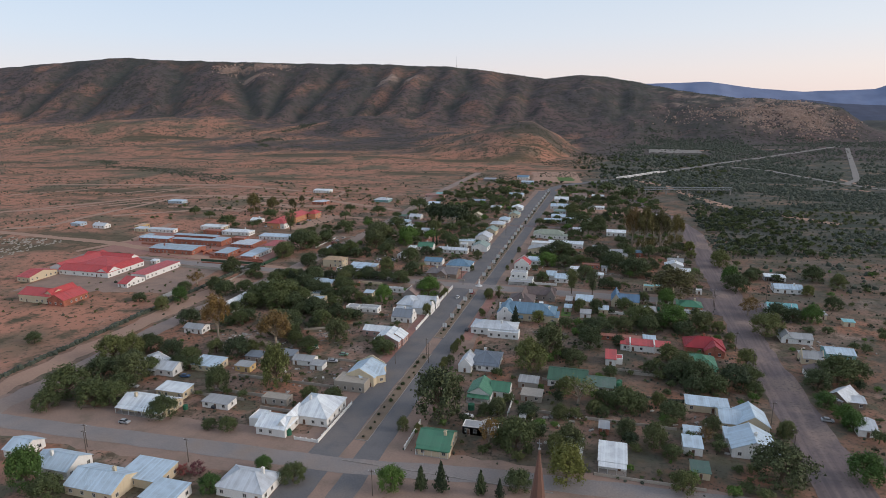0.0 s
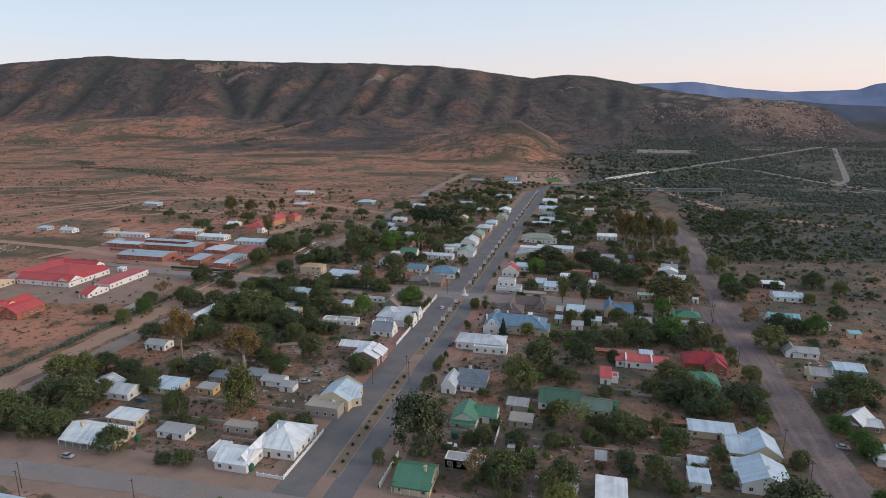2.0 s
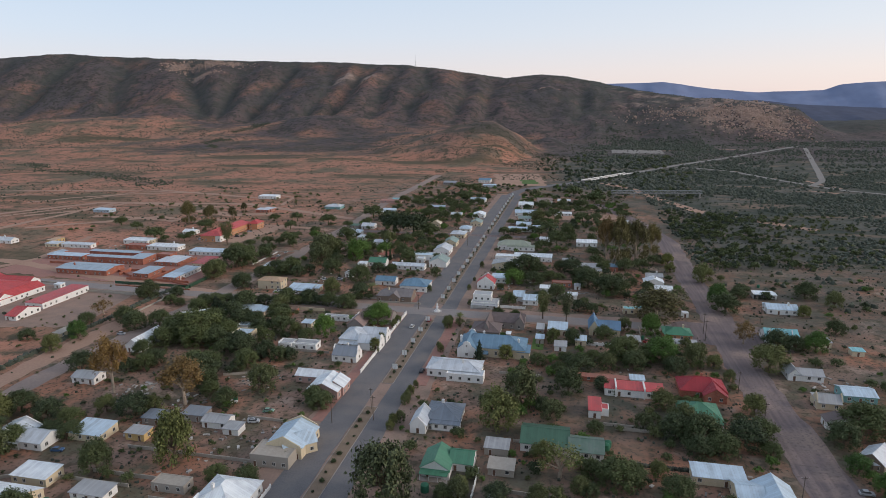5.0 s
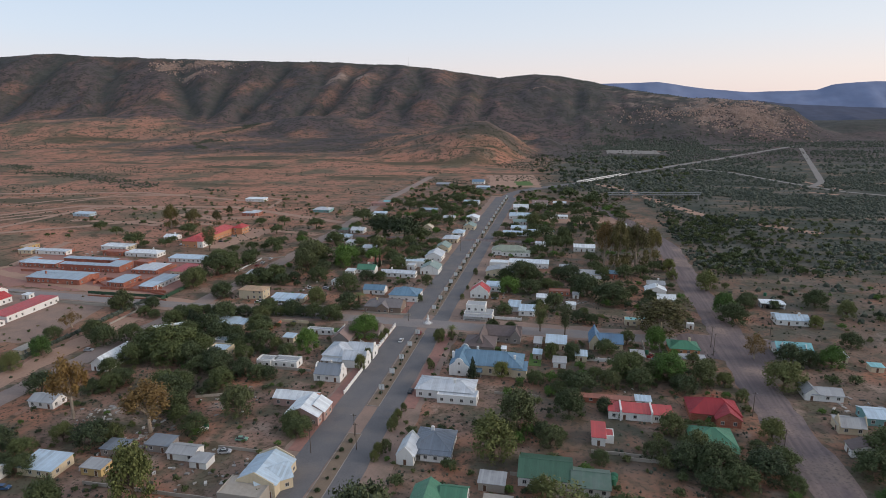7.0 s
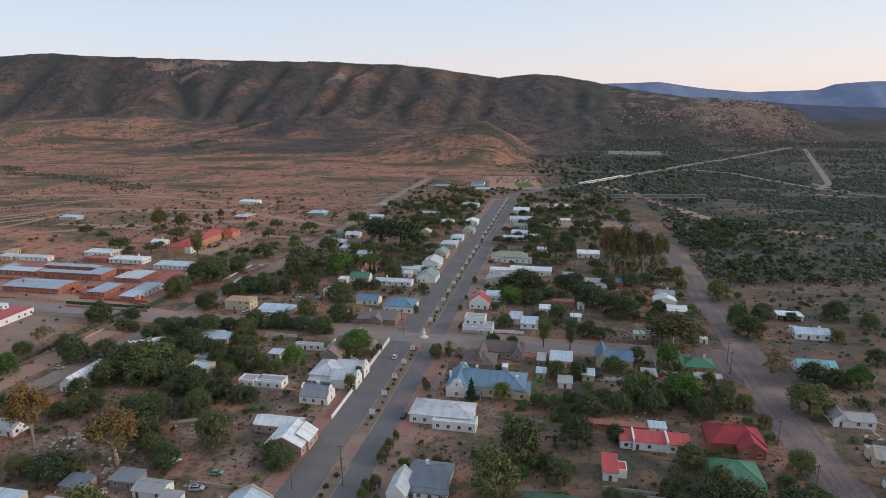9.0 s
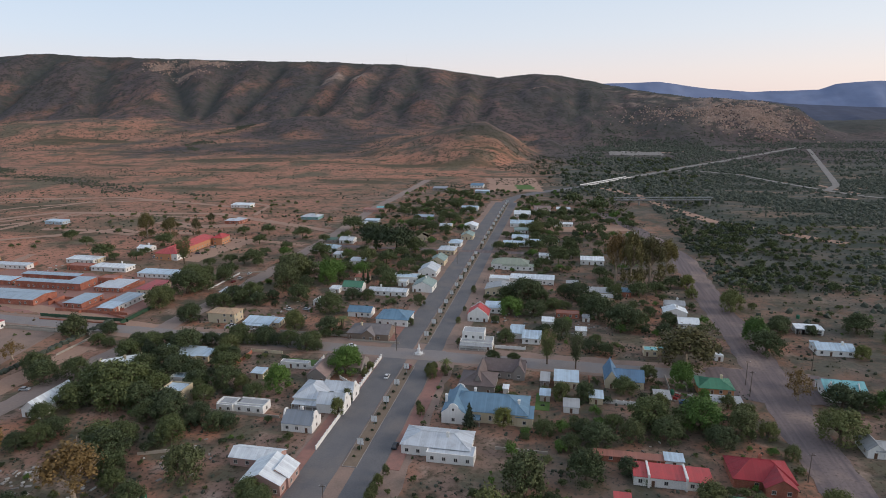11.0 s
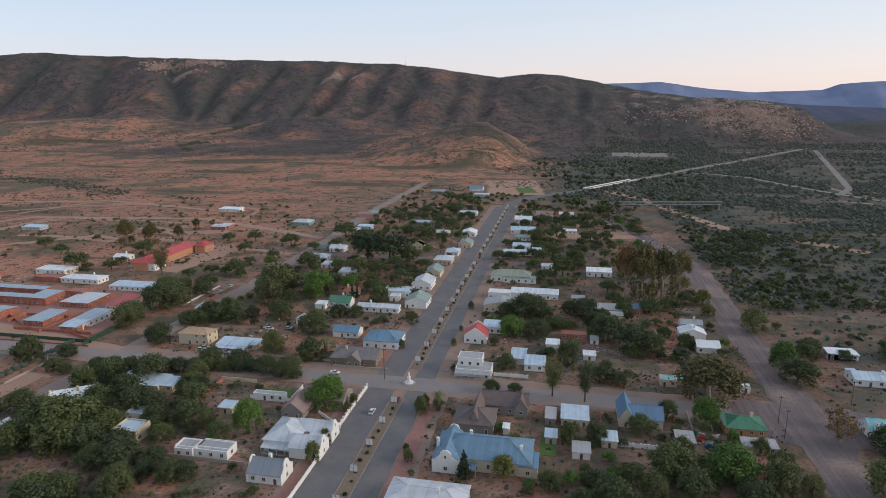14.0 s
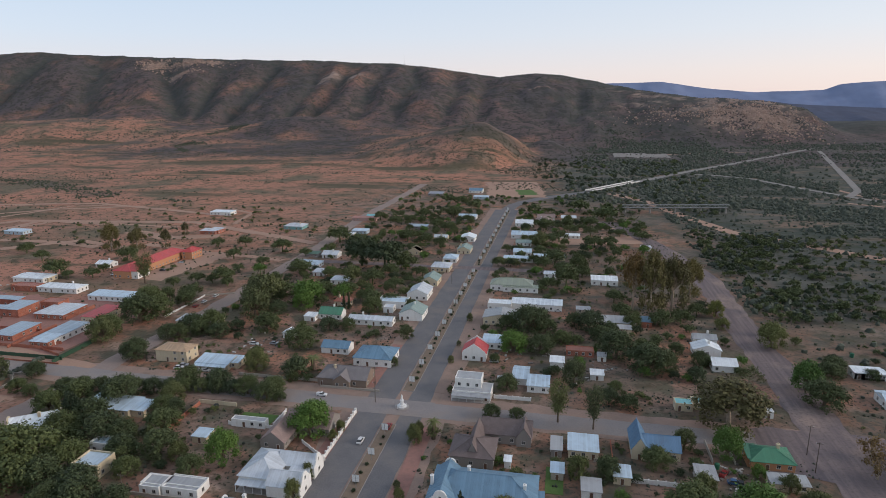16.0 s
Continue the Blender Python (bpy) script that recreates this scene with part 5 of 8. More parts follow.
# --- far end of the street
house("white house with a pale blue roof at the street's far end", "white", "lblue",
      (25.7, 314.8, 22.1, 12, 0, 3.6, 'gx', 2.2))
house("white house with pale gables", "white", "white",
      (22, 367.7, 16.6, 12, 0, 3.4, 'gx', 2.4))
house("house with a pale blue roof", "white", "lblue",
      (28.5, 252, 13.7, 11, 0, 3.4, 'gx', 1.6),
      (28.2, 231, 24.1, 6, 0, 3, 'mono', 0.5))
house("cream flat-roofed building with plain walls", "cream", "lgrey",
      (63.2, 403.9, 14.7, 12, 0, 3, 'mono', 0.4))
house("row of low white garages", "white", "white",
      (63.4, 319.2, 18.3, 8, 0, 2.8, 'mono', 0.3))
house("house with a faded red roof", "white", "pinkroof",
      (41.2, 400.2, 17.6, 12, 0, 3.4, 'gx', 2.4))
house("white house with a pale blue roof", "white", "lblue",
      (-36.6, 393.3, 18, 11, 0, 3.4, 'gx', 1.8))
house("white street-front house with a pale roof", "white", "white",
      (-20.7, 295.9, 12.2, 14, 0, 3.6, 'gy', 2))
house("cream street-front house with a greenish roof", "cream", "slategreen",
      (-16.9, 253.4, 10.1, 14, 0, 3.6, 'gy', 2.2))
house("house with a pale blue hip roof", "white", "lblue",
      (-22.4, 224.2, 9.8, 12, 0, 3.4, 'hip', 1.8))
house("white house with a blue roof near the sports field", "white", "blue",
      (-55.2, 579.7, 17.5, 13, 0, 3.6, 'gx', 2.4))
house("pale blue roofed shed", "lblue", "lblue",
      (-41.4, 528, 18.2, 9, 0, 3, 'mono', 0.4))
house("cream house with a grey roof", "cream", "lgrey",
      (-24.4, 198.9, 12.7, 14, 0, 3.6, 'hip', 1.8))
house("small pale shed by the bush track", "white", "lgrey",
      (122.8, 282.7, 7.7, 6, 0, 2.8, 'mono', 0.3))
house("white cottage with a green-grey roof", "white", "slategreen",
      (27, 285.2, 12.6, 8, 0, 3, 'gx', 1.6))

house("dark green roofed shed under trees", "grey", "dgreen",
      (-129, 219.5, 9.5, 7, 0, 2.8, 'mono', 0.5))
house("small cottage with a turquoise roof", "white", "teal",
      (-134, 379.0, 8.0, 8, 0, 3, 'gx', 1.6))
house("long cream shed with a pale roof", "cream", "lgrey",
      (-129, 292.0, 14.9, 8, 0, 3, 'mono', 0.4))
house("small house with a blue roof", "white", "blue",
      (-108, 276.0, 9.5, 8, 0, 3, 'mono', 0.5))
house("low house with a blue-grey roof", "grey", "steel",
      (-75, 337.0, 18.7, 10, 0, 3, 'mono', 0.4))
house("cream cottage half hidden by trees", "cream", "lgrey",
      (-44, 294.5, 11.4, 9, 0, 3, 'gx', 1.4))
house("long low shed with a pale blue roof", "cream", "lblue",
      (49, 240.0, 23.3, 6, 0, 3, 'mono', 0.4))
house("small white outbuilding among trees", "white", "lgrey",
      (51, 193.0, 8.2, 6, 0, 2.8, 'mono', 0.4))
house("house with faded red gable roofs", "white", "pinkroof",
      (40, 382.5, 16.4, 11, 0, 3.4, 'gy', 2.4))
house("low concrete shed with a rusty roof", "concrete", "grey",
      (71, 123.5, 7.4, 5, 0, 2.6, 'mono', 0.3))
house("small white flat-roofed annexe", "white", "lgrey",
      (-36, 107.0, 5.5, 6, 0, 3, 'flat', 0))

# --- front corner houses
house("white cottage with a pale blue corrugated gable roof", "white", "lblue",
      (-89.6, -234.1, 14.2, 10, 0, 3.4, 'gx', 2.6))
house("cream house with a pale blue roof and rusted tank shed", "cream", "lblue",
      (-68.5, -238.9, 17.7, 12, 0, 3.4, 'gx', 2.6),
      (-58, -231.4, 14.4, 10, 0, 3.2, 'mono', 0.8))
house("white house with a pale grey hip roof", "white", "lgrey",
      (-23.8, -227.8, 16.1, 11, 0, 3.4, 'hip', 3))
house("white outbuilding with a pale roof", "white", "lblue",
      (-45.3, -239, 11.4, 9, 0, 3, 'mono', 0.5))
house("white cottage with a pale roof", "white", "lblue",
      (-111.1, -229.4, 8, 9, 0, 3.2, 'gx', 2))

# --- public building by the crossroads
hall = house("cream plastered public building with a steel-blue roof and curved white gable", "cream", "blue",
             (38.5, -49.8, 30.7, 15, 0, 4.6, 'hip', 3.8),
             (27.2, -51.3, 8.2, 16, 0, 4.6, 'gy', 3.2, 'white'),
             (52.9, -53.5, 6, 8, 0, 3.6, 'mono', 0.6), chimney="white")
dutch_gable(hall, 27.2, -59.6, 0, 8.8, 4.6, 2.6)
dutch_gable(hall, 27.2, -43.0, 180, 8.4, 4.6, 2.6, "white", False)
shared("chimney", CHIMNEY["white"], hall, pose(-15.0, -3.0, 6.6))
shared("chimney", CHIMNEY["white"], hall, pose(12.0, -2.5, 6.4))
bm = bmesh.new()
slab(bm, [(-7.0, -10.4, 2.5), (-1.5, -10.4, 2.5), (-1.5, -7.4, 3.2), (-7.0, -7.4, 3.2)], 0.1)
porch = part("porch_roof", bm, ROOF["blue"], hall)
for dx in (-6.8, -4.2, -1.7):
    shared("post", POST, porch, pose(dx, -10.2, 0))
for dx in (2.0, 5.2, 8.4):
    f = shared("window", WIN_FRAME, hall, pose(dx, -7.5, 1.2) @ Matrix.Diagonal((0.9, 1, 1.5, 1)))
    shared("pane", WIN_PANE, f, Matrix())

# --- brick complex
house("long brick ward block with a flat pale blue roof", "brick", "steel",
      (-260.9, 37.8, 40.8, 17.5, 0, 3.8, 'gx', 1.2))
house("brick courtyard block with pale blue sheet roofs", "brick", "steel",
      (-259.5, 62.4, 48.2, 5, 0, 4.6, 'mono', 0.4),
      (-241.7, 67.3, 12.5, 14, 0, 4.6, 'mono', 0.4),
      (-272.6, 77.9, 43.5, 5, 0, 4.4, 'mono', 0.4))
house("small brick block with pale blue sheet roof", "brick", "steel",
      (-214.3, 38.5, 12, 17.5, 0, 3, 'mono', 0.4))
house("white-fronted block with a pale blue sheet roof", "white", "steel",
      (-189.4, 41.1, 11.8, 23.5, 0, 3, 'mono', 0.4))
house("cream cottage with a bright red roof", "cream", "red",
      (-189.6, 69.2, 10.9, 19, 0, 3.4, 'mono', 0.4))
house("brick block with a flat grey roof", "brick", "lgrey",
      (-216.4, 69.4, 18.6, 17.8, 0, 3, 'mono', 0.4))
house("square red brick store block", "brick", "rust",
      (-229, 78.6, 12, 8, 0, 4.4, 'flat', 0))
house("low red brick walled store yard", "brick", "rust",
      (-275.7, 106.6, 17.5, 8, 0, 3.2, 'flat', 0))
house("brick block with narrow blue roof", "brick", "steel",
      (-319.7, 71.4, 13.8, 6, 90, 3.2, 'mono', 0.4))
house("long ochre flat-roofed sheds", "yellow", "tan",
      (-362.1, 113.1, 13.1, 6, 90, 3, 'mono', 0.4))

# --- schools
house("long white classroom block with a bright red roof", "white", "red",
      (-231.5, -21.8, 12.1, 35.3, 0, 3.6, 'mono', 0.4))
house("white school with broad bright red roofs round a court", "white", "red",
      (-275.9, -36.4, 42.7, 12, 0, 3.8, 'gx', 3),
      (-259.8, -25, 10.3, 34.2, 0, 3.8, 'gy', 2.6),
      (-302, -17.5, 14.5, 42.4, 0, 3.8, 'gy', 3),
      (-280.5, -17, 29.5, 27, 0, 4.2, 'hip', 3.4),
      (-290.6, -1.1, 43, 9, 0, 3.8, 'gx', 2.6))
house("cream classroom wing with a faded red roof", "cream", "red",
      (-303.9, -53.5, 11.2, 21.8, 0, 3.6, 'gx', 2.6))
house("brick school hall with red roofs and cream gable edges", "brick", "red",
      (-255.7, -92.0, 24, 13, 0, 5.0, 'gx', 2.8, 'cream'),
      (-237.6, -91.1, 12.0, 18.2, 0, 4, 'gy', 3.0),
      (-246.0, -88.0, 6.3, 18.0, 0, 5.6, 'gy', 2.6, 'cream'))
house("small white outbuilding at the school", "white", "red",
      (-227.3, -50.6, 7.1, 16.5, 0, 2.8, 'gx', 2.8))
house("small white pump house behind the school", "white", "white",
      (-250.4, -0.8, 4.9, 4, 0, 2.8, 'mono', 0.3))
house("white cottage on the bare veld", "white", "lgrey",
      (-402.8, 105, 14.3, 8, 0, 3, 'gx', 2))
house("low shed on the bare veld", "lblue", "lblue",
      (-435.8, 109.9, 12.2, 8, 0, 2.6, 'mono', 0.3))

# ---- trees ----
def limb(bm, a, b, ra, rb, sides=6):
    a, b = Vector(a), Vector(b)
    d = (b - a).normalized()
    u = d.orthogonal().normalized()
    v = d.cross(u)
    rings = []
    for c, r in ((a, ra), (b, rb)):
        rings.append([bm.verts.new(c + (u * math.cos(6.2832 * i / sides) + v * math.sin(6.2832 * i / sides)) * r) for i in range(sides)])
    for i in range(sides):
        j = (i + 1) % sides
        bm.faces.new((rings[0][i], rings[0][j], rings[1][j], rings[1][i]))
    bm.faces.new(rings[1])


def leaves(verts, faces, centre, spread, count, size, rng, squash=0.6):
    """Small leaf sprays scattered through a lobe, thicker towards its skin."""
    for _ in range(count):
        d = Vector((rng.gauss(0, 1), rng.gauss(0, 1), rng.gauss(0, 1))).normalized()
        q = min(1.3, 0.35 + abs(rng.gauss(0.25, 0.38)))
        c = Vector((centre[0] + d.x * spread[0] * q, centre[1] + d.y * spread[1] * q, centre[2] + d.z * spread[2] * q))
        nrm = (d + Vector((rng.uniform(-1, 1), rng.uniform(-1, 1), rng.uniform(-0.7, 1.3)))).normalized()
        u = nrm.orthogonal().normalized()
        u.rotate(Matrix.Rotation(rng.uniform(0, 6.28), 3, nrm))
        v = nrm.cross(u)
        s = size * rng.uniform(0.55, 1.4)
        k = len(verts)
        for off in (-u * s - v * s * 0.55, u * s * 0.9 - v * s * 0.4, v * s * 0.95):
            off.z *= squash
            verts.append(c + off)
        faces.append((k, k + 1, k + 2))


def crown_mesh(verts, faces, mat):
    mesh = bpy.data.meshes.new("crown")
    mesh.from_pydata([tuple(v) for v in verts], [], faces)
    mesh.materials.append(mat)
    return mesh


TREE_LABEL = {
    "thorn": "dark green thorn tree with a dense rounded crown", "olive": "olive-green broad tree with a loose crown", "bright": "bright green leafy garden tree",
    "yellow": "yellowish green leafy tree", "gum": "tall gum tree with brownish olive foliage", "rust": "tall gum tree with rusty brown foliage and pale limbs",
    "tall": "tall narrow olive-green tree", "dark": "very dark green dense tree", "bare": "half-bare grey-brown tree with thin twigs", "cypress": "small pointed dark conifer",
    "palm": "palm tree with a thick trunk and drooping fronds", "flower": "bush covered in dark red flowers"}


def tree_model(kind, seed):
    """A tree of unit height and unit crown radius, standing at the origin."""
    rng = random.Random(seed)
    root = tagged(new("tree", None), TREE_LABEL[kind], "tree")
    bm = bmesh.new()
    verts, faces = [], []
    mat = LEAF["thorn"]
    if kind == "palm":
        limb(bm, (0, 0, -0.02), (0.02, 0, 0.35), 0.22, 0.17, 8)
        limb(bm, (0.02, 0, 0.35), (0, 0, 0.78), 0.17, 0.15, 8)
        for i in range(26):
            a, e = 6.2832 * i / 26 + rng.uniform(-0.1, 0.1), rng.uniform(-0.5, 1.0)
            prev, w = Vector((0, 0, 0.78)), 0.11
            for s in range(1, 6):
                f = s / 5
                c = Vector((math.cos(a) * f, math.sin(a) * f, 0.78 + (e * f * 0.22 - 0.28 * f * f)))
                side = Vector((-math.sin(a), math.cos(a), 0)) * w * (1.1 - f)
                k = len(verts)
                verts += [prev - side, prev + side, c + side * 0.8, c - side * 0.8]
                faces += [(k, k + 1, k + 2, k + 3)]
                prev = c
        mat = LEAF["olive"]
    elif kind == "cypress":
        limb(bm, (0, 0, -0.02), (0, 0, 0.9), 0.10, 0.02)
        for i in range(16):
            f = i / 15
            leaves(verts, faces, (0, 0, 0.14 + 0.82 * f), (0.95 * (1 - f) ** 0.8 + 0.05, 0.95 * (1 - f) ** 0.8 + 0.05, 0.07), int(120 * (1 - f) + 20), 0.15, rng, 0.3)
        mat = LEAF["dark"]
    else:
        lean = (rng.uniform(-0.08, 0.08), rng.uniform(-0.08, 0.08))
        fork = 0.38 if kind in ("gum", "rust", "tall") else 0.24
        thick = 0.075 if kind != "flower" else 0.04
        limb(bm, (0, 0, -0.02), (lean[0], lean[1], fork), thick, thick * 0.75, 7)
        lobes = {"thorn": 22, "olive": 21, "bright": 22, "yellow": 20, "gum": 18, "rust": 15, "tall": 14, "dark": 22, "bare": 10, "flower": 9}[kind]
        per = {"bare": 90, "rust": 260, "gum": 300, "flower": 120, "tall": 280}.get(kind, 225)
        for i in range(lobes):
            a = 6.2832 * (i * 0.618 + rng.uniform(-0.06, 0.06))
            ring = math.sqrt((i + 0.4) / lobes)
            if kind == "tall":
                at = (math.cos(a) * 0.5 * ring, math.sin(a) * 0.5 * ring, 0.30 + 0.62 * (i + 0.5) / lobes)
                sp = (rng.uniform(0.36, 0.5), rng.uniform(0.36, 0.5), 0.12)
            else:
                dome = (1 - ring * ring * 0.75)
                out = 0.76 * rng.uniform(0.8, 1.12)
                at = (math.cos(a) * out * ring, math.sin(a) * out * ring, (0.34 if kind not in ("gum", "rust") else 0.45) + 0.46 * dome * rng.uniform(0.75, 1.1) )
                q = rng.uniform(0.17, 0.36)
                sp = (q, q * rng.uniform(0.8, 1.2), 0.17 * rng.uniform(0.8, 1.25))
            limb(bm, (lean[0], lean[1], fork * rng.uniform(0.85, 1.0)), (at[0] * 0.85, at[1] * 0.85, at[2]), thick * 0.42, thick * 0.12, 5)
            if kind in ("bare", "rust", "gum"):
                for _ in range(4 if kind == "bare" else 2):
                    limb(bm, (at[0] * 0.6, at[1] * 0.6, (fork + at[2]) / 2), (at[0] + rng.uniform(-0.3, 0.3), at[1] + rng.uniform(-0.3, 0.3), at[2] + rng.uniform(-0.02, 0.16)), thick * 0.2, thick * 0.05, 4)
            leaves(verts, faces, at, sp, int(per * rng.uniform(0.8, 1.2)), {"bare": 0.05, "gum": 0.048, "rust": 0.046}.get(kind, 0.043), rng, 0.4 if kind in ("tall", "gum", "rust") else 0.6)
        if kind in ("thorn", "dark", "bright", "olive", "yellow", "flower", "gum"):
            # skirt of low sprays
            for i in range(7):
                a = 6.2832 * i / 7 + rng.uniform(-0.3, 0.3)
                leaves(verts, faces, (math.cos(a) * 0.62, math.sin(a) * 0.62, 0.20), (0.28, 0.28, 0.13), 110, 0.043, rng)
        mat = {"tall": LEAF["olive"], "bare": LEAF["rust"] if seed % 2 else LEAF["olive"], "flower": LEAF["pink"]}.get(kind) or LEAF[kind]
    part("trunk", bm, PALE_BARK if kind in ("gum", "rust", "bare") else BARK, root)
    crown = new("crown", crown_mesh(verts, faces, mat))
    crown.parent = root
    return root


VARIANTS = {"thorn": 6, "olive": 4, "bright": 3, "yellow": 2, "gum": 3, "rust": 2, "tall": 2, "dark": 2, "bare": 3, "cypress": 2, "palm": 1, "flower": 1}
models, planted, thicket = {}, [0], {}


def plant(kind, spots):
    for x, y, r, h in spots:
        if y > 105 and kind in ("thorn", "olive", "bright", "dark"):
            thicket.setdefault(kind, []).append((x, y, r * 0.92, h * 0.9))
            continue
        planted[0] += 1
        rng = random.Random(planted[0] * 13)
        key = (kind, planted[0] % VARIANTS[kind])
        if kind == "gum":
            r, h = r * 1.1, h * 1.0
        m = pose(x, y, float(height(x, y)), 0, 0, rng.uniform(0, 360)) @ Matrix.Diagonal((r * rng.uniform(0.84, 1.0), r * rng.uniform(0.84, 1.0), h * 0.9, 1))
        if key not in models:
            models[key] = tree_model(kind, 11 + 7 * key[1])
            models[key].matrix_basis = m
            models[key]["group"] = "trees of the town"
            continue
        src = models[key]
        made = src.copy()
        scene.collection.objects.link(made)
        made.matrix_basis = m
        for o in src.children:
            c = o.copy()
            scene.collection.objects.link(c)
            c.parent = made


plant("tall", ((59.2, -0.7, 5.3, 18), (71.7, -3.4, 5, 19.5), (-210.1, 132, 8.7, 22.4),))
plant("gum", ((119.4, 6.7, 14.6, 20.2), (107.3, 129.1, 9.2, 37.2), (119.6, 135.7, 10.5, 35.5), (133.6, 160, 7.6, 27.2), (-298.2, 209, 8.3, 23.8), (-277, 212.6, 8.1, 21), (-258.5, 222.8, 4.7, 18), (-274, 272.5, 4.3, 12.7),))
plant("bright", ((113.7, -15.3, 5.9, 14.4), (37.5, 61.3, 8.4, 13.4), (67.8, 47.7, 3.7, 6.6), (157.2, 43.5, 8.4, 15.2), (121.1, -23.3, 3, 5.4), (187.1, -22.4, 7, 12.5), (115, -47.7, 9.3, 14.7), (164.1, -125.5, 4.9, 8.8), (168, -135.7, 4.8, 8.6), (168.7, -141.6, 5, 8.9), (19.1, -216.8, 5.6, 10), (161.6, -175.6, 6.6, 11.9), (-91.5, -245.4, 6.7, 17.3), (-34.6, -232.5, 4.4, 7.9), (-24.8, -218, 3.5, 6.3), (-48.5, -45.9, 7.4, 13.3), (-27.9, -19.7, 7.8, 12.5), (-28.2, -20.5, 7.7, 10.5), (-170, -74.4, 6.5, 11.8), (-85.5, 109.3, 12.5, 22.5), (-85.7, 103.1, 8.1, 14.6), (-26.1, -26.3, 8.4, 14.6),))
plant("bright", ((-145.3, 165.2, 6.3, 11.3), (-69.5, 121.2, 7.9, 14.3),))
plant("yellow", ((66, -34.5, 4.9, 10.1), (141.2, 128.9, 5.7, 11.4), (140.5, 109.9, 4.6, 7.8), (198.8, 29.9, 4.7, 8), (45.3, -57.5, 4.9, 8.8), (71.3, -198.6, 7.5, 14.7), (106.2, -194.8, 4.9, 8.3), (-52.3, -162.9, 8.2, 23.6), (10, -21.1, 2.9, 7.2),))
plant("thorn", ((74.8, -32.6, 5.1, 9.4), (90.5, -23.5, 5.8, 8.4), (34.7, -1.4, 4.4, 6.4), (44.1, -0.3, 3.6, 5.1), (38.4, 21.9, 5.8, 8.3), (81.6, 29.8, 3.5, 5), (84.6, 63.1, 11, 15.8), (96.5, 49.5, 11.6, 16.7), (104.1, 53.3, 7.4, 10.6), (59.9, 75.2, 5.9, 8.5), (50.1, 62.9, 7.5, 10.8), (73.9, 96.4, 9.3, 13.4), (83.3, 90, 6.2, 8.9), (43.1, 90.3, 11.9, 17.1), (31.7, 91.6, 6.2, 9), (52.3, 89.7, 6.2, 8.9), (66.1, 100.9, 6.4, 9.2), (110, 108, 8.7, 12.5), (120.9, 114.9, 7.8, 11.2), (131.3, 128.3, 7, 10.1), (61.5, 169.3, 10, 21.8), (49.9, 164.8, 7.5, 10.9),))
plant("thorn", ((69.7, 200, 7.9, 22), (53.5, 226.3, 11.4, 16.5), (83.4, 284.5, 9.8, 14.1), (96.1, 292.1, 8.4, 12), (106.9, 330.1, 7.3, 10.4), (81.8, 327.7, 8.9, 12.8), (55.2, 301.4, 10.1, 14.5), (89, 144.4, 7.2, 10.4), (158.1, 28.7, 9.8, 14.1), (171.6, 56.9, 6, 8.6), (187.4, 58.4, 4.2, 6), (120, 61.1, 5.8, 8.3), (115.5, 44.2, 5.5, 7.9), (91, 119.6, 7.6, 10.9), (95.7, 104.4, 6.3, 9), (47.4, 102.3, 7.2, 10.4), (30.4, 47.8, 3.5, 5.1), (78.8, 83, 6.8, 9.8), (95.9, 70.6, 5.7, 8.2), (112, 72.8, 4.8, 6.9), (56.9, 40.2, 3.4, 4.9), (78.4, 17.4, 5.5, 8),))
plant("thorn", ((85.6, 15, 4.7, 6.8), (174.9, 64.6, 6.2, 9), (210.6, 63.8, 8.8, 12.7), (170.8, -21.1, 7.8, 11.2), (178.7, -21, 6, 8.6), (205.1, 4.3, 6.6, 9.5), (73.8, -88, 7.9, 14.1), (78.3, -65.7, 7.1, 10.2), (69.6, -69.2, 4.7, 6.8), (60.4, -61.4, 4.9, 7), (87.2, -80.2, 4.5, 6.5), (97.2, -47.8, 9.2, 13.2), (102, -58, 7.3, 10.5), (119.1, -58.5, 6.6, 9.5), (109.4, -47.4, 6.8, 9.8), (135.7, -99.7, 3.7, 5.3), (64.2, -102.2, 4.2, 6), (83.7, -116.1, 4, 5.7), (91.7, -84.1, 2.9, 4.2), (84.5, -52.9, 4.8, 7), (73.7, -58.4, 4.7, 6.8), (111.5, -114.2, 7.9, 11.3),))
plant("thorn", ((119.4, -114.7, 8.7, 12.5), (124.6, -122.7, 7, 10), (133.8, -114.8, 8, 11.5), (140.3, -109.1, 6.6, 9.5), (116.6, -125, 6.1, 8.8), (89.1, -147.9, 8.2, 11.8), (94.3, -144.4, 5.6, 8.1), (81.9, -143, 5, 7.1), (106.7, -149.7, 6.2, 9), (166.3, -108.2, 7.7, 11), (176.8, -99.1, 9.7, 13.9), (184.6, -93.5, 7.3, 10.5), (140.2, -120.6, 4.7, 6.7), (53.9, -161.5, 5.1, 7.4), (37.9, -163.8, 3.9, 5.6), (53.2, -185.5, 7.7, 15.4), (57.7, -173.7, 4.1, 5.9), (81.1, -154, 3.7, 5.4), (111.2, -165.1, 3.5, 5), (57.1, -206.7, 5.6, 8), (90.1, -168.3, 3.1, 4.5), (104.2, -176.3, 4.1, 5.8),))
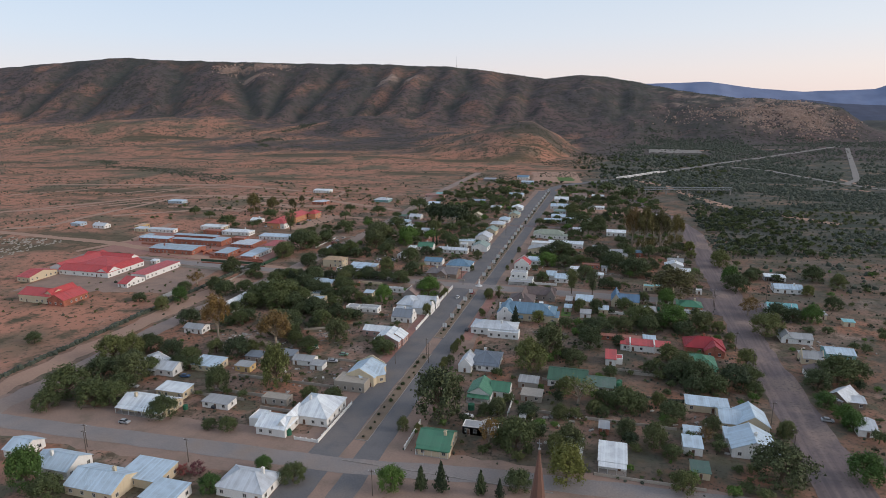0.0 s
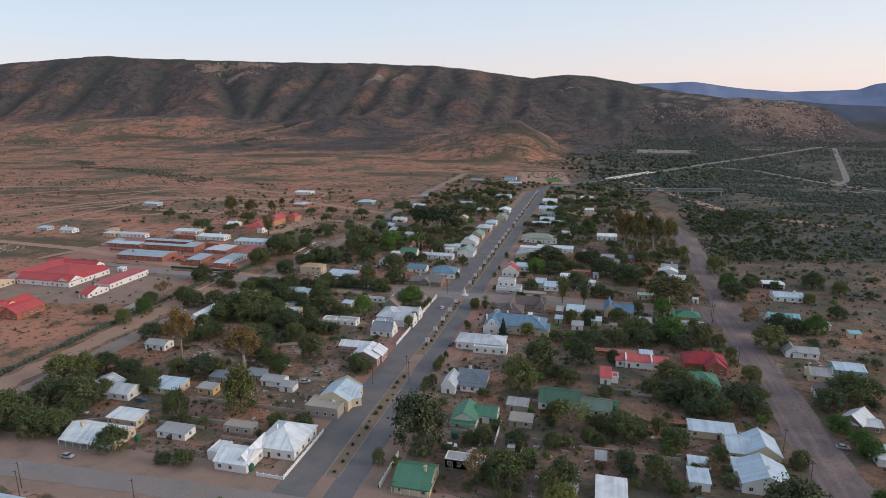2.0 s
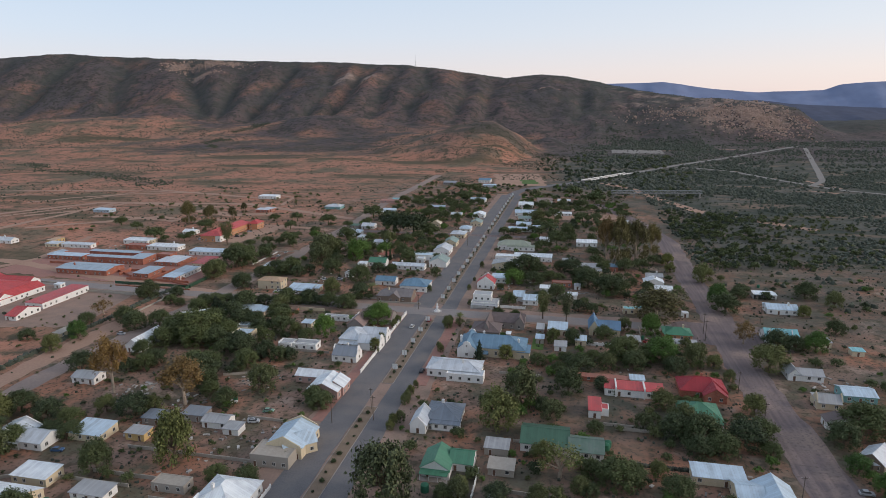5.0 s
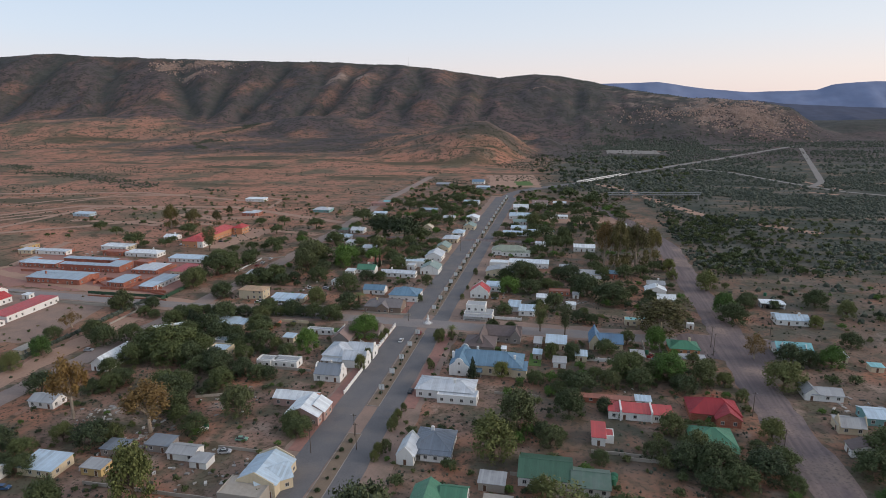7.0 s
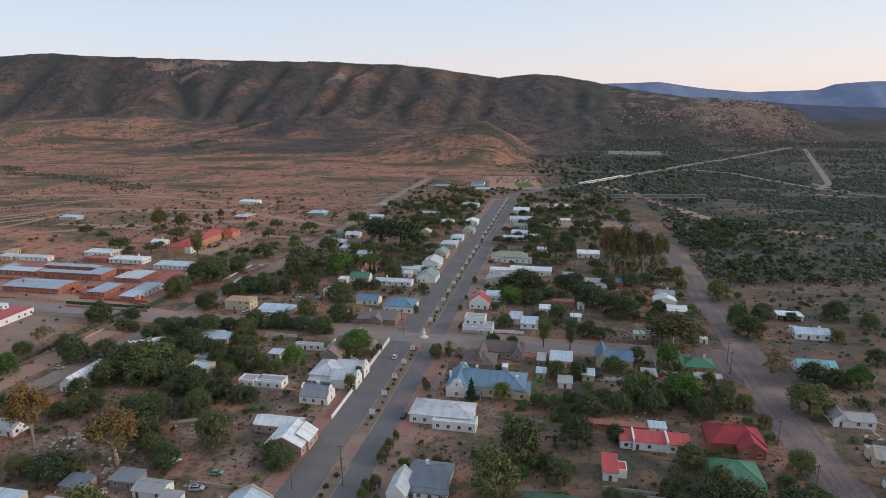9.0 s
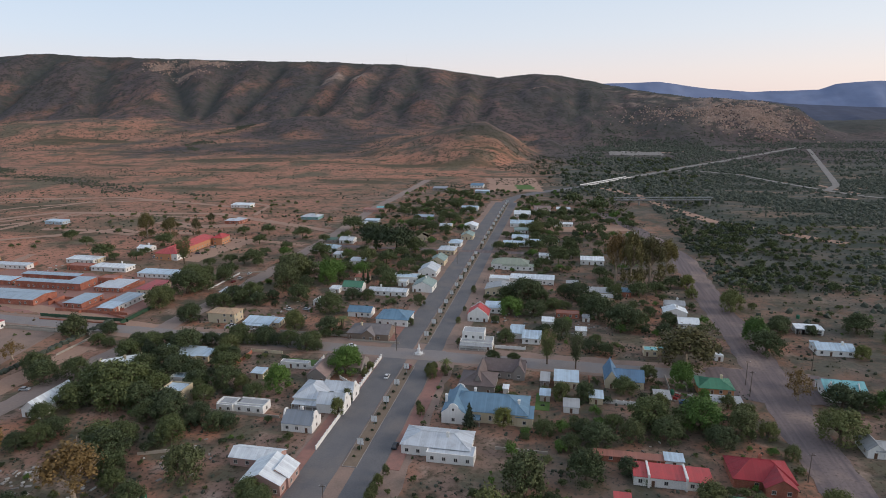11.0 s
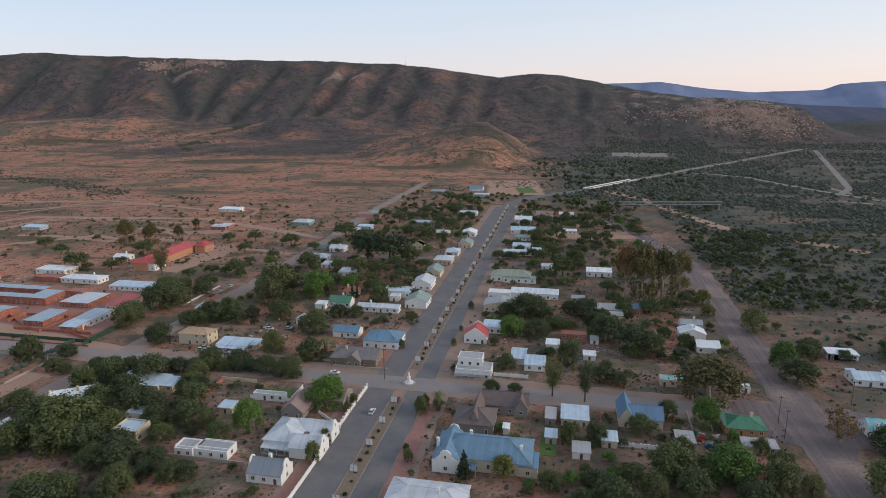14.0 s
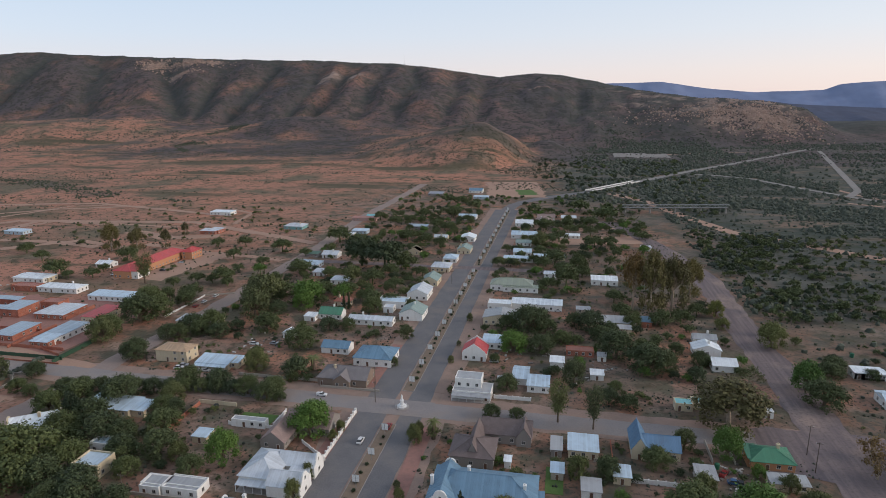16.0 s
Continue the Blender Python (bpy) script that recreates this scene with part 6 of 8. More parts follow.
plant("thorn", ((48.1, -183.4, 5, 7.1), (143.5, -153.3, 3.4, 4.9), (-132.2, -191.9, 10.9, 15.8), (-116.2, -194.7, 9.2, 13.3), (-108.4, -192.3, 7.8, 11.3), (-131.1, -174.6, 8.6, 12.3), (-81.1, -196.8, 7.3, 10.5), (-80.8, -248.3, 6.4, 9.3), (-12.4, -221, 5.3, 7.6), (-198.1, -149.4, 5, 7.2), (-74.2, -172.2, 6.4, 13.7), (-23.6, -167.7, 4.8, 6.9), (-131, -203, 6.5, 9.4), (-113.9, -181.4, 6.6, 9.5), (-51.6, -198.7, 4.4, 6.3), (-58.7, -199.3, 3.3, 4.8), (-117.5, -146.6, 7.1, 10.3), (-98.7, -155.9, 5.4, 7.8), (-132.7, -143.5, 7.4, 10.6), (-106.7, -147.8, 5.5, 7.9), (-127.9, -160.8, 6.5, 9.3), (-139.3, -106, 7.4, 10.7),))
plant("thorn", ((-150.1, -57.5, 8.3, 12), (-109, -64.2, 14, 20), (-124.1, -57.4, 9.1, 13.1), (-110.7, -94, 6.2, 9), (-96, -58.6, 7.7, 11), (-77.2, -75.6, 8.1, 11.7), (-89.1, -97.2, 7.8, 11.3), (-74.5, -111.1, 7.4, 10.6), (-57.6, -123.5, 6.1, 8.8), (-68.1, -89.1, 6.8, 9.8), (-24.3, -114.7, 5.9, 8.5), (-34, -168.3, 4.4, 6.3), (-109.2, -17.6, 9.7, 14), (-79.2, -33.5, 7.9, 11.4), (-163.5, -48.3, 7.5, 10.8), (-181.3, -7.9, 6.9, 10), (-182.6, -54.3, 5.2, 7.5), (-120.8, -73, 8.5, 12.3), (-123.5, -85.9, 6.3, 9), (-194.4, -80.5, 4.8, 6.9), (-66.4, -74.2, 5.9, 8.5), (-52.8, -77.2, 4.8, 6.9),))
plant("thorn", ((-113.1, -42.6, 7.9, 11.4), (-108.1, -33.9, 9.1, 13.2), (-83.3, -50, 6.4, 9.2), (-114.8, -163.5, 6.1, 8.7), (-106.4, -156.6, 5.2, 7.5), (-140.9, -50.6, 7.5, 10.8), (-103.7, -71.4, 9.4, 13.5), (-83.6, -69.2, 7.3, 10.5), (-131.7, -28.8, 7.7, 11.1), (-125.4, -21.3, 8.8, 12.7), (-81.5, -103.4, 9.1, 13.1), (-85, -108.8, 6.6, 9.5), (-83.1, -93.5, 6.9, 9.9), (-68.2, -117, 5.5, 7.9), (-20.7, -117.4, 7, 7.9), (-87.7, -137.6, 7.7, 11.1), (-165, 0.5, 4.3, 6.3), (-151.1, -17.7, 4.1, 5.9), (-167.2, 45.4, 9.4, 13.6), (-136.9, 25.3, 6.8, 9.8), (-176.6, 90.6, 10.4, 14.9), (-160, 74.8, 11.2, 16.2),))
plant("thorn", ((-160.6, 108.2, 9.1, 13), (-157.8, 140, 11.1, 16), (-118.5, 62.6, 9.2, 13.2), (-128.2, 59.6, 8, 11.5), (-63.2, 48.9, 9.6, 13.8), (-51.8, 18.1, 7.7, 11.1), (-79.2, 2.7, 6.6, 9.5), (-93.2, 3.2, 6.7, 9.7), (-64.3, -0.6, 6.4, 9.3), (-54, 1.3, 6.4, 9.2), (-69.2, 129.9, 8.7, 12.6), (-86.3, -77.2, 6.2, 8.9), (-72.6, -82.5, 5.1, 7.3), (-66.5, -78.5, 4.2, 6.1), (-57.1, -78.9, 5.8, 8.4), (-117.2, -103.7, 5.3, 7.6), (-112.3, -99, 6.2, 8.9), (-70, -91.9, 4.9, 7.1), (-164.7, 67.1, 12.9, 19.3), (-173.6, 103.6, 6.6, 9.5), (-156.7, 96.6, 7.6, 10.9), (-163.7, -2.3, 5.3, 7.6),))
plant("thorn", ((-158.4, -16.4, 5.1, 7.3), (-133.4, 22.5, 8.2, 11.8), (-134.1, 47.6, 6.6, 9.5), (-121.6, 55.3, 6.6, 9.4), (-110.2, 54.6, 6.4, 9.3), (-89.5, 65.7, 8.5, 12.2), (-51.7, 13.5, 3.6, 5.2), (-58.3, 72.3, 6.3, 9), (-49.2, 75.9, 5.3, 7.6), (-44.8, 103.6, 7.8, 11.2), (-79.4, 35.9, 4, 5.7), (-129.2, 49.4, 6.3, 9.1), (-105.4, 63.9, 5.3, 7.6), (-107.4, 120.1, 9.6, 13.8), (-96.4, 91.1, 6.7, 9.6), (-138, -13.7, 5.8, 8.3), (-131.4, -11.8, 5.7, 8.3), (-124.3, -10.5, 5.7, 8.2), (-117.1, -9.2, 5.6, 8.1), (-110, -7.9, 5.5, 8), (-102.9, -6.6, 5.5, 7.9), (-96.7, -4.2, 4.9, 7.1),))
plant("thorn", ((-90.4, -3, 4.9, 7), (-84, -1.8, 4.8, 6.9), (-77.3, -1.3, 4.8, 6.9), (-70.9, -0.1, 4.7, 6.8), (-54.2, -4, 6.6, 9.5), (-97.3, -42.2, 8.9, 12.8), (-89, -41.8, 7.2, 10.3), (-70.9, -47.2, 8.2, 11.8), (-74.7, -59, 5.2, 7.5), (-95.1, -69.6, 8.2, 11.9), (-54.8, -54.8, 5.7, 8.2), (-88, -20.4, 5.9, 8.5), (-83.5, -20.2, 5.1, 7.3), (-108.3, -46.1, 5.7, 8.2), (-81.5, -50.4, 6, 8.6), (-130, -46.1, 4.3, 6.2), (-49, -3.4, 3.2, 4.7), (-281.9, 135.8, 10.9, 17.4), (-254.4, 137.3, 7.1, 10.2), (-263.4, 183.4, 10.1, 14.6), (-270.2, 133.3, 5.8, 8.4), (-258.1, 152.3, 5.9, 8.5),))
plant("thorn", ((-359.6, 190.1, 8.4, 12.1), (-327.8, 171.5, 7.9, 11.4), (-126.4, 268.6, 13.7, 19.7), (-104.9, 258.4, 10.8, 15.6), (-69.6, 232.3, 9, 13), (-49.8, 195, 11.3, 16.2), (-55.7, 176.3, 8.9, 12.8), (-33.5, 178.3, 6.9, 9.9), (-61.5, 155.8, 10.4, 15), (-44.2, 149.5, 7.4, 10.7), (-116.4, 167.7, 11.2, 16.2), (-125.3, 147.7, 6.9, 10), (-197.2, 240, 8.8, 12.7), (-219, 235, 7.7, 11), (-186.1, 201.6, 8.2, 11.8), (-159.1, 228.1, 10.7, 15.4), (-154.8, 187.9, 6.6, 9.6), (-135.5, 218.5, 6.9, 9.9), (-122, 371.4, 8.8, 12.7), (-99, 345.8, 9.8, 14.1), (-88.3, 361.1, 8.6, 12.3), (-81, 395, 9, 13),))
plant("thorn", ((-56.4, 338.4, 9.5, 13.7), (-39.1, 267, 8.3, 12), (-71.4, 285.5, 10, 14.3), (-53.6, 275.6, 8.5, 12.2), (-84.4, 126.2, 9.9, 14.3), (-50.1, 119, 7.8, 11.2), (-187.3, 129, 6.2, 8.9), (-176.1, 138.8, 7.2, 10.4), (-166.1, 139.6, 6.1, 8.9), (-152.7, 135.1, 6, 8.6), (-163.5, 168.8, 5.4, 7.8), (-72.6, 486.2, 10.2, 14.7), (-57, 477.7, 10.1, 14.5), (-38.9, 449.7, 9.7, 13.9), (-52.4, 396.4, 11.9, 17.1), (-33.2, 371.7, 8.6, 12.3), (-43.9, 333.2, 8, 11.6), (13.5, 213.9, 6.3, 9.1), (27.1, 441.3, 9.4, 13.6), (42.9, 351.1, 10.9, 15.6), (61.8, 365.2, 8.4, 12), (74.2, 453.1, 12.8, 18.4),))
plant("thorn", ((83.9, 370.6, 9.8, 14.2), (99.6, 408.9, 14.9, 21.5), (78.8, 292.6, 7.4, 10.6), (47.4, 289.8, 9.7, 14), (41.5, 255, 6.8, 9.8), (15.6, 259.2, 5.8, 8.3), (71.9, 195.1, 8, 11.5), (58, 206.7, 7.2, 10.3), (45.5, 213.5, 8.3, 12), (38.4, 226.9, 6.4, 9.3), (102.3, 453.8, 9.6, 13.9), (122, 321.6, 6.5, 9.4),))
plant("olive", ((101.1, -10.8, 4.8, 9.1), (65.1, 32.3, 6.8, 12.9), (40, 277, 9.6, 18.3), (157.2, 87.8, 8.5, 16.1), (160.7, 105.3, 4.6, 8.7), (128.1, -29.6, 3.6, 6.9), (102.8, -34.8, 4.1, 7.8), (220.5, 48.7, 6.2, 11.9), (159.6, -48.6, 9.7, 15.3), (48.8, -118.8, 9.5, 18), (55.8, -99.7, 9.5, 19.4), (127.8, -50.5, 6.8, 13), (136.5, -50.7, 4.4, 8.3), (109.1, -92.4, 5.8, 9.4), (140.1, -62.8, 3.4, 6.5), (142.5, -90.9, 5.3, 10.1), (67.5, -109.4, 5.3, 10.1), (114.1, -108.4, 6.7, 12.7), (100.5, -110.1, 4.1, 7.8), (90, -61.1, 5.5, 10.4), (131.3, -40.5, 5.2, 9.9), (66.1, -137.1, 4.4, 8.3),))
plant("olive", ((102.2, -139.6, 3.7, 7), (42.4, -160.7, 3.9, 7.4), (77.9, -153, 4, 7.6), (65.9, -159.8, 3.9, 7.4), (144.3, -152.7, 4.1, 7.8), (89.8, -165.8, 4.2, 8.1), (99, -171.7, 4.8, 11.9), (70.8, -182.1, 6.5, 12.7), (120, -153.9, 3.6, 6.9), (42.3, -162.5, 4.2, 8), (20.8, -169.4, 11.2, 25.3), (135.4, -183.1, 10.4, 16.9), (67.4, -185, 5.4, 10.2), (-116, -173.6, 8.3, 15.8), (-141.2, -157.9, 8.8, 16.6), (-135.6, -151.1, 7.3, 13.9), (-49.2, -109.1, 8, 15.1), (-169.4, -91.1, 5.6, 10.7), (-89.9, -12, 5.4, 10.3), (-178, -8.8, 7.5, 14.2), (-110.3, 106.4, 14.1, 26.7), (-106.4, 84.3, 10.8, 20.5),))
plant("olive", ((-71.4, 20.1, 6.8, 13), (-99.9, -137.3, 4.7, 8.9), (-82.2, -134, 4.5, 8.6), (-163.8, 38, 7.9, 15), (-111.9, 101.6, 11.8, 22.3), (-15.9, 68.2, 5, 9.5), (-13.3, 36.1, 2.8, 5.3), (-63.3, -48.2, 4.3, 8.2), (-74.8, 152.5, 9.5, 18.1),))
plant("rust", ((98.1, 131.7, 10.3, 37.3), (-108.9, -123, 9, 26.9), (-73.8, -126.2, 11.3, 21.4),))
plant("dark", ((74.2, 236.4, 6.9, 12.4), (-63.5, 189.9, 17.5, 31.5), (-83.4, 199.4, 16.4, 29.6), (-116.6, -33.7, 3.4, 16.1), (-56.4, 657.1, 16.7, 28.8), (-0.4, 564.4, 6.7, 13.3),))
plant("bare", ((135.7, 43.6, 6.8, 10.9), (160.4, -5.3, 5.7, 9.1), (156.5, -18, 7.7, 12.4), (71.8, -145.8, 10.1, 13.4), (116.2, -163.7, 4.3, 6.9), (43.5, -184.4, 5.9, 12.8), (117.3, -155.2, 3.3, 5.3), (-184.4, -39.7, 6.6, 10.6),))
plant("cypress", ((33.4, -61.6, 2.7, 10.9), (28.2, -214.6, 2.2, 9.2), (34.4, -213.5, 2.5, 11.2), (46.5, -212, 2.1, 9.1), (52.4, -212.3, 1.6, 7.1), (-62, 104.6, 1.3, 12.4), (-59.2, 105.1, 1.3, 12.3),))
plant("flower", ((-49.3, -226.4, 3, 4.2), (-45, -224.8, 3.6, 5.1),))
plant("palm", ((-47.3, 25.8, 5.6, 8.8), (16.8, -20.3, 3.9, 10.2),))


# more trees in the thick green of the far blocks, clear of streets and buildings
FOOT = []
for ob in list(scene.objects):
    if ob.name.startswith("wall") and ob.parent:
        mw = Matrix.Translation(ob.parent.location) @ ob.matrix_basis
        xs = [(mw @ Vector(c)).x for c in ob.bound_box]
        ys = [(mw @ Vector(c)).y for c in ob.bound_box]
        FOOT.append((min(xs), max(xs), min(ys), max(ys)))
FOOT = np.array(FOOT)


OPEN_LINE = BEND + [(160, 716)]


def is_free(x, y, gap):
    if -21 < x < 14 and y < 470 or 141 < x < 163 or -148 + 0.04 * abs(y) < x < -130 and y > -260:
        return False
    for (ax, ay), (bx, by) in zip(OPEN_LINE, OPEN_LINE[1:]):
        dx, dy = bx - ax, by - ay
        t = min(1, max(0, ((x - ax) * dx + (y - ay) * dy) / (dx * dx + dy * dy)))
        if math.hypot(x - ax - t * dx, y - ay - t * dy) < 13:
            return False
    if -75 < x < 75 and 538 < y < 606 and x < 30 + (y - 538) or -60 < x < 24 and 590 < y < 692 or 35 < x < 125 and 290 < y < 330:
        return False
    if abs(y) < 11 or -226 < y < -196 or abs(y - 206) < 6:
        return False
    return not np.any((FOOT[:, 0] - gap < x) & (FOOT[:, 1] + gap > x) & (FOOT[:, 2] - gap < y) & (FOOT[:, 3] + gap * 0.4 > y))


rng = random.Random(5)


def scatter(count, x0, x1, y0, y1, kinds, gap=2.5, low=2.0, high=4.2):
    spots, tries = {}, 0
    while count and tries < 6000:
        tries += 1
        x, y = rng.uniform(x0, x1), rng.uniform(y0, y1)
        if is_free(x, y, gap):
            r = rng.uniform(low, high)
            spots.setdefault(rng.choice(kinds), []).append((x, y, r, r * rng.uniform(1.3, 1.9)))
            count -= 1
    for kind in sorted(spots):
        thicket.setdefault(kind, []).extend(spots[kind])


USUAL = ("thorn", "thorn", "thorn", "olive", "dark", "bright")
scatter(230, -128, -22, 110, 440, USUAL, 1.0, 2.0, 5.2)
scatter(190, -128, -22, 110, 440, USUAL, 0.6, 0.9, 1.7)
scatter(150, 14, 132, 150, 440, USUAL, 0.6, 0.9, 1.7)
scatter(90, -135, 20, 440, 560, USUAL, 0.6, 0.9, 3.4)
scatter(175, 14, 132, 195, 450, USUAL, 1.0, 2.0, 5.2)
scatter(100, 14, 140, 20, 200, USUAL, 1.2, 1.6, 3.8)
scatter(45, -128, -22, 14, 120, USUAL, 2.5, 1.4, 2.8)
scatter(55, -130, -22, -190, -14, USUAL, 2.0, 1.0, 2.6)
scatter(125, 16, 140, -195, -14, USUAL + ("olive", "bright"), 1.2, 1.3, 3.3)
scatter(80, 165, 260, -180, 110, USUAL, 2.0, 1.2, 3.2)
scatter(260, 164, 330, 130, 360, ("thorn", "thorn", "olive"), 1, 1.4, 3.4)
scatter(120, 60, 230, 440, 640, ("thorn", "dark", "olive"), 1, 1.6, 3.6)
scatter(130, -420, -150, 150, 420, ("thorn", "olive"), 2, 1.0, 3.0)
scatter(30, -60, 60, 480, 600, USUAL, 3, 2.0, 4.0)

scatter(230, 164, 235, 125, 345, ("thorn", "thorn", "dark"), 0.5, 1.8, 3.8)
scatter(150, 10, 270, 640, 1040, ("thorn", "dark"), 0.5, 2.6, 5.0)
# low shrubs
scatter(170, 14, 140, -195, -14, USUAL, 0.8, 0.6, 1.5)
scatter(150, -130, -22, -190, -14, USUAL, 0.8, 0.6, 1.5)
scatter(110, 14, 140, 12, 200, USUAL, 0.8, 0.6, 1.5)
scatter(110, -128, -22, 12, 140, USUAL, 0.8, 0.6, 1.5)
scatter(90, 165, 280, -180, 130, USUAL, 0.8, 0.6, 1.6)
scatter(60, -260, -150, -120, 0, ("thorn", "olive"), 0.8, 0.5, 1.3)


def small_tree(seed, lobes=10, per=85, size=0.088):
    """Leaf sprays and a trunk for one small tree of unit size, as arrays."""
    r0 = random.Random(seed)
    lv, lf = [], []
    for i in range(lobes):
        a, q = 2.4 * i + r0.uniform(-0.4, 0.4), math.sqrt((i + 0.3) / lobes) * 0.68
        leaves(lv, lf, (math.cos(a) * q, math.sin(a) * q, 0.19 + 0.48 * (1 - q * q) * r0.uniform(0.6, 1.15)), (0.40, 0.40, 0.22) if lobes < 15 else (0.30, 0.30, 0.17), per, size, r0)
    k = len(lv)
    lv += [Vector(p) for p in ((-0.06, -0.06, -0.05), (0.06, -0.06, -0.05), (0, 0.06, -0.05), (0, 0, 0.6))]
    lf += [(k, k + 1, k + 3), (k + 1, k + 2, k + 3), (k + 2, k, k + 3)]
    return np.array([tuple(v) for v in lv]), np.array(lf)


SMALL = [small_tree(60 + i) for i in range(7)]
MEDIUM = [small_tree(100 + i, 20, 105, 0.055) for i in range(6)]
TINY = [small_tree(80 + i, 5, 55, 0.15) for i in range(7)]


def join_thicket(kind, spots):
    """Far and small trees of one kind, joined."""
    r0 = random.Random(len(spots))
    verts, faces, k = [], [], 0
    for x, y, r, h in spots:
        v, f = r0.choice(TINY if r < 1.7 or y > 400 or (x > 164 and y > 125) else MEDIUM if r > 4.5 else SMALL)
        a = r0.uniform(0, 6.28)
        ca, sa = math.cos(a), math.sin(a)
        verts.append(np.stack([x + r * (v[:, 0] * ca - v[:, 1] * sa), y + r * (v[:, 0] * sa + v[:, 1] * ca), float(height(x, y)) + h * v[:, 2]], -1))
        faces.append(f + k)
        k += len(v)
    mesh = bpy.data.meshes.new("thicket")
    mesh.from_pydata(np.concatenate(verts).tolist(), [], np.concatenate(faces).tolist())
    mesh.materials.append(LEAF[kind])
    tagged(new("thicket", mesh), "scattered small " + {"thorn": "dark green thorn", "olive": "olive-green", "dark": "very dark green", "bright": "bright green"}[kind] + " trees between the plots", "trees", kind="stuff")


for kind in sorted(thicket):
    join_thicket(kind, [s for s in thicket[kind] if s[1] < 440 or is_free(s[0], s[1], 1.0)])


# ---- scrub: too many to count ----
def scrub(name, spots, mat, label, category):
    """Low ragged bushes, each a lopsided dome of a few facets."""
    rs = np.random.RandomState(len(spots))
    ring = 4
    xs, ys, rr = np.array(spots).T
    zs = height(xs, ys)
    n = len(xs)
    ang = np.linspace(0, 2 * np.pi, ring, endpoint=False)[None, :] + rs.uniform(0, 6.28, (n, 1))
    r1 = rr[:, None] * rs.uniform(0.65, 1.25, (n, ring))
    r2 = rr[:, None] * rs.uniform(0.4, 0.95, (n, ring))
    lo = np.stack([xs[:, None] + np.cos(ang) * r1, ys[:, None] + np.sin(ang) * r1, np.broadcast_to(zs[:, None] - 0.25, r1.shape)], -1)
    mid = np.stack([xs[:, None] + np.cos(ang + 0.5) * r2, ys[:, None] + np.sin(ang + 0.5) * r2, zs[:, None] + rr[:, None] * rs.uniform(0.55, 1.05, (n, ring))], -1)
    top = np.stack([xs + rr * rs.uniform(-0.2, 0.2, n), ys, zs + rr * rs.uniform(0.8, 1.3, n)], -1)[:, None, :]
    v = np.concatenate([lo, mid, top], 1).reshape(-1, 3)
    base = (np.arange(n) * (2 * ring + 1))[:, None]
    tris = []
    for i in range(ring):
        j = (i + 1) % ring
        tris += [(i, j, ring + i), (j, ring + j, ring + i), (ring + i, ring + j, 2 * ring)]
    f = (base[:, :, None] + np.array(tris)[None]).reshape(-1, 3)
    mesh = bpy.data.meshes.new(name)
    mesh.from_pydata(v.tolist(), [], f.tolist())
    mesh.materials.append(mat)
    return tagged(new(name, mesh), label, category, kind="stuff")


SCRUB_DARK = leaf("scrub_leaf", (0.038, 0.047, 0.036), (0.088, 0.098, 0.074), (1.05, 1.1, 1.05))
SCRUB_HILL = leaf("hill_scrub_leaf", (0.048, 0.050, 0.040), (0.086, 0.084, 0.064), (1.05, 1.1, 1.05))
SCRUB_GREY = leaf("dry_scrub_leaf", (0.085, 0.068, 0.042), (0.135, 0.115, 0.075))
SCRUB_VELD = leaf("veld_scrub_leaf", (0.036, 0.042, 0.028), (0.072, 0.076, 0.050), (1.05, 1.1, 1.05))
rs = np.random.RandomState(4)


def field(count, x0, x1, y0, y1, lo, hi, keep):
    x, y = rs.uniform(x0, x1, count), rs.uniform(y0, y1, count)
    k = keep(x, y) > rs.uniform(0, 1, count)
    x, y = x[k], y[k]
    r = lo + (hi - lo) * rs.uniform(0, 1, len(x)) ** 2
    return list(zip(x.tolist(), y.tolist(), r.tolist()))


def clear_of_tracks(x, y):
    k = np.ones_like(x)
    for pts, w in ((((153, -460), (154, -160), (150, -60), (152, 210), (135, 290), (96, 400)), 10), (((160, 716), (219, 808), (288, 913), (417, 1100), (602, 1378)), 12),
                   (((251, 833), (294, 814), (332, 782), (360, 695), (394, 612), (460, 533), (620, 450), (900, 330)), 9), (((396, 606), (458, 760), (529, 1005), (637, 1373)), 13),
                   (((96, 540), (190, 430), (300, 350), (420, 300)), 4), (((-1.5, 448), (2, 485), (31, 542), (89, 606), (160, 716)), 8),
                   (((-620, 100), (-486, 309), (-300, 330), (-146, 262)), 7), (((-900, 330), (-486, 420), (-300, 372)), 6), (((-152, -260), (-141, 0), (-137, 243), (-142, 653)), 8),
                   (((-490, 65), (-335, 50), (-141, 8)), 7)):
        for (ax, ay), (bx, by) in zip(pts, pts[1:]):
            dx, dy = bx - ax, by - ay
            t = np.clip(((x - ax) * dx + (y - ay) * dy) / (dx * dx + dy * dy), 0, 1)
            k = np.where(np.hypot(x - ax - t * dx, y - ay - t * dy) < w, 0, k)
    k = np.where((np.abs(x - 217) < 72) & (y > 1085) & (y < 1245), 0, k)
    return k


def patches(x, y, scale, seed, lo=0.42, hi=0.6):
    return smooth(fbm(x / scale, y / scale, seed, 4), lo, hi)


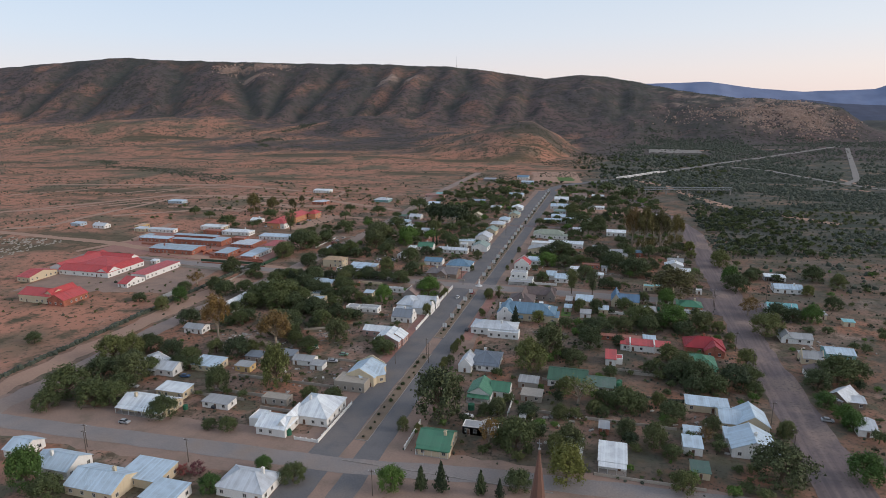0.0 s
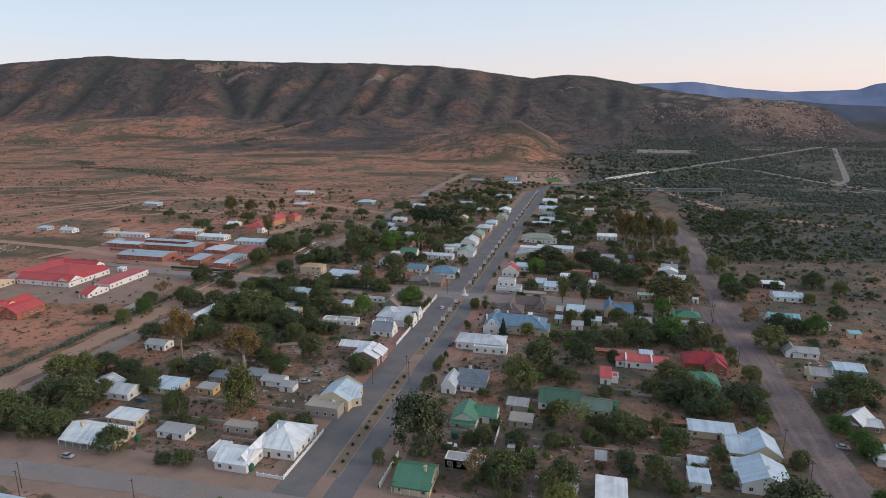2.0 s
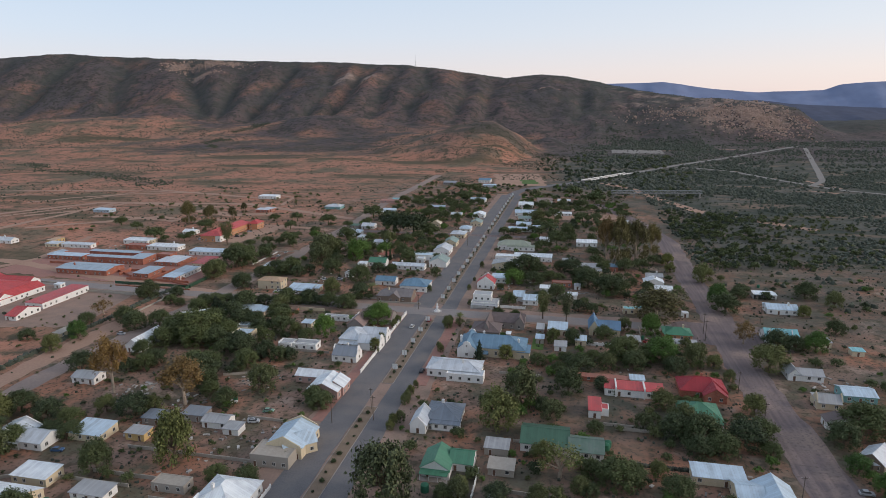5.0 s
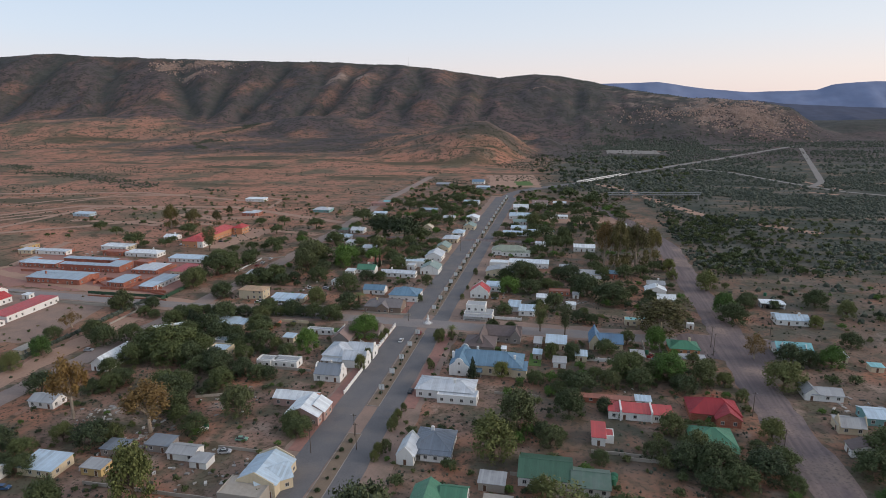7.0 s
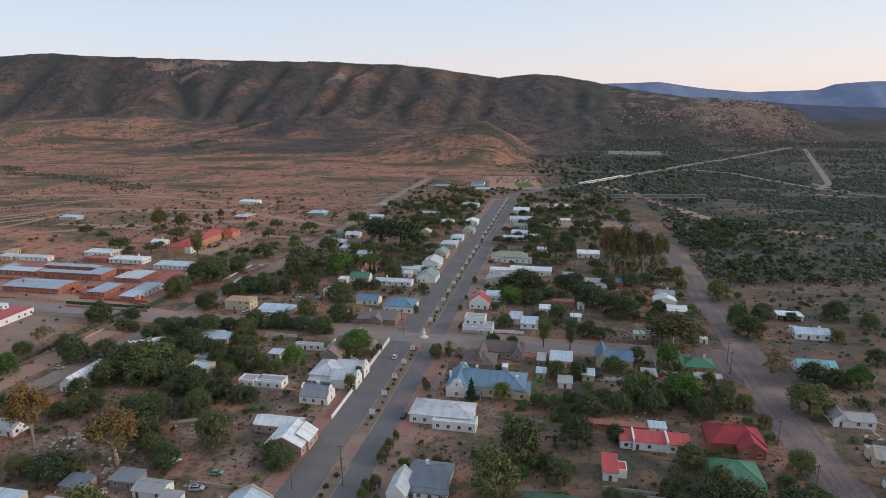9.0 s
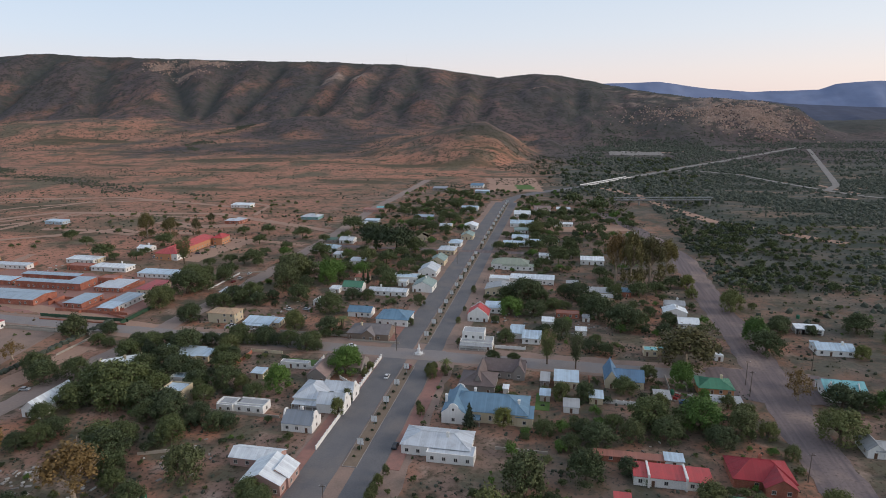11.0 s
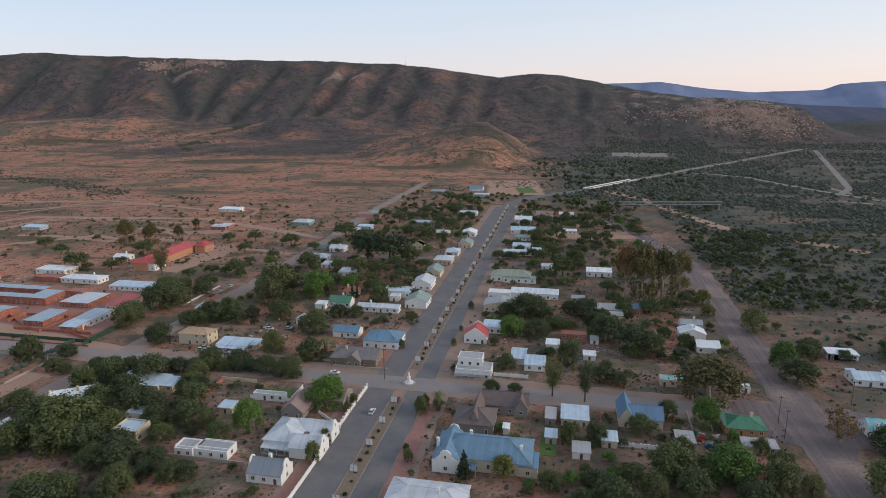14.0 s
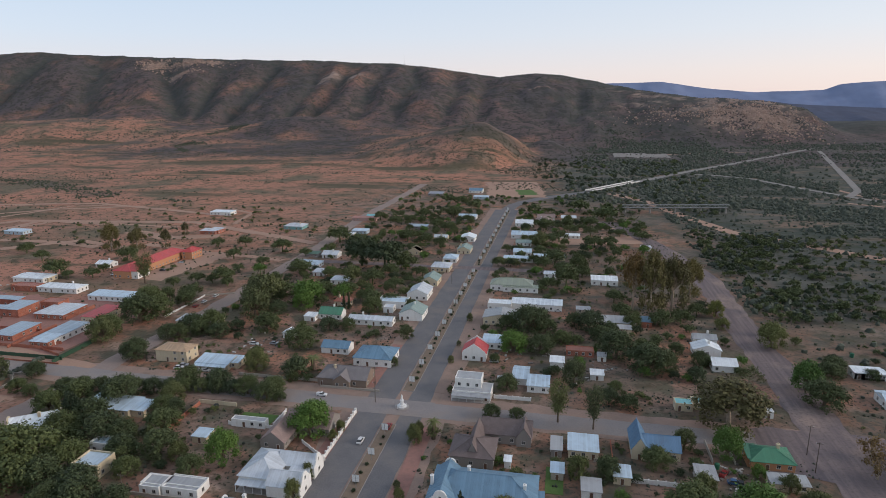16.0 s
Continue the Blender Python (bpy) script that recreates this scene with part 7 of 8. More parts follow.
river = field(34000, 160, 560, 40, 760, 0.6, 2.7, lambda x, y: clear_of_tracks(x, y) * (0.10 + 0.90 * patches(x / 1.8, y, 42, 8, 0.46, 0.56)) * np.where((y < 140) & (x < 300), 0.10, 1))
river += field(17000, 160, 1100, 700, 1650, 1.2, 3.8, lambda x, y: clear_of_tracks(x, y) * (0.10 + 0.90 * patches(x / 2.5, y, 60, 8, 0.45, 0.56)))
river += field(9000, 560, 1500, 150, 900, 1.0, 3.2, lambda x, y: clear_of_tracks(x, y) * (0.10 + 0.90 * patches(x / 2.5, y, 55, 8, 0.45, 0.56)))
river += field(9000, 20, 420, 470, 1500, 1.2, 4.2, lambda x, y: clear_of_tracks(x, y) * smooth(x - (y - 700) * 0.1, 20, 90) * patches(x, y, 60, 3, 0.35, 0.5) * (1 - ((np.abs(x) < 60) & (y < 700))))
scrub("river_scrub", river, SCRUB_DARK, "dense grey-green thorn scrub along the dry river", "scrub")
veld_spots = field(26000, -1500, -150, -120, 1100, 0.35, 1.5, lambda x, y: clear_of_tracks(x, y) * (0.04 + 0.96 * patches(x / 3.5, y, 55, 6, 0.50, 0.62)) * np.where((x > -430) & (y < 160), 0.15, 1))
veld_spots += field(5000, -160, 60, 560, 1100, 0.5, 1.6, lambda x, y: clear_of_tracks(x, y) * patches(x / 2, y, 60, 12, 0.45, 0.6) * (1 - ((x > -70) & (y < 610))))
veld_spots += field(5000, 165, 420, -260, 260, 0.3, 1.0, lambda x, y: 0.3 + 0.7 * patches(x, y, 30, 5))
for line in WATERCOURSES:
    veld_spots += field(9000, min(a for a, _ in line) - 25, max(a for a, _ in line) + 25, min(a for _, a in line) - 25, max(a for _, a in line) + 25, 0.7, 2.4,
                        lambda x, y: 0.9 * smooth(1 - (near_line(x, y, line) + 70 * (fbm(x / 110, y / 110, 51, 4) - 0.5)) / 24, 0, 0.6) * smooth(fbm(x / 40, y / 40, 73, 3), 0.36, 0.5))
scrub("veld_scrub", veld_spots, SCRUB_VELD, "low dark karoo bushes dotted over red veld", "scrub")
dry = field(8000, -1500, -150, -120, 1100, 0.3, 0.9, lambda x, y: clear_of_tracks(x, y) * patches(x, y, 110, 16))
scrub("dry_scrub", dry, SCRUB_GREY, "dry brownish low bushes on the veld", "scrub")
def gully_bush(x, y):
    up, cut = ridge_face(x, y, np.interp(x, (-3000, 200, 500, 900), (2150, 2150, 1880, 1850)))
    return np.clip(0.10 + 0.35 * patches(x, y, 120, 7) + 2.6 * cut + 0.5 * smooth(up, 0.9, 1.0), 0, 1)


hill_spots = field(52000, -2300, 800, 1000, 2160, 0.7, 2.5, gully_bush)
scrub("hill_scrub", hill_spots, SCRUB_HILL, "dark scrub on the hillsides", "scrub")
yard_spots = [s for s in field(22000, -135, 145, -300, 470, 0.2, 0.8, lambda x, y: patches(x, y, 14, 2)) if is_free(s[0], s[1], 0.8)]
scrub("yard_scrub", yard_spots, SCRUB_DARK, "weeds and low garden bushes in the bare yards", "scrub")
hedge = []
for i in range(260):
    f = i / 260
    hedge.append((-176 + rs.uniform(-0.8, 0.8), -200 + 215 * f, rs.uniform(1.1, 1.9)))
scrub("hedge", hedge, SCRUB_DARK, "dark clipped hedge along the school fence", "hedge")

# grave stones of the cemetery west of the school
rg = random.Random(77)
verts, faces = [], []
for i in range(260):
    x, y = -430 + rg.uniform(-55, 45), 8 + rg.uniform(-30, 40)
    z, w, d, h = float(height(x, y)), rg.uniform(0.4, 0.9), rg.uniform(0.8, 1.1), rg.uniform(0.5, 1.3)
    k = len(verts)
    verts += [(x + sx * w, y + sy * d, z + sz) for sz in (-0.1, 0.3) for sx, sy in ((-1, -1), (1, -1), (1, 1), (-1, 1))]
    verts += [(x + sx * w * 0.8, y + d + sy, z + sz) for sz in (0.3, h) for sx, sy in ((-1, -0.2), (1, -0.2), (1, 0), (-1, 0))]
    for o in (k, k + 8):
        faces += [(o + 4, o + 5, o + 6, o + 7), (o, o + 1, o + 5, o + 4), (o + 1, o + 2, o + 6, o + 5), (o + 2, o + 3, o + 7, o + 6), (o + 3, o, o + 4, o + 7)]
mesh = bpy.data.meshes.new("gravestones")
mesh.from_pydata(verts, [], faces)
mesh.materials.append(WALL["concrete"])
tagged(new("gravestones", mesh), "crowded grey and white gravestones on bare earth", "graves", kind="stuff")

# odds and ends lying about the yards
verts, faces = [], []
for cx, cy, spread, count in ((-75, -130, 14, 60), (-40, -150, 16, 45), (-60, -95, 12, 30), (112, -26, 8, 35), (75, 48, 10, 25), (60, -165, 14, 35), (120, -150, 12, 30), (-100, -120, 10, 40), (40, 60, 10, 20), (-85, 48, 12, 25), (100, -70, 14, 25), (185, -60, 14, 25), (-300, 95, 14, 30)):
    for i in range(count):
        x, y = cx + rg.gauss(0, spread * 0.6), cy + rg.gauss(0, spread * 0.6)
        if not is_free(x, y, 0.6):
            continue
        w, d, h, a = rg.uniform(0.15, 1.2), rg.uniform(0.15, 0.6), rg.uniform(0.12, 0.7), rg.uniform(0, 3.14)
        z, k = float(height(x, y)), len(verts)
        for sz in (-0.05, h):
            for sx, sy in ((-1, -1), (1, -1), (1, 1), (-1, 1)):
                u, v = sx * w, sy * d
                verts.append((x + u * math.cos(a) - v * math.sin(a), y + u * math.sin(a) + v * math.cos(a), z + sz * (1 - 0.3 * (sx > 0))))
        faces += [(k + 4, k + 5, k + 6, k + 7), (k, k + 1, k + 5, k + 4), (k + 1, k + 2, k + 6, k + 5), (k + 2, k + 3, k + 7, k + 6), (k + 3, k, k + 4, k + 7)]
JUNK, jn, jl, jb = material("weathered_junk", 0.8, 0, 0.2)
jl.new(mix(jn, jl, jn.new("ShaderNodeNewGeometry").outputs["Random Per Island"], (0.10, 0.085, 0.075), (0.55, 0.53, 0.50)), jb.inputs["Base Color"])
mesh = bpy.data.meshes.new("yard_junk")
mesh.from_pydata(verts, [], faces)
mesh.materials.append(JUNK)
tagged(new("yard_junk", mesh), "planks, sheets and scrap lying in the yards", "junk", kind="stuff")


# ---- street furniture, walls and small things ----
GREEN_STEEL = plain("green_steel", (0.045, 0.10, 0.06))
BLACK = plain("black_rubber", (0.02, 0.02, 0.022), 0.8)
FENCE_MAT = {"white": WALL["white"], "pillar": WALL["white"], "brick": WALL["brick"], "cream": WALL["cream"], "concrete": WALL["concrete"], "kerb": KERB, "green": GREEN_STEEL, "hedge": None}


def fence(a, b, tall, kind, label):
    """A boundary from a to b: a wall with coping, and piers or posts where it has them."""
    (ax, ay), (bx, by) = a, b
    run = math.hypot(bx - ax, by - ay)
    if kind == "hedge":
        spots = [(ax + (bx - ax) * i / 60, ay + (by - ay) * i / 60, 0.8 + 0.3 * ((i * 7) % 5) / 5) for i in range(61)]
        return scrub("hedge", spots, SCRUB_DARK, label, "hedge")
    root = tagged(new("fence" if kind == "green" else "boundary_wall", None), label, "fence" if kind == "green" else "wall")
    root.matrix_basis = pose(ax, ay, float(height(ax, ay)), 0, 0, math.degrees(math.atan2(by - ay, bx - ax)))
    thick = 0.06 if kind == "green" else 0.12
    step = 2.5 if kind in ("pillar", "green", "white") else 6.0
    k = max(1, round(run / step))
    for i in range(k):
        bm = bmesh.new()
        sag = 0.06 * math.sin(i * 2.4)
        box(bm, i * run / k + 0.02, (i + 1) * run / k - 0.02, -thick, thick, -0.2 if kind != "green" else 0.1, tall - (0.35 if kind == "pillar" else 0) + sag)
        part("panel", bm, FENCE_MAT[kind], root)
    if kind in ("pillar", "green", "white"):
        w = 0.28 if kind == "pillar" else 0.17 if kind == "white" else 0.08
        for i in range(k + 1):
            bm = bmesh.new()
            x = i * run / k
            box(bm, x - w, x + w, -w, w, -0.2, tall + 0.12)
            if kind != "green":
                box(bm, x - w * 1.25, x + w * 1.25, -w * 1.25, w * 1.25, tall + 0.12, tall + 0.22)
            part("pier" if kind != "green" else "post", bm, FENCE_MAT[kind], root)
    return root


def pole(x, y, h):
    root = tagged(new("utility_pole", None), "dark wooden utility pole with a crossarm", "pole", "utility poles")
    root.location = (x, y, float(height(x, y)))
    bm = bmesh.new()
    limb(bm, (0, 0, -0.3), (0, 0, h), 0.16, 0.10, 8)
    part("shaft", bm, POLE_WOOD, root)
    bm = bmesh.new()
    box(bm, -1.0, 1.0, -0.06, 0.06, h - 0.7, h - 0.55)
    arm = part("crossarm", bm, POLE_WOOD, root)
    for x2 in (-0.9, 0.0, 0.9):
        bm = bmesh.new()
        limb(bm, (x2, 0, h - 0.55), (x2, 0, h - 0.3), 0.06, 0.04, 6)
        part("insulator", bm, WHITE_PAINT, arm)


PAINT = {"white": (0.72, 0.72, 0.72), "pickup": (0.74, 0.74, 0.74), "silver": (0.42, 0.43, 0.45), "blue": (0.06, 0.13, 0.26), "red": (0.26, 0.03, 0.03), "dark": (0.035, 0.04, 0.05), "green": (0.20, 0.36, 0.28), "teal": (0.10, 0.34, 0.36)}
CAR_PAINT = {k: plain("car_paint_" + k, v, 0.3) for k, v in PAINT.items()}
WHEEL = mesh_of("wheel", BLACK, lambda bm: bmesh.ops.create_cone(bm, cap_ends=True, segments=14, radius1=0.32, radius2=0.32, depth=0.22, matrix=Matrix.Rotation(radians(90), 4, 'X')))
RIM = mesh_of("rim", STEEL, lambda bm: bmesh.ops.create_cone(bm, cap_ends=True, segments=10, radius1=0.19, radius2=0.17, depth=0.245, matrix=Matrix.Rotation(radians(90), 4, 'X')))


def profile(bm, pts, half, taper=0.0):
    """A side outline, pulled across to both sides and drawn in towards the top."""
    zs = [z for _, z in pts]
    lo, hi = min(zs), max(zs)
    rows = []
    for s in (-1, 1):
        rows.append([bm.verts.new((x, s * (half - taper * (z - lo) / (hi - lo)), z)) for x, z in pts])
    bm.faces.new(rows[0])
    bm.faces.new(rows[1][::-1])
    for i in range(len(pts)):
        j = (i + 1) % len(pts)
        bm.faces.new((rows[0][j], rows[0][i], rows[1][i], rows[1][j]))


def car(at, heading, paint, label):
    root = tagged(new("car", None), label, "car")
    root.matrix_basis = pose(at[0], at[1], float(height(*at)) + 0.1, 0, 0, heading)
    truck = "pickup" in label or "truck" in label
    body_pts = [(-2.1, 0.28), (2.05, 0.28), (2.12, 0.62), (1.95, 0.84), (1.0, 0.95), (-2.0, 0.98), (-2.14, 0.7)]
    cabin_pts = [(1.0, 0.95), (0.35, 1.46), (-0.55, 1.5), (-0.75, 0.97)] if truck else [(1.05, 0.95), (0.4, 1.44), (-1.2, 1.46), (-1.9, 0.97)]
    bm = bmesh.new()
    profile(bm, body_pts, 0.86, 0.05)
    body = part("body", bm, CAR_PAINT[paint], root)
    bm = bmesh.new()
    profile(bm, cabin_pts, 0.78, 0.14)
    cabin = part("cabin_glass", bm, GLASS, root)
    bm = bmesh.new()
    xs = (0.36, -0.55) if truck else (0.4, -1.2)
    box(bm, xs[1], xs[0], -0.65, 0.65, 1.44, 1.50)
    part("cabin_roof", bm, CAR_PAINT[paint], root)
    if truck:
        bm = bmesh.new()
        for b4 in ((-2.05, -0.85, -0.8, -0.7), (-2.05, -0.85, 0.7, 0.8), (-2.1, -2.02, -0.7, 0.7)):
            box(bm, *b4, 0.98, 1.22)
        part("load_bed", bm, CAR_PAINT[paint], root)
    for x, y in ((1.3, 0.78), (1.3, -0.78), (-1.35, 0.78), (-1.35, -0.78)):
        w = shared("wheel", WHEEL, root, pose(x, y, 0.24))
        shared("rim", RIM, w, Matrix())
    for y in (0.6, -0.6):
        bm = bmesh.new()
        box(bm, 2.02, 2.12, y - 0.15, y + 0.15, 0.62, 0.74)
        part("headlight", bm, WHITE_PAINT, root)


TANK_MAT = {"green": plain("green_plastic", (0.03, 0.14, 0.08)), "white": plain("white_plastic", (0.6, 0.6, 0.58)), "dark": plain("dark_plastic", (0.03, 0.035, 0.03))}


def tank(at, r, h, colour):
    root = tagged(new("water_tank", None), {"green": "ribbed green plastic rainwater tank", "white": "pale plastic rainwater tank on the ground", "dark": "dark plastic rainwater tank on the ground"}[colour], "water tank", "water tanks")
    root.location = (at[0], at[1], float(height(*at)))
    bm = bmesh.new()
    rings = [(r, -0.05)]
    for i in range(6):
        z = 0.1 + (h - 0.5) * i / 6
        rings += [(r, z), (r * 1.04, z + 0.06), (r, z + 0.14)]
    rings += [(r * 0.95, h - 0.25), (r * 0.45, h), (0.02, h)]
    prev = None
    for rad, z in rings:
        row = [bm.verts.new((rad * math.cos(6.2832 * i / 16), rad * math.sin(6.2832 * i / 16), z)) for i in range(16)]
        if prev:
            for i in range(16):
                bm.faces.new((prev[i], prev[(i + 1) % 16], row[(i + 1) % 16], row[i]))
        prev = row
    part("shell", bm, TANK_MAT[colour], root)
    bm = bmesh.new()
    bmesh.ops.create_cone(bm, cap_ends=True, segments=12, radius1=r * 0.3, radius2=r * 0.28, depth=0.12, matrix=Matrix.Translation((0, 0, h + 0.03)))
    part("lid", bm, TANK_MAT[colour], root)


# the median of the main street: kerbs, soil, clipped bushes, double sign panels
def island(y0, y1):
    root = tagged(new("median_island", None), "raised earth median with concrete kerbs between the carriageways", "median")
    root.location = (-1.0, y0, 0)
    run, half = y1 - y0, 2.5
    bm = bmesh.new()
    box(bm, -half + 0.18, half - 0.18, 0.2, run - 0.2, 0.0, 0.19)
    part("soil", bm, MEDIAN, root)
    k = max(1, int(run / 8))
    for s in (-1, 1):
        for i in range(k):
            bm = bmesh.new()
            x = s * half
            box(bm, min(x, x - s * 0.18), max(x, x - s * 0.18), i * run / k + 0.02, (i + 1) * run / k - 0.02, 0.0, 0.24)
            part("kerbstone", bm, KERB, root)
    for y in (0.0, run - 0.2):
        bm = bmesh.new()
        box(bm, -half + 0.18, half - 0.18, y, y + 0.2, 0.0, 0.24)
        part("kerbstone", bm, KERB, root)


for y0, y1 in ((-193, -113.5), (-93, -13.5), (13, 200), (213, 448)):
    island(y0, y1)

bm_rng = random.Random(31)
clipped = []
y = -191.0
while y < 445:
    if not (-114.5 < y < -92 or -14.5 < y < 14 or 199 < y < 214):
        r = bm_rng.choice((0.55, 0.7, 0.8, 1.0))
        clipped.append((-1.0 + bm_rng.uniform(-0.7, 0.9), y, r, r * 1.35))
    y += bm_rng.uniform(4.2, 6.6)
SHRUB = None
for x, y, r, h in clipped:
    m = pose(x, y, 0.15, 0, 0, bm_rng.uniform(0, 360)) @ Matrix.Diagonal((r, r, h, 1))
    if SHRUB is None:
        root = tagged(new("median_bush", None), "small dark clipped bush on the median", "bush", "median bushes")
        bm = bmesh.new()
        limb(bm, (0, 0, -0.05), (0, 0, 0.4), 0.08, 0.05)
        part("stem", bm, BARK, root)
        verts, faces = [], []
        for i in range(7):
            a = 6.2832 * i / 7
            leaves(verts, faces, (math.cos(a) * 0.5, math.sin(a) * 0.5, 0.45), (0.5, 0.5, 0.38), 40, 0.2, bm_rng)
        leaves(verts, faces, (0, 0, 0.7), (0.6, 0.6, 0.3), 60, 0.2, bm_rng)
        crown = new("foliage", crown_mesh(verts, faces, LEAF["dark"]))
        crown.parent = root
        root.matrix_basis = m
        SHRUB = root
    else:
        made = SHRUB.copy()
        scene.collection.objects.link(made)
        made.matrix_basis = m
        for o in SHRUB.children:
            c = o.copy()
            scene.collection.objects.link(c)
            c.parent = made


def sign_post():
    root = tagged(new("median_sign", None), "pair of plain white street panels on a post", "sign", "median signs")
    bm = bmesh.new()
    limb(bm, (0, 0, -0.1), (0, 0, 4.6), 0.09, 0.07, 8)
    part("post", bm, STEEL, root)
    for s in (-1, 1):
        bm = bmesh.new()
        box(bm, s * 0.62 - 0.5, s * 0.62 + 0.5, -0.05, 0.05, 2.2, 4.5)
        p = part("panel", bm, WHITE_PAINT, root)
        for z in (2.15, 4.5):
            bm = bmesh.new()
            box(bm, s * 0.62 - 0.53, s * 0.62 + 0.53, -0.06, 0.06, z, z + 0.05)
            part("rail", bm, STEEL, p)
    return root


SIGN = sign_post()
SIGN.matrix_basis = pose(-0.4, -83.1, 0.18)
for y in (-67.7, -52.3, -37.1, -21.5, 17.5, 35, 52, 69, 86, 103, 120, 137, 154, 171, 188, 224, 244, 264, 284, 304, 324, 344, 364, 384, 404, 424, 440):
    copy_thing(SIGN, pose(-0.4, y, 0.18))

# monument at the crossroads
root = tagged(new("monument", None), "white stone monument on a stepped round base at the crossroads", "monument")
for nm, r0, r1, z0, z1, seg in (("kerb_ring", 3.4, 3.4, 0.0, 0.25, 24), ("step", 2.3, 2.3, 0.25, 0.7, 16), ("step", 1.6, 1.6, 0.7, 1.2, 16), ("plinth", 0.95, 0.8, 1.2, 3.2, 8), ("cap", 1.05, 1.05, 3.2, 3.4, 8), ("shaft", 0.55, 0.4, 3.4, 5.4, 10), ("finial", 0.42, 0.18, 5.4, 6.0, 10)):
    bm = bmesh.new()
    bmesh.ops.create_cone(bm, cap_ends=True, segments=seg, radius1=r0, radius2=r1, depth=z1 - z0, matrix=Matrix.Translation((0, 0, (z0 + z1) / 2 + 0.1)))
    part(nm, bm, KERB if nm == "kerb_ring" else WHITE_PAINT, root)
root.scale = (0.82, 0.82, 0.85)
for i in range(6):
    a = 6.2832 * i / 6
    bm = bmesh.new()
    limb(bm, (2.9 * math.cos(a), 2.9 * math.sin(a), 0.3), (2.9 * math.cos(a), 2.9 * math.sin(a), 1.0), 0.13, 0.1, 8)
    part("bollard", bm, WHITE_PAINT, root)

# paved forecourts, lawn
for nm, x0, x1, y0, y1, mat, lab in (("pavement", 10.3, 15.5, -92, -13, RED_PAVING, "red brick-paved pavement beside the street"), ("pavement", -20, -15.6, -128, -16, RED_PAVING, "reddish paved pavement along the house fronts"),
                                    ("pavement", -20.5, -15.6, 14, 60, RED_PAVING, "red paved forecourt at the corner"), ("pavement", 10.3, 14.0, 14, 200, VERGE, "dusty pavement before the shops"),
                                    ("lawn", 56, 61.5, -44, -30, LAWN, "small green lawn beside a public building"), ("lawn", -58, -44, -22, -15, LAWN, "watered green garden lawn")):
    bm = bmesh.new()
    box(bm, x0, x1, y0, y1, 0.0, 0.14)
    me2 = bpy.data.meshes.new(nm)
    bm.to_mesh(me2)
    bm.free()
    me2.materials.append(mat)
    tagged(new(nm, me2), lab, nm, kind="structure")

# road bridge: deck, white parapets, piers
A, B = Vector((89, 606, 0)), Vector((160, 716, 0))
run = (B - A).length
root = tagged(new("road_bridge", None), "long concrete road bridge with white parapets over the dry river", "bridge")
root.matrix_basis = pose(A.x, A.y, 0, 0, 0, math.degrees(math.atan2(B.y - A.y, B.x - A.x)))
bm = bmesh.new()
box(bm, 0, run, -5.2, 5.2, 0.6, 1.5)
part("deck", bm, KERB, root)
for s in (-1, 1):
    bm = bmesh.new()
    box(bm, 0, run, s * 5.0 - 0.2, s * 5.0 + 0.2, 1.5, 2.7)
    part("parapet", bm, WHITE_PAINT, root)
for i in range(7):
    bm = bmesh.new()
    box(bm, run * (i + 0.5) / 7 - 0.5, run * (i + 0.5) / 7 + 0.5, -4.5, 4.5, -3, 0.6)
    part("pier", bm, KERB, root)

# iron lattice rail bridge
A, B = Vector((118.9, 450.7, 0)), Vector((227.1, 468.3, 0))
run = (B - A).length
root = tagged(new("rail_bridge", None), "grey iron lattice railway bridge on slender piers", "bridge")
root.matrix_basis = pose(A.x, A.y, 0, 0, 0, math.degrees(math.atan2(B.y - A.y, B.x - A.x)))
for s in (-1, 1):
    for z in (6.0, 9.0):
        bm = bmesh.new()
        box(bm, 0, run, s * 2 - 0.18, s * 2 + 0.18, z - 0.22, z + 0.22)
        part("chord", bm, STEEL, root)
    k = int(run / 3.2)
    for i in range(k):
        x0, x1 = i * run / k, (i + 1) * run / k
        bm = bmesh.new()
        z0, z1 = (6.1, 8.9) if i % 2 else (8.9, 6.1)
        limb(bm, (x0, s * 2, z0), (x1, s * 2, z1), 0.13, 0.13, 4)
        part("brace", bm, STEEL, root)
bm = bmesh.new()
box(bm, 0, run, -1.8, 1.8, 5.5, 5.78)
part("track_bed", bm, POLE_WOOD, root)
for f in (0.02, 0.26, 0.50, 0.74, 0.98):
    bm = bmesh.new()
    limb(bm, (run * f, 0, -4), (run * f, 0, 5.5), 1.1, 0.9, 8)
    part("pier", bm, KERB, root)

# mast on the ridge
root = tagged(new("radio_mast", None), "thin steel radio mast on the ridge crest", "mast")
root.location = (-562, 2148, float(height(-562, 2148)))
for i in range(6):
    bm = bmesh.new()
    limb(bm, (0, 0, i * 7.5 - (1 if i == 0 else 0)), (0, 0, i * 7.5 + 7.5), 0.55 - 0.07 * i, 0.48 - 0.07 * i, 6)
    part("section", bm, STEEL, root)
bm = bmesh.new()
box(bm, -4, 4, -3, 3, -1, 3.5)
part("hut", bm, WALL["white"], root)

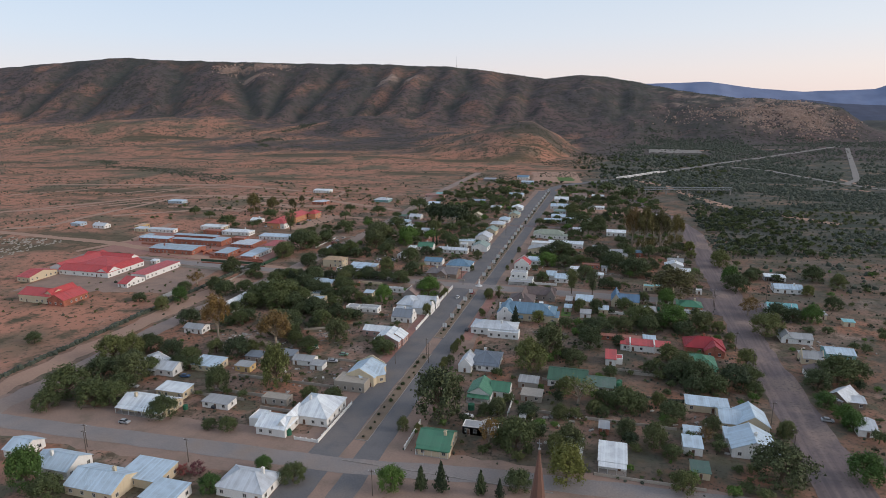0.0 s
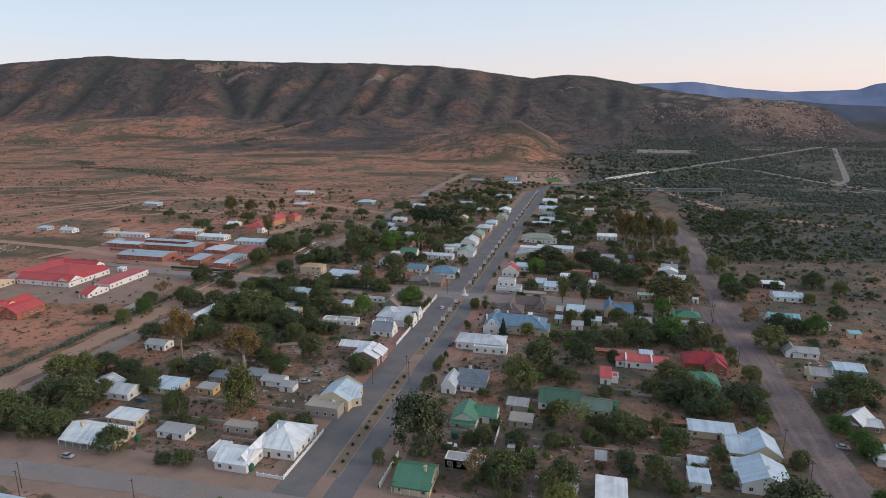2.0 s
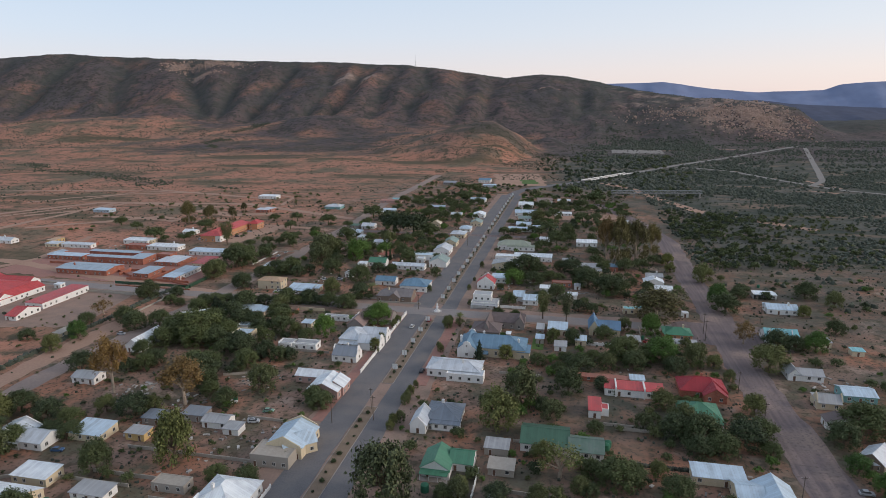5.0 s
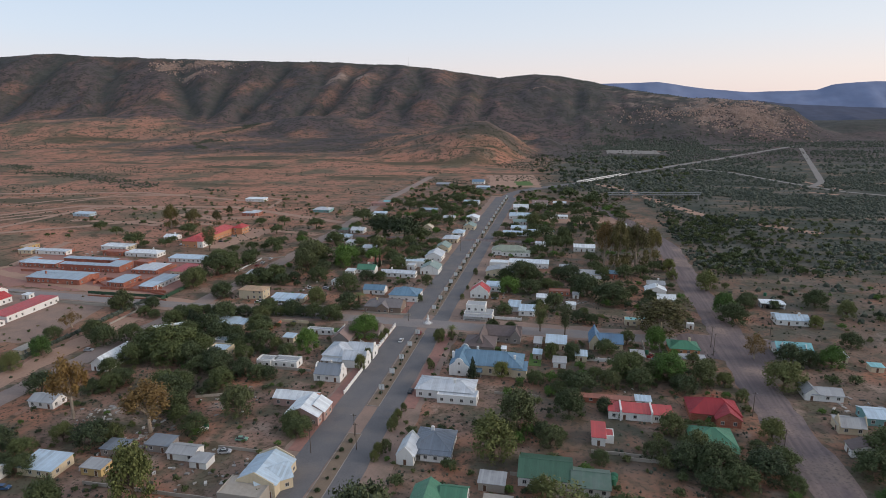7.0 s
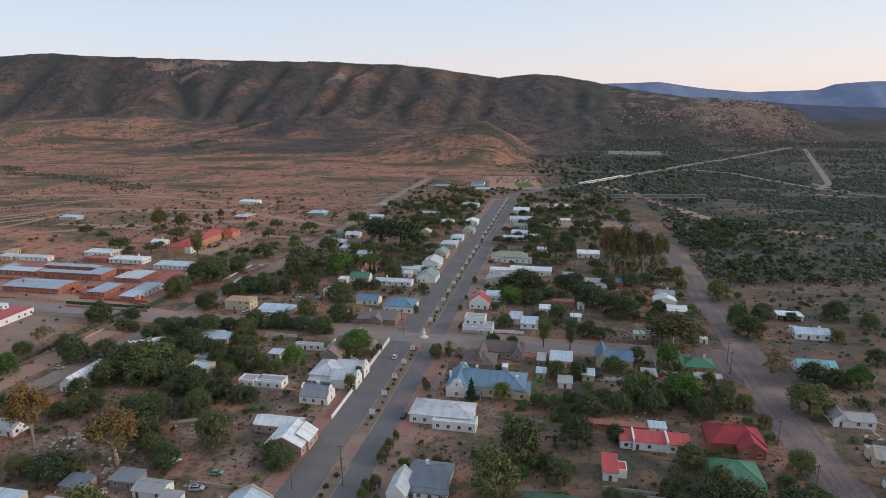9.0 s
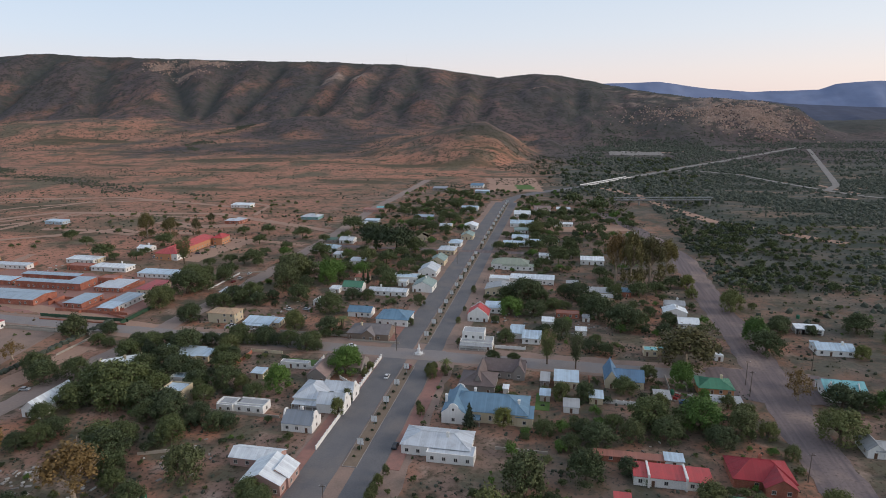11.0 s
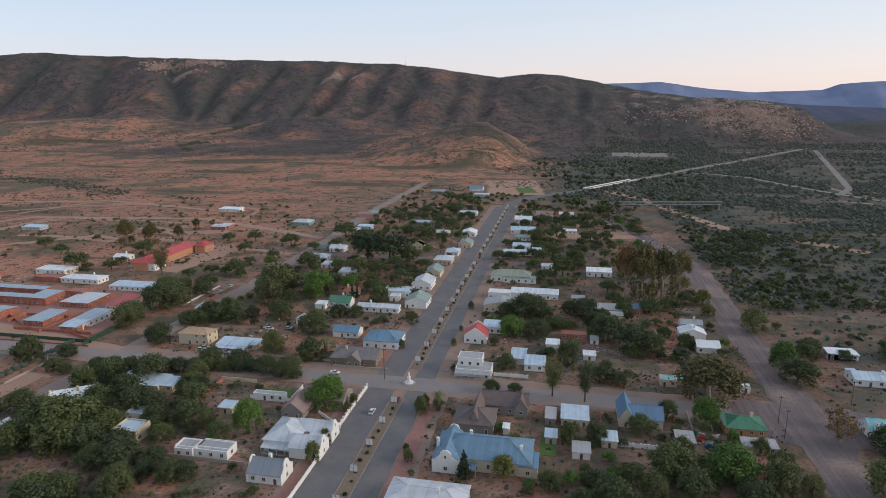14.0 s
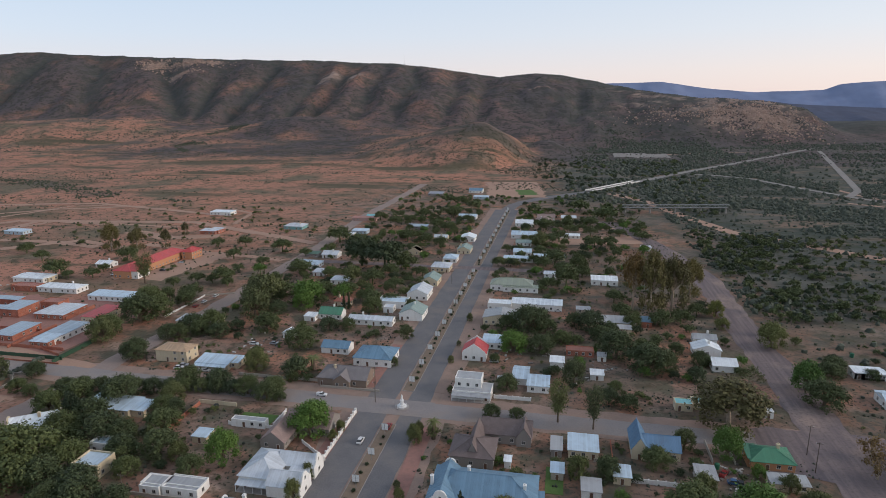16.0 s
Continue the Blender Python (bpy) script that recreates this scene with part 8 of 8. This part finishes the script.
# church spire below the first camera place
root = tagged(new("church_spire", None), "slender brown church spire with a small cross on top", "spire")
root.location = (66.5, -238, 0)
bm = bmesh.new()
box(bm, -2.2, 2.2, -2.2, 2.2, -0.2, 17)
part("tower", bm, WALL["cream"], root)
bm = bmesh.new()
bmesh.ops.create_cone(bm, cap_ends=True, segments=8, radius1=2.3, radius2=0.14, depth=17, matrix=Matrix.Translation((0, 0, 25.5)))
part("steeple", bm, plain("copper_brown_sheet", (0.20, 0.11, 0.085), 0.6), root)
bm = bmesh.new()
bmesh.ops.create_icosphere(bm, subdivisions=2, radius=0.35, matrix=Matrix.Translation((0, 0, 34.0)))
part("ball", bm, STEEL, root)
bm = bmesh.new()
box(bm, -0.07, 0.07, -0.07, 0.07, 34.2, 36.6)
box(bm, -0.6, -0.07, -0.07, 0.07, 35.4, 35.6)
box(bm, 0.07, 0.6, -0.07, 0.07, 35.4, 35.6)
part("cross", bm, STEEL, root)

# pale rock bands on the hills
ROCK = mottled("pale_rock", (0.42, 0.31, 0.25), (0.28, 0.20, 0.165), 0.05, 0.5, 0.95, 0.5, 0.1)


def rocks(count, cx, cy, sx, sy, lo, hi, label):
    spots = [(cx + rs.normal() * sx, cy + rs.normal() * sy, lo + (hi - lo) * rs.uniform() ** 2) for _ in range(count)]
    scrub("rocks", spots, ROCK, label, "rocks")


rocks(2200, 590, 1725, 75, 50, 1.0, 4.5, "pale broken rock bands on the end of the ridge")
rocks(350, 380, 1730, 90, 40, 1.0, 4.0, "pale rock outcrops on the hillside")
rocks(260, -1560, 2060, 40, 30, 1.5, 5.0, "pale scree below the ridge crest")
rocks(260, -1400, 2080, 70, 22, 1.5, 5.0, "pale scree below the ridge crest")
rocks(120, -1380, 1960, 35, 20, 1.5, 4.5, "pale scree on the ridge face")

fence((-15.2, -197.8), (-15.2, -169.1), 1.2, "white", "white picket-style garden wall along the street")
fence((-24.4, -198.4), (-15.1, -198.4), 1.1, "white", "white garden wall before a house")
fence((-15.5, -85.5), (-15.5, -62.1), 1.6, "white", "plain white boundary wall along the pavement")
fence((-16.0, -40.0), (-16.0, -7.9), 1.9, "pillar", "white wall with square pillars beside the main street")
fence((-27.2, -31.2), (-15.5, -40.0), 1.2, "white", "low white garden wall")
fence((16.0, -194.9), (16.0, -177.0), 1.7, "white", "whitewashed side wall by the street")
fence((-78.3, -32.5), (-78.3, -12.3), 1.6, "brick", "brown brick yard wall")
fence((-79.4, -11.3), (-63.2, -11.3), 1.6, "cream", "cream yard wall along the cross street")
fence((-59.0, -24.3), (-41.5, -24.3), 1.2, "white", "low white courtyard wall")
fence((-42.0, -23.1), (-42.0, -12.7), 1.6, "white", "white courtyard side wall")
fence((81.9, -33.6), (102.3, -33.6), 1.6, "white", "white slab fence behind the gardens")
fence((34.1, 13.7), (48.5, 13.7), 1.5, "white", "white yard wall beside the cross street")
fence((108.7, -5.7), (108.7, -18.5), 1.5, "concrete", "grey plot wall")
fence((115.7, 0.0), (115.7, -17.7), 1.2, "concrete", "grey plot wall")
fence((-75.5, -172.5), (-41.9, -172.5), 1.4, "concrete", "grey-brown plot wall")
fence((-74.5, -157.7), (-28.1, -157.7), 1.2, "concrete", "long low plot wall of grey block")
fence((-221.6, 14.5), (-165.9, 14.5), 1.8, "green", "dark green steel fence round the brick complex")
fence((-167.0, 10.2), (-167.0, 34.0), 1.8, "green", "dark green steel fence round the brick complex")
fence((-218.1, 10.1), (-163.6, 10.1), .8, "brick", "red brick wall under a steel fence")
fence((-252.0, -5.3), (-171.4, -5.3), 1.3, "concrete", "low grey wall beside the school road")
fence((-173.7, -3.6), (-165.9, -11.8), 1.3, "concrete", "low grey wall end")
fence((-233.2, 44.0), (-203.3, 44.0), 1.5, "brick", "red brick yard wall")
fence((-189.2, 26.2), (-181.7, 31.6), 1.5, "brick", "red brick yard wall")
fence((-254.5, 48.9), (-220.4, 28.6), 1.5, "brick", "red brick yard wall")
fence((-309.6, 52.4), (-278.1, 52.4), 1.6, "brick", "red brick yard wall")
fence((-155.4, 75.0), (-155.4, 113.5), .9, "white", "row of white painted roadside stones")
fence((-159.2, 113.5), (-139.5, 121.1), .9, "concrete", "low grey roadside wall")
fence((-77.1, 15.0), (-35.6, 15.0), 1.2, "concrete", "low grey wall along the cross street")
fence((-37.7, 10.4), (-12.3, 10.4), 1.0, "concrete", "low garden wall of a corner house")
fence((85.8, -134.3), (113.1, -134.3), 1.3, "hedge", "dark hedge between plots")
fence((90.8, -112.7), (112.2, -112.7), 1.2, "concrete", "pale plot wall")
fence((46.3, -162.6), (46.3, -148.0), 1.4, "white", "pale plot wall")
fence((55.4, -128.1), (75.0, -128.1), 1.2, "concrete", "plot wall behind the hall")
fence((81.1, -110.2), (110.2, -110.2), 1.1, "concrete", "low plot wall")
fence((44.2, -73.9), (62.0, -73.9), 1.1, "concrete", "low plot wall")
fence((77.1, -11.5), (77.1, -22.4), 1.3, "brick", "brown plot wall")
fence((71.0, -24.2), (77.2, -24.2), 1.2, "concrete", "low plot wall")
fence((50.0, -157.2), (72.9, -157.2), 1.2, "concrete", "low plot wall")
fence((55.9, -180.9), (55.9, -157.4), 1.2, "concrete", "pale plot wall")
fence((74.9, -157.6), (107.6, -157.6), 1.1, "concrete", "low plot wall of grey block")
fence((79.5, -193.2), (113.1, -193.2), 1.0, "concrete", "pale low front wall")
fence((-122.1, -191.2), (-98.7, -180.0), 1.1, "concrete", "low plot wall")
fence((-83.3, -177.4), (-58.5, -177.4), 1.2, "concrete", "low plot wall of grey block")
fence((-2.4, -206.2), (67.8, -206.2), .3, "kerb", "low kerb of the cross street")
fence((-44.0, -131.1), (-22.3, -131.1), 1.1, "concrete", "low plot wall")
fence((-73.5, -99.5), (-57.4, -93.3), 1.1, "concrete", "broken low wall")
fence((-71.2, -67.8), (-37.4, -67.8), 1.2, "concrete", "plot wall")
fence((-48.7, -181.3), (-21.8, -181.3), 1.2, "concrete", "plot wall")
fence((-220.9, 24.1), (-173.8, 24.1), 1.6, "brick", "red brick wall round a paved court")
fence((-203.5, 51.9), (-203.5, 21.9), 1.5, "brick", "red brick court wall")
fence((-194.3, 26.6), (-170.8, 18.1), 1.2, "brick", "red brick court wall")
fence((-232.7, 31.7), (-232.7, 44.0), 2.2, "brick", "high red brick wall")
fence((-206.3, 61.3), (-206.3, 82.5), 2.0, "brick", "high red brick wall")
fence((-168.3, 13.1), (-168.3, 39.3), 1.6, "green", "dark green steel fence beside a dirt street")
fence((-314.1, 97.2), (-319.7, 113.8), 2.0, "brick", "red brick yard wall")
fence((-208.5, -5.6), (-172.9, -5.6), 1.0, "concrete", "dark wire fence along the school road")
fence((-172.9, -5.4), (-165.7, -12.9), 1.0, "concrete", "dark wire fence corner")
fence((-167.8, -32.4), (-167.8, -10.9), 1.0, "concrete", "low wall along the river hedge")
fence((-168.2, -2.5), (-229.2, -2.5), 1.0, "concrete", "low wall beside the school road")
fence((-290.3, 7.6), (-255.5, 7.6), 1.0, "concrete", "low wall behind the school")

for x, y, h in ((139.1, -17.9, 11), (140.2, -7.4, 11), (140.8, -74.7, 10), (143.3, -100.8, 10), (140.4, -148.1, 11), (143.7, -164.9, 10), (-51.7, -220.4, 9), (-89.2, -225.1, 9), (14.8, -221.4, 9), (2.9, -123.3, 10), (-59.3, -151.2, 9), (-66.2, -70.7, 9), (-15.8, 16.1, 8), (121.8, -38.9, 7), (-11.6, -128.1, 9), (-11.2, 1.6, 9), (-11.0, 165.4, 9), (183.5, 325.1, 9), (172.3, 13.1, 10), (132.3, -112.3, 10), (-0.5, -115.5, 9), (-92.4, -221.6, 9)):
    pole(x, y, h)

car((-7.6, -26.9), 90, "white", "small white hatchback driving on the main street")
car((-34.1, 3.1), 0, "pickup", "white pickup truck on the cross street")
car((-0.8, -15.9), 90, "red", "dark red car at the end of the median")
car((-92.3, -204.4), 0, "silver", "silver minibus parked on the verge")
car((-96.6, -164.5), 10, "blue", "blue sedan in a dusty yard")
car((-40.1, -133.6), 15, "silver", "old pale sedan parked in a yard")
car((-38.6, -125.2), 10, "green", "old green car without wheels in a yard")
car((-55.9, -121.9), 60, "white", "white trailer-like car in a yard")
car((-106.8, 16.0), 15, "white", "white car parked beside a house")
car((-106.2, 18.6), 15, "silver", "silver car parked beside a house")
car((-93.3, 15.5), 0, "white", "white pickup parked before a house")
car((-148.6, 102.2), 90, "white", "white car parked along the back street")
car((-147.9, 113.9), 90, "white", "white car parked along the back street")
car((-148.8, 94.0), 90, "red", "dark red car parked along the back street")
car((-87.2, 47.6), 0, "white", "white van in a yard")
car((-77.8, 49.8), 0, "silver", "silver car in a yard")
car((-152.0, -65.5), 10, "silver", "silver car beside a shed")
car((10.6, -78.9), 90, "dark", "dark car on the main street")
car((35.5, 31.4), 0, "white", "white pickup in a shop yard")
car((30.2, 47.8), 0, "silver", "silver car in a shop yard")
car((70.3, 125.3), 0, "white", "white flatbed truck in a yard")
car((57.2, 122.9), 0, "white", "white truck beside a store")
car((112.8, -28.7), 0, "blue", "blue car in a cluttered yard")
car((114.5, -29.4), 80, "dark", "dark pickup in a cluttered yard")
car((110.6, -24.6), 60, "red", "red pickup body in a cluttered yard")
car((31.9, 157.7), 0, "silver", "silver car parked by a shop")
car((36.1, 156.8), 0, "white", "white car parked by a shop")
car((-244.2, 145.3), 10, "white", "white car beside the hospital")
car((-218.4, 161.7), 10, "dark", "dark car beside the hospital")
car((-218.5, 183.0), 10, "silver", "silver car beside the hospital")
car((-111.1, -178.7), 10, "silver", "silver car under a tree")
car((-66.2, -184.8), 80, "dark", "dark car under a carport")
car((-40.7, -133.2), 10, "silver", "silver pickup in a yard")
car((184.3, -4.8), 0, "dark", "dark pickup beside a cottage")
car((162.1, -136.7), 0, "silver", "silver trailer beside a cottage")
car((32.0, -167.6), 20, "white", "white boat-shaped trailer on bare ground")
car((-107.0, -48.0), 10, "teal", "covered teal car beneath trees")

tank((86.9, -126.8), 1.2, 2.4, "green")
tank((83.4, -184.6), 1.2, 2.2, "green")
tank((-83.3, -186.0), 1.1, 2.2, "green")
tank((-28.0, -196.1), 1.1, 2.2, "green")
tank((31.8, -161.1), 1.3, 2.6, "green")
tank((114.1, -99.8), .9, 2.2, "white")
tank((109.4, -20.9), .8, 2, "green")
tank((189.8, 83.2), .9, 2, "green")
tank((-30.9, -194.6), 1, 2.2, "green")
tank((-69.9, -14.7), 1, 2.2, "dark")
tank((-55.6, -120.0), .9, 2.0, "green")
tank((-77.1, -189.3), 1, 2, "green")
tank((87.5, -124.8), 1.2, 2.4, "green")
tank((75.4, -132.2), .9, 2, "dark")
plant("olive", ((11.2, -106.3, 2.1, 5.5), (11.2, -125.4, 2.3, 6.0), (11.2, -109.5, 2.3, 5.9), (11.2, -100.7, 2.0, 5.1), (11.3, -183.1, 2.7, 7.0), (-16.8, -143.4, 1.8, 4.6), (-16.8, -155.0, 2.0, 5.2), (16.4, -181.8, 1.5, 3.9), (23.9, -122.3, 1.6, 4.2), (10.9, -104.2, 1.8, 4.7), (13.3, -123.3, 2.6, 6.7), (11.0, -128.9, 1.9, 4.9), (11.9, -94.8, 1.7, 4.5), (-16.8, -61.2, 3.3, 8.6), (-20.2, -42.2, 2.0, 5.1), (-17.2, -28.0, 2.0, 5.3), (14.0, -55.9, 2.1, 5.6), (11.2, -18.4, 2.4, 6.3), (-16.8, -21.5, 2.2, 5.6), (-16.8, -41.7, 1.6, 4.2), (-16.8, -50.0, 2.6, 6.8), (-16.8, -52.6, 1.9, 5.0), (11.8, -50.0, 1.4, 3.6), (11.2, -24.2, 3.1, 8.0), (11.2, 43.1, 1.9, 5.0), (11.2, 98.0, 2.3, 6.0), (11.2, 63.6, 1.5, 3.9), (16.3, 14.8, 1.6, 4.2), (12.0, 152.4, 3.1, 8.1)))
